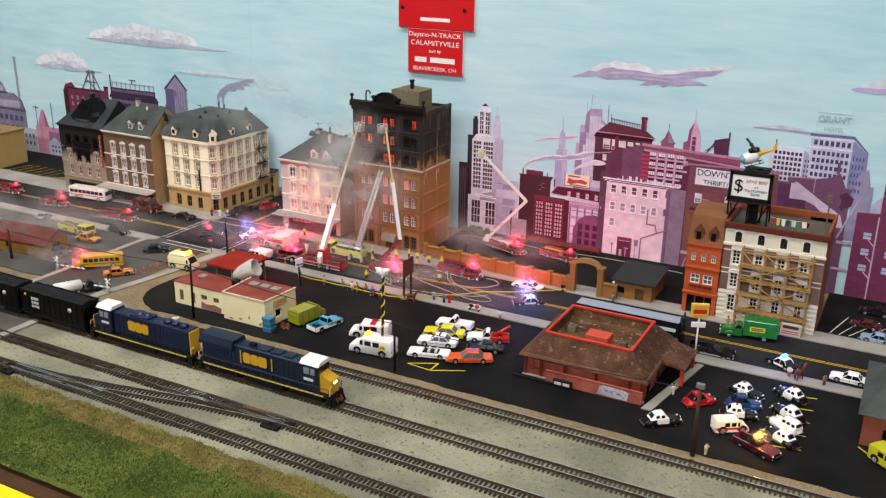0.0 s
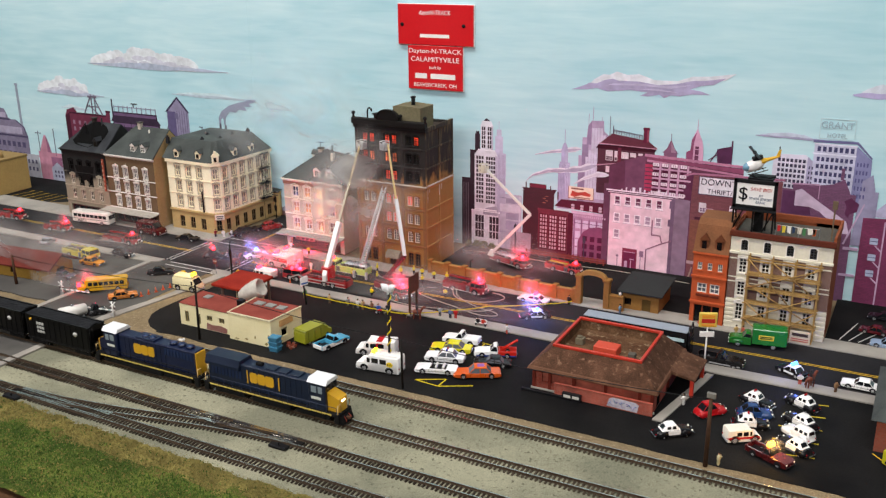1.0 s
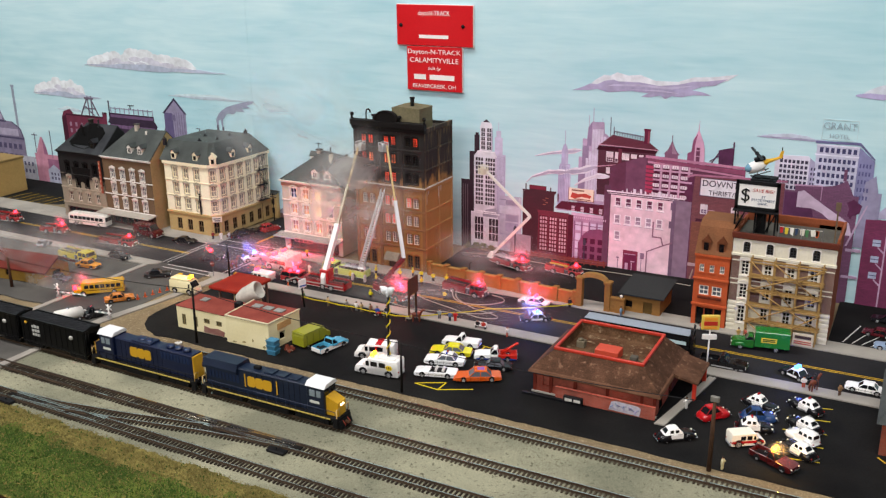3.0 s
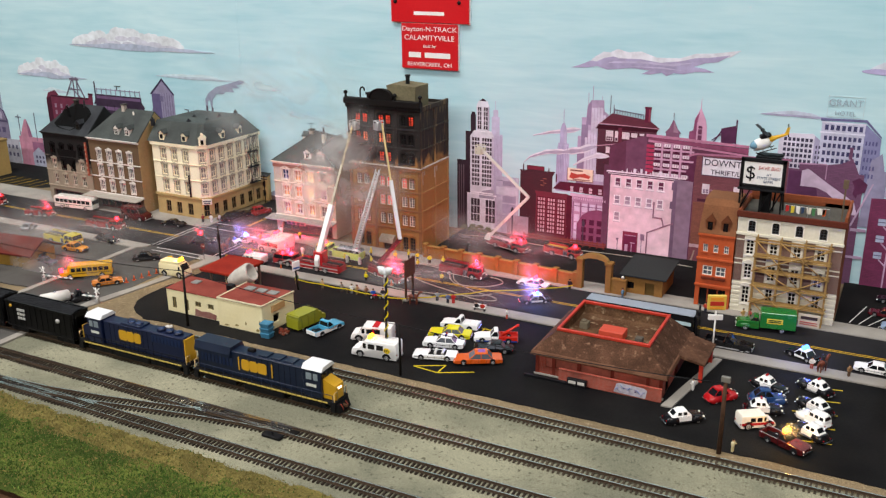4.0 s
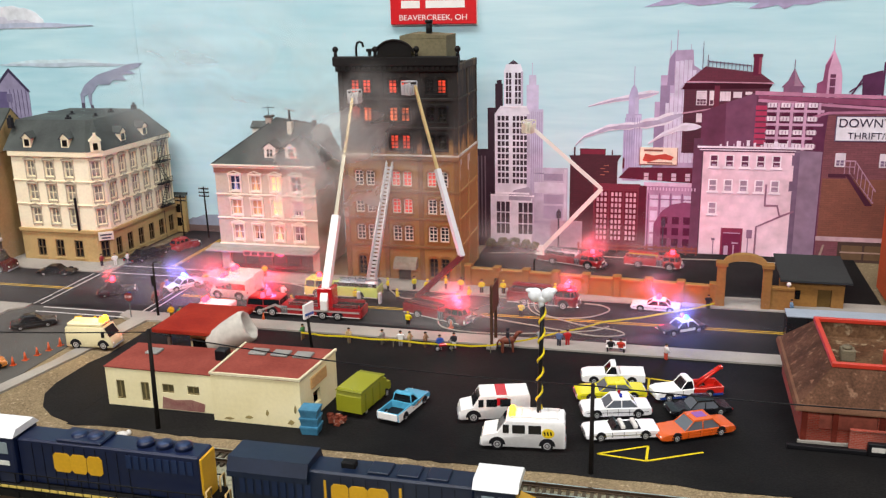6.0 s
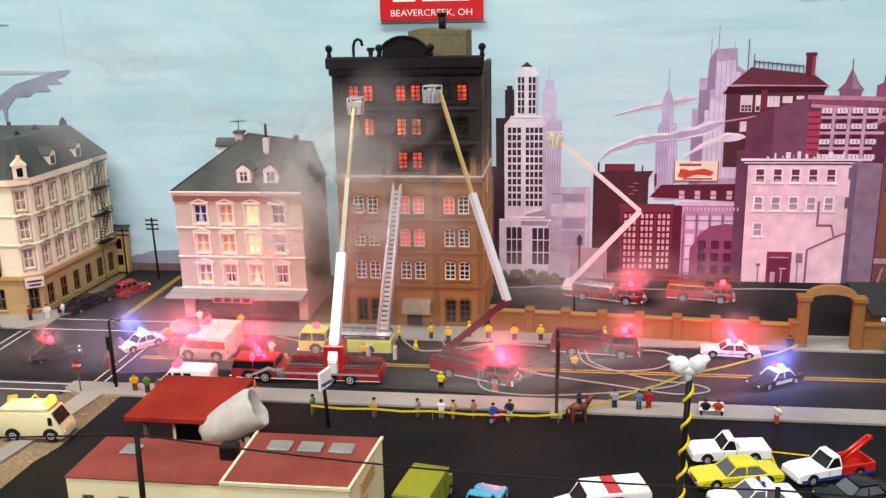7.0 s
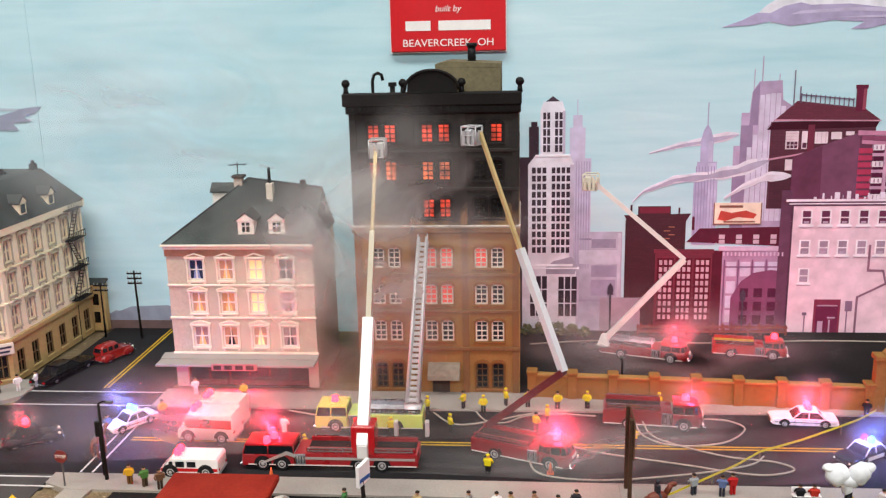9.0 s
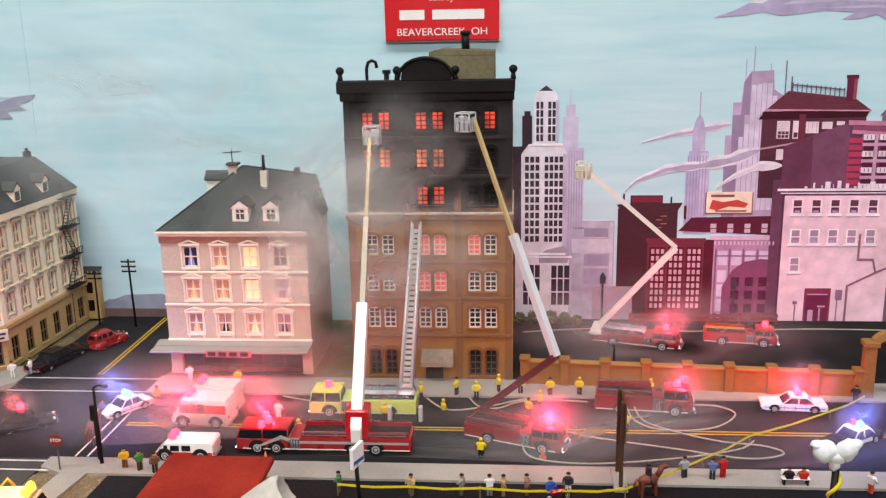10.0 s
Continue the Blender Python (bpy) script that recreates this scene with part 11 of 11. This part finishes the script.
def toy_horse(label, x, y, rz, z=0.0):
    ge = Geo()
    ge.ball((0, 0, 7.6), 3.0, 1.7, 0.8, 0.85)
    for px, py in ((-3.4, -1.2), (-3.4, 1.2), (3.2, -1.2), (3.4, 1.2)):
        ge.cyl((px, py, 0), (px * 0.9, py, 7), 0.55, 0.9, 6)
    ge.tube([(4, 0, 8.6), (5.6, 0, 11), (6.2, 0, 12.4)], 1.2, 6).ball((7.2, 0, 12.4), 1.3, 1.6, 0.8, 0.9, 8, 5).tube([(-5, 0, 8.6), (-6.4, 0, 6.4), (-6.4, 0, 3.6)], 0.6, 5)
    ge.mi = 1
    ge.box(-1.0, 1.0, -1.4, 1.4, 9.6, 13.6, 0.4).ball((0, 0, 14.8), 1.1, nu=8, nv=5)
    ge.tube([(0.2, 1.6, 10), (1, 2.6, 7), (0.8, 2.6, 4.6)], 0.6, 5).tube([(0.2, -1.6, 10), (1, -2.6, 7), (0.8, -2.6, 4.6)], 0.6, 5)
    solid("toy_horse", ge, [M("6e3420", 0.6, 0, 0.1, name="brown_toy"), M("24222a", 0.6, 0, 0.1, name="dark_toy")], label, "toy", x, y, z, rz, "toy horses")


toy_horse("brown toy horse with a dark rider shape", 62, -240, 20)
toy_horse("brown toy horse beside the police tape", -205, -195, 80)
toy_horse("brown toy horse with a dark rider shape on the kerb", 428, -224, 60, 0.9)

hosem = M("a49d90", 0.8, 0, 0.15, name="pale_canvas_hose")


def hose(label, pts, rad=0.45):
    n = 10
    out = []
    for i in range(len(pts) - 1):
        p0, p1, p2, p3 = (Vector(pts[max(0, min(len(pts) - 1, i + k))]) for k in (-1, 0, 1, 2))
        for k in range(n):
            t = k / n
            out.append(0.5 * (2 * p1 + (p2 - p0) * t + (2 * p0 - 5 * p1 + 4 * p2 - p3) * t * t + (3 * p1 - p0 - 3 * p2 + p3) * t ** 3))
    out.append(Vector(pts[-1]))
    solid("fire_hose", Geo().tube([(p.x, p.y, p.z) for p in out], rad, 6), hosem, label, "hose", group="fire hoses")


z = 0.6
hose("pale canvas fire hose looped on the road", [(62, -160, 6), (66, -168, 1.5), (80, -176, z), (104, -172, z), (118, -156, z), (112, -146, z), (100, -144, z)])
hose("pale canvas fire hose running to the junction", [(66, -160, 6), (72, -170, 1.5), (100, -186, z), (124, -192, z), (130, -200, z), (112, -205, z), (80, -196, z), (40, -184, z), (20, -172, z)])
hose("pale canvas fire hose from the red engine", [(8, -203, 5), (14, -210, 1.4), (40, -213, z), (80, -206, z), (110, -196, z), (120, -186, z)])
hose("pale canvas fire hose towards the burning block", [(-20, -140, 1.5), (-14, -150, z), (-4, -152, z), (6, -144, z), (20, -140, z), (44, -142, z)])
hose("pale canvas fire hose by the lime truck", [(-42, -150, 5), (-30, -156, 1), (-10, -150, z), (10, -140, z), (34, -138, 1.5)])
hose("pale canvas fire hose across the yard", [(10, -30, z + 0.2), (60, -22, z + 0.2), (120, -26, z + 0.2), (200, -20, z + 0.2), (280, -24, z + 0.2)])
hose("pale canvas fire hose before the hotel", [(-120, -150, 5), (-108, -146, 1), (-98, -148, z), (-92, -150, 4)])

v = thing("police_tape", "yellow police tape strung between posts", "barrier tape", 0, 0, 0)
tp = [(-72, -246, 5.4), (-40, -246, 5), (-10, -246, 5), (28, -246, 4.6), (52, -244, 5), (90, -215, 5), (117, -190, 5), (164, -160, 5), (188, -140, 5)]
for a, b in zip(tp, tp[1:]):
    a, b = Vector(a), Vector(b)
    m_ = (a + b) / 2 - Vector((0, 0, 0.8))
    ge = Geo()
    for p, q in ((a, m_), (m_, b)):
        ge.loft([[p + Vector((0, 0, -0.55)), p + Vector((0, 0.15, -0.55)), p + Vector((0, 0.15, 0.55)), p + Vector((0, 0, 0.55))], [q + Vector((0, 0, -0.55)), q + Vector((0, 0.15, -0.55)), q + Vector((0, 0.15, 0.55)), q + Vector((0, 0, 0.55))]])
    part("tape", ge, paint("d8c41c", 0.5), v)
for p in tp[:-1]:
    part("post", Geo().cyl((p[0], p[1] + 0.4, 0), (p[0], p[1] + 0.4, p[2] + 1), 0.35, k=5), M("6b6450", 0.7, 0, 0.1, name="dull_post"), v)
dark = M("181412", 0.8, 0, 0.25, 400, 60, name="dark_pole_wood")
brownp = M("4a3426", 0.85, 0, 0.25, 400, 60, name="brown_pole_wood")


def utility_pole(label, x, y, h, rz=0.0, arms=0, mat=dark, lean=0.0, r0_=1.7, z=0.0):
    v = thing("utility_pole", label, "pole", x, y, z, rz, "utility poles")
    part("pole", Geo().cyl((0, 0, 0), (lean, 0, h), r0_, r0_ * 0.75, 8), mat, v)
    for i in range(arms):
        zz = h - 2 - i * 3.4
        part("crossarm", Geo().box(lean - 5, lean + 5, -0.4, 0.4, zz - 0.5, zz + 0.5), mat, v)
        for xx in (-4.4, -2, 2, 4.4):
            part("insulator", Geo().cyl((lean + xx, 0, zz + 0.5), (lean + xx, 0, zz + 1.6), 0.35, k=5), M("8a8f8a", 0.3, 0, 0.1, name="grey_insulator"), v)
    return v


utility_pole("dark wooden pole carrying a wire past the shop", -98.5, -376, 55, 0, 0, lean=1.0, r0_=1.3)
utility_pole("dark wooden pole beside the white van", 125, -377, 45, 0, 0, r0_=1.15)
utility_pole("brown wooden pole on the east lot", 378, -384, 56, 0, 0, brownp)
utility_pole("dark wooden pole in the west yard", -386, -352, 34, 0, 0, brownp)
utility_pole("telephone pole with crossarms at the end of the side street", -255, -22, 48, 0, 3, lean=-1.0, r0_=0.9)
utility_pole("small telephone pole by the backdrop", -281.5, -20, 39, 0, 2, r0_=0.7)
v = thing("pole_lamp", "small grey lamp head on the east pole", "lamp", 378, -384, 56)
part("head", Geo().box(-3, 3, -1.4, 1.4, -2, 2, 0.4), M("7d7a72", 0.6, 0.3, 0.15, name="grey_lamp_head"), v)
wire = M("121214", 0.6, 0, 0.1, name="black_wire")
for pts in (((-386, -352, 33), (-98, -376, 53.5), (125, -377, 44), (378, -384, 53)),):
    w_ = []
    for a, b in zip(pts, pts[1:]):
        a, b = Vector(a), Vector(b)
        for k in range(14):
            t = k / 14
            p = a.lerp(b, t)
            w_.append((p.x, p.y, p.z - 14 * t * (1 - t)))
    w_.append(pts[-1])
    solid("overhead_wire", Geo().tube(w_, 0.35, 5), wire, "thin black overhead wire between the poles", "wire")


def street_light(x, y, h, label="slim dark street lamp with arm", rz=0.0, z=0.9, glow=False):
    v = thing("street_lamp", label, "street lamp", x, y, z, rz, "street lamps")
    part("post", Geo().cyl((0, 0, 0), (0, 0, h), 0.9, 0.6, 8), dark, v)
    part("arm", Geo().tube([(0, 0, h), (2, 0, h + 1.2), (5, 0, h + 1.0)], 0.4, 5), dark, v)
    part("lamp_head", Geo().box(3.6, 7, -0.9, 0.9, h + 0.2, h + 1.4, 0.3), M("55534e", 0.5, 0.3, 0.1, name="lamp_head_grey"), v)
    return v


street_light(-189, -222, 38)
street_light(60, -116, 20, rz=90)
v = thing("traffic_signal", "traffic signal head on a dark post", "traffic light", -192, -218, 0.9)
part("post", Geo().cyl((0, 0, 0), (0, 0, 26), 0.7, k=8), dark, v)
part("head", Geo().box(-1.6, 1.6, -1.6, 0, 20, 28, 0.4), BLACKP, v)
v = thing("stop_sign", "small red stop sign on a post", "sign", -206, -229, 0.9)
part("post", Geo().cyl((0, 0, 0), (0, 0, 14), 0.4, k=6), M("5a5a5c", 0.6, 0.3, 0.1, name="sign_post_grey"), v)
part("plate", Geo().prism([(3.2 * math.cos(a), 15 + 3.2 * math.sin(a)) for a in [math.pi / 8 + i * math.pi / 4 for i in range(8)]], -0.8, -0.4, "y"), M("70241f", 0.5, 0, 0.06, name="stop_red"), v, "red octagonal plate")
words("lettering", "STOP", 2.2, WHITEP, v, (0, -0.9, 15), depth=0.05)
v = thing("shop_street_sign", "white and blue sign on a dark post", "sign", -60, -258, 0, 66)
part("post", Geo().cyl((0, 0, 0), (-2, 0, 24), 0.9, k=8), dark, v)
part("panel", Geo().prism([(-5, 21), (3, 22), (3, 31), (-5, 30)], -0.8, 0.8, "y"), WHITEP, v)
part("blue_bar", Geo().box(-4.6, 2.6, -1.0, -0.7, 23, 24.6), M("2c5a9a", 0.5, 0, 0.05, name="sign_blue"), v)
v = thing("roadside_billboard", "brown wooden billboard on two posts", "billboard", 51, -228, 0.9, 90)
for x in (-7, 7):
    part("post", Geo().box(x - 1.2, x + 1.2, -0.8, 0.8, 0, 40, 0.2), brownp, v)
part("panel", Geo().box(-10, 10, -1.4, -0.8, 22, 40, 0.2), M("5c4030", 0.85, 0, 0.2, 400, 60, name="brown_board"), v)
part("base", Geo().box(-10, 10, -3, 3, -1.2, 0.6, 0.2), WALK, v)

# traffic cones, barriers, crossing gates
cone = Geo().cyl((0, 0, 0.3), (0, 0, 5.4), 1.2, 0.3, 10).box(-1.6, 1.6, -1.6, 1.6, 0, 0.4).data("traffic_cone", M("d05a2a", 0.6, 0, 0.08, name="orange_cone"))
for i in range(8):
    solid("traffic_cone", cone, None, "small orange traffic cone on the crossing street", "traffic cone", -232 + i * 2.2, -318 + i * 8.5, 0, group="traffic cones")
for x, y in ((-57, -194), (-112, -216), (18, -206)):
    solid("traffic_cone", cone, None, "small orange traffic cone by the fire engines", "traffic cone", x, y, 0, group="traffic cones")
v = thing("yellow_digger", "small yellow digger beside the step van", "digger", -222, -262, 0, 30)
part("body", Geo().box(-6, 4, -4, 4, 3, 8, 0.6).box(-4, 1, -3, 3, 8, 12, 0.4), paint("d0a818"), v)
part("arm", Geo().tube([(4, 0, 6), (9, 0, 11), (13, 0, 4)], 0.9, 6).box(11.6, 14.4, -2, 2, 2, 5, 0.4), paint("d0a818"), v)
add_wheels(v, (-4, 3), 4.4, 2.4)


def crossing_gate(x, y, rz):
    v = thing("crossing_gate", "white railway crossing gate with lowered arm", "crossing gate", x, y, 0, rz, "crossing gates")
    part("post", Geo().cyl((0, 0, 0), (0, 0, 16), 0.7, k=8), WHITEP, v)
    part("arm", Geo().box(-2, 36, -0.5, 0.5, 6, 7.2), WHITEP, v)
    for i in range(5):
        part("arm_stripe", Geo().box(2 + i * 7, 5 + i * 7, -0.56, 0.56, 5.95, 7.25), M("8f9c98", 0.6, 0, 0.08, name="gate_grey"), v)
    part("crossbuck", Geo().prism([(-3.6, 10), (-2.8, 9.4), (3.6, 15), (2.8, 15.6)], -1.0, -0.7, "y").prism([(3.6, 10), (2.8, 9.4), (-3.6, 15), (-2.8, 15.6)], -1.4, -1.1, "y"), WHITEP, v)
    part("signal_lamp", Geo().cyl((-2, -1.2, 9), (-2, -0.4, 9), 1.0, k=8).cyl((2, -1.2, 9), (2, -0.4, 9), 1.0, k=8), M("3a1214", 0.3, 0, 0.05, name="dark_signal_lens"), v)
    part("gate_box", Geo().box(-2, 2, -1.6, 1.6, 0, 4, 0.3), M("9a9a98", 0.6, 0.2, 0.1, name="gate_box_grey"), v)


crossing_gate(-312, -352, 8)
crossing_gate(-216, -372, 190)

# bushes at the foot of the painted tower: many small clumps of leaves
r = random.Random(5)
for bx, by, s in ((8, -14, 7), (18, -12, 8), (28, -14, 8.5), (38, -13, 7), (46, -15, 6)):
    v = thing("bush", "olive green foam bush before the backdrop", "bush", bx, by, 0.2, group="bushes")
    part("stem", Geo().cyl((0, 0, 0), (0.4, 0, s * 0.6), 0.6, 0.3, 6), dark, v)
    part("stem", Geo().cyl((0.6, 0.4, 0), (2, 0.6, s * 0.5), 0.4, 0.2, 5), dark, v)
    ge = Geo()
    for _ in range(240):
        a, e, q = r.uniform(0, 6.28), r.uniform(-0.3, 1.4), r.uniform(0.5, 1.0)
        c = Vector((math.cos(a) * math.cos(e) * q * s * 0.75, math.sin(a) * math.cos(e) * q * s * 0.6, s * 0.5 + math.sin(e) * q * s * 0.75))
        d1, d2 = Vector((r.uniform(-1, 1), r.uniform(-1, 1), r.uniform(-1, 1))).normalized() * r.uniform(0.7, 1.5), Vector((r.uniform(-1, 1), r.uniform(-1, 1), r.uniform(-1, 1))).normalized() * r.uniform(0.5, 1.1)
        ge.mi = r.choice((0, 1, 1, 2))
        n = len(ge.v)
        ge.v += [tuple(c - d1), tuple(c + d2), tuple(c + d1), tuple(c - d2)]
        ge.add((n, n + 1, n + 2, n + 3))
    me = bpy.data.meshes.new("leaves")
    me.from_pydata([(a * MM, b * MM, c * MM) for a, b, c in ge.v], [], ge.f)
    for cc in ("4a5230", "687040", "8a8458"):
        me.materials.append(M(cc, 0.95, 0, 0.3, 600, 90, name="leaf_" + cc))
    me.polygons.foreach_set("material_index", ge.m)
    part("leaves", me, None, v)
v = thing("yard_fence", "low red wooden fence at the back of the yard", "fence", 130, -8, 0.2)
for i in range(13):
    part("post", Geo().box(-48 + i * 8 - 0.6, -48 + i * 8 + 0.6, -0.6, 0.6, 0, 7), M("7a3a34", 0.85, 0, 0.2, name="red_fence_wood"), v)
for zz in (2.4, 5.4):
    part("rail", Geo().box(-49, 49, -1.0, -0.5, zz - 0.6, zz + 0.6), M("8a4640", 0.85, 0, 0.2, name="red_fence_rail"), v)

# ---- light thrown by the lit beacons, and one added red fill ----
RED_L, BLUE_L, AMB_L = (1.0, 0.03, 0.11), (0.15, 0.22, 1.0), (1.0, 0.55, 0.12)
point_lamp(411, -203, 16, BLUE_L, 0.02)
point_lamp(-290, -331, 20, RED_L, 0.0115)
point_lamp(-196, -280, 24, AMB_L, 0.02)
point_lamp(-162, -180, 22, RED_L, 0.0312)
point_lamp(-116, -192, 19, RED_L, 0.0394)
# red fill added under the hotel canopy to redden the shop front; no beacon here
point_lamp(-156, -119, 8, RED_L, 0.04)
point_lamp(149, -152, 17, RED_L, 0.041)
point_lamp(100, -60, 22, RED_L, 0.041)
point_lamp(92, -155, 21, RED_L, 0.042)
point_lamp(22, -198, 21, RED_L, 0.0492)
point_lamp(-246, -184, 18, RED_L, 0.0049)
point_lamp(420, -357, 17, AMB_L, 0.02)
point_lamp(-488, -190, 20, RED_L, 0.0246)
point_lamp(166, -190, 18, BLUE_L, 0.045)
point_lamp(-203, -162, 18, BLUE_L, 0.045)

# ---- smoke from the burning block, and halos added at the beacons ----
def smoke_paint(name, dense, cut):
    """Thin smoke: scattered light and see-through gaps, thinning out towards its rim."""
    mat = bpy.data.materials.new(name)
    mat.use_nodes = True
    N, L = mat.node_tree.nodes, mat.node_tree.links
    N.remove(N["Principled BSDF"])
    tc, oi, ad, no, gr, fall, mr, mu, df, tl, ms, tr, mx = (N.new("ShaderNode" + k) for k in (
        "TexCoord", "ObjectInfo", "VectorMath", "TexNoise", "TexGradient", "MapRange", "MapRange", "Math", "BsdfDiffuse", "BsdfTranslucent", "MixShader", "BsdfTransparent", "MixShader"))
    L.new(tc.outputs["Object"], ad.inputs[0])
    L.new(oi.outputs["Random"], ad.inputs[1])
    L.new(ad.outputs[0], no.inputs["Vector"])
    no.inputs["Scale"].default_value, no.inputs["Detail"].default_value, no.inputs["Distortion"].default_value = 1.7, 5.0, 0.6
    gr.gradient_type = "SPHERICAL"
    L.new(tc.outputs["Object"], gr.inputs["Vector"])
    fall.interpolation_type = "SMOOTHSTEP"
    fall.inputs["From Max"].default_value = 0.75
    L.new(gr.outputs["Fac"], fall.inputs["Value"])
    mr.inputs["From Min"].default_value, mr.inputs["From Max"].default_value, mr.inputs["To Max"].default_value = cut, cut + 0.34, dense
    L.new(no.outputs["Fac"], mr.inputs["Value"])
    mu.operation = "MULTIPLY"
    L.new(fall.outputs[0], mu.inputs[0])
    L.new(mr.outputs[0], mu.inputs[1])
    for n in (df, tl):
        n.inputs["Color"].default_value = (0.86, 0.84, 0.82, 1)
    L.new(df.outputs[0], ms.inputs[1])
    L.new(tl.outputs[0], ms.inputs[2])
    L.new(mu.outputs[0], mx.inputs["Fac"])
    L.new(tr.outputs[0], mx.inputs[1])
    L.new(ms.outputs[0], mx.inputs[2])
    L.new(mx.outputs[0], N["Material Output"].inputs["Surface"])
    return mat


SMOKE, THIN_SMOKE = smoke_paint("grey_white_smoke", 0.5, 0.3), smoke_paint("thin_haze_smoke", 0.42, 0.3)
FAINT_VEIL = smoke_paint("faint_smoke_and_halo", 0.3, 0.3)
smoke = thing("smoke", "thin grey-white smoke drifting from the burning block, and added beacon halos", "smoke", kind="stuff")
drifts = [(-84, -138, 84, 84, 22, 100, 10, SMOKE), (-52, -148, 104, 84, 20, 76, 4, SMOKE), (-136, -192, 18, 120, 16, 46, 8, FAINT_VEIL),
          (84, -94, 22, 130, 16, 46, -3, FAINT_VEIL), (-390, -250, 14, 240, 26, 54, 14, FAINT_VEIL), (-410, -335, 18, 240, 20, 76, 4, SMOKE),
          (-190, -76, 150, 160, 30, 90, 6, THIN_SMOKE), (60, -212, 14, 190, 14, 44, -2, FAINT_VEIL)]
# small veils added before the beacon lamps, standing in for their glow halos
drifts += [(x, y - 5, z, w, 2.5, w * 0.85, 0, FAINT_VEIL) for x, y, z, w in ((-162, -180, 22, 26), (-116, -192, 19, 24), (149, -152, 17, 24), (100, -60, 22, 20), (92, -153, 21, 18), (22, -198, 21, 20), (-203, -162, 18, 18), (166, -190, 18, 18), (-246, -184, 18, 14),
                                                                            (-488, -190, 20, 16), (-290, -331, 20, 16), (420, -357, 17, 9))]
for k, (x, y, z, wx, wy, wz, turn, mat) in enumerate(drifts):
    ge = Geo()
    ge.sm = True
    for j in range(25):
        for i in range(25):
            u, w = i / 12 - 1, j / 12 - 1
            p = Vector((u * 1.4 + k * 5, w * 1.4, 3.0))
            ge.v.append((1000 * (u + 0.08 * noise.noise(p + Vector((0, 0, 7)))), 1000 * (0.9 * noise.noise(p) + 0.25 * noise.noise(p * 2.7)), 1000 * w))
    for j in range(24):
        for i in range(24):
            ge.add((j * 25 + i, j * 25 + i + 1, j * 25 + i + 26, j * 25 + i + 25))
    veil = part("veil", ge, mat, smoke, at=(x, y, z), rz=turn)
    veil.scale = (wx * MM, wy * MM, wz * MM)
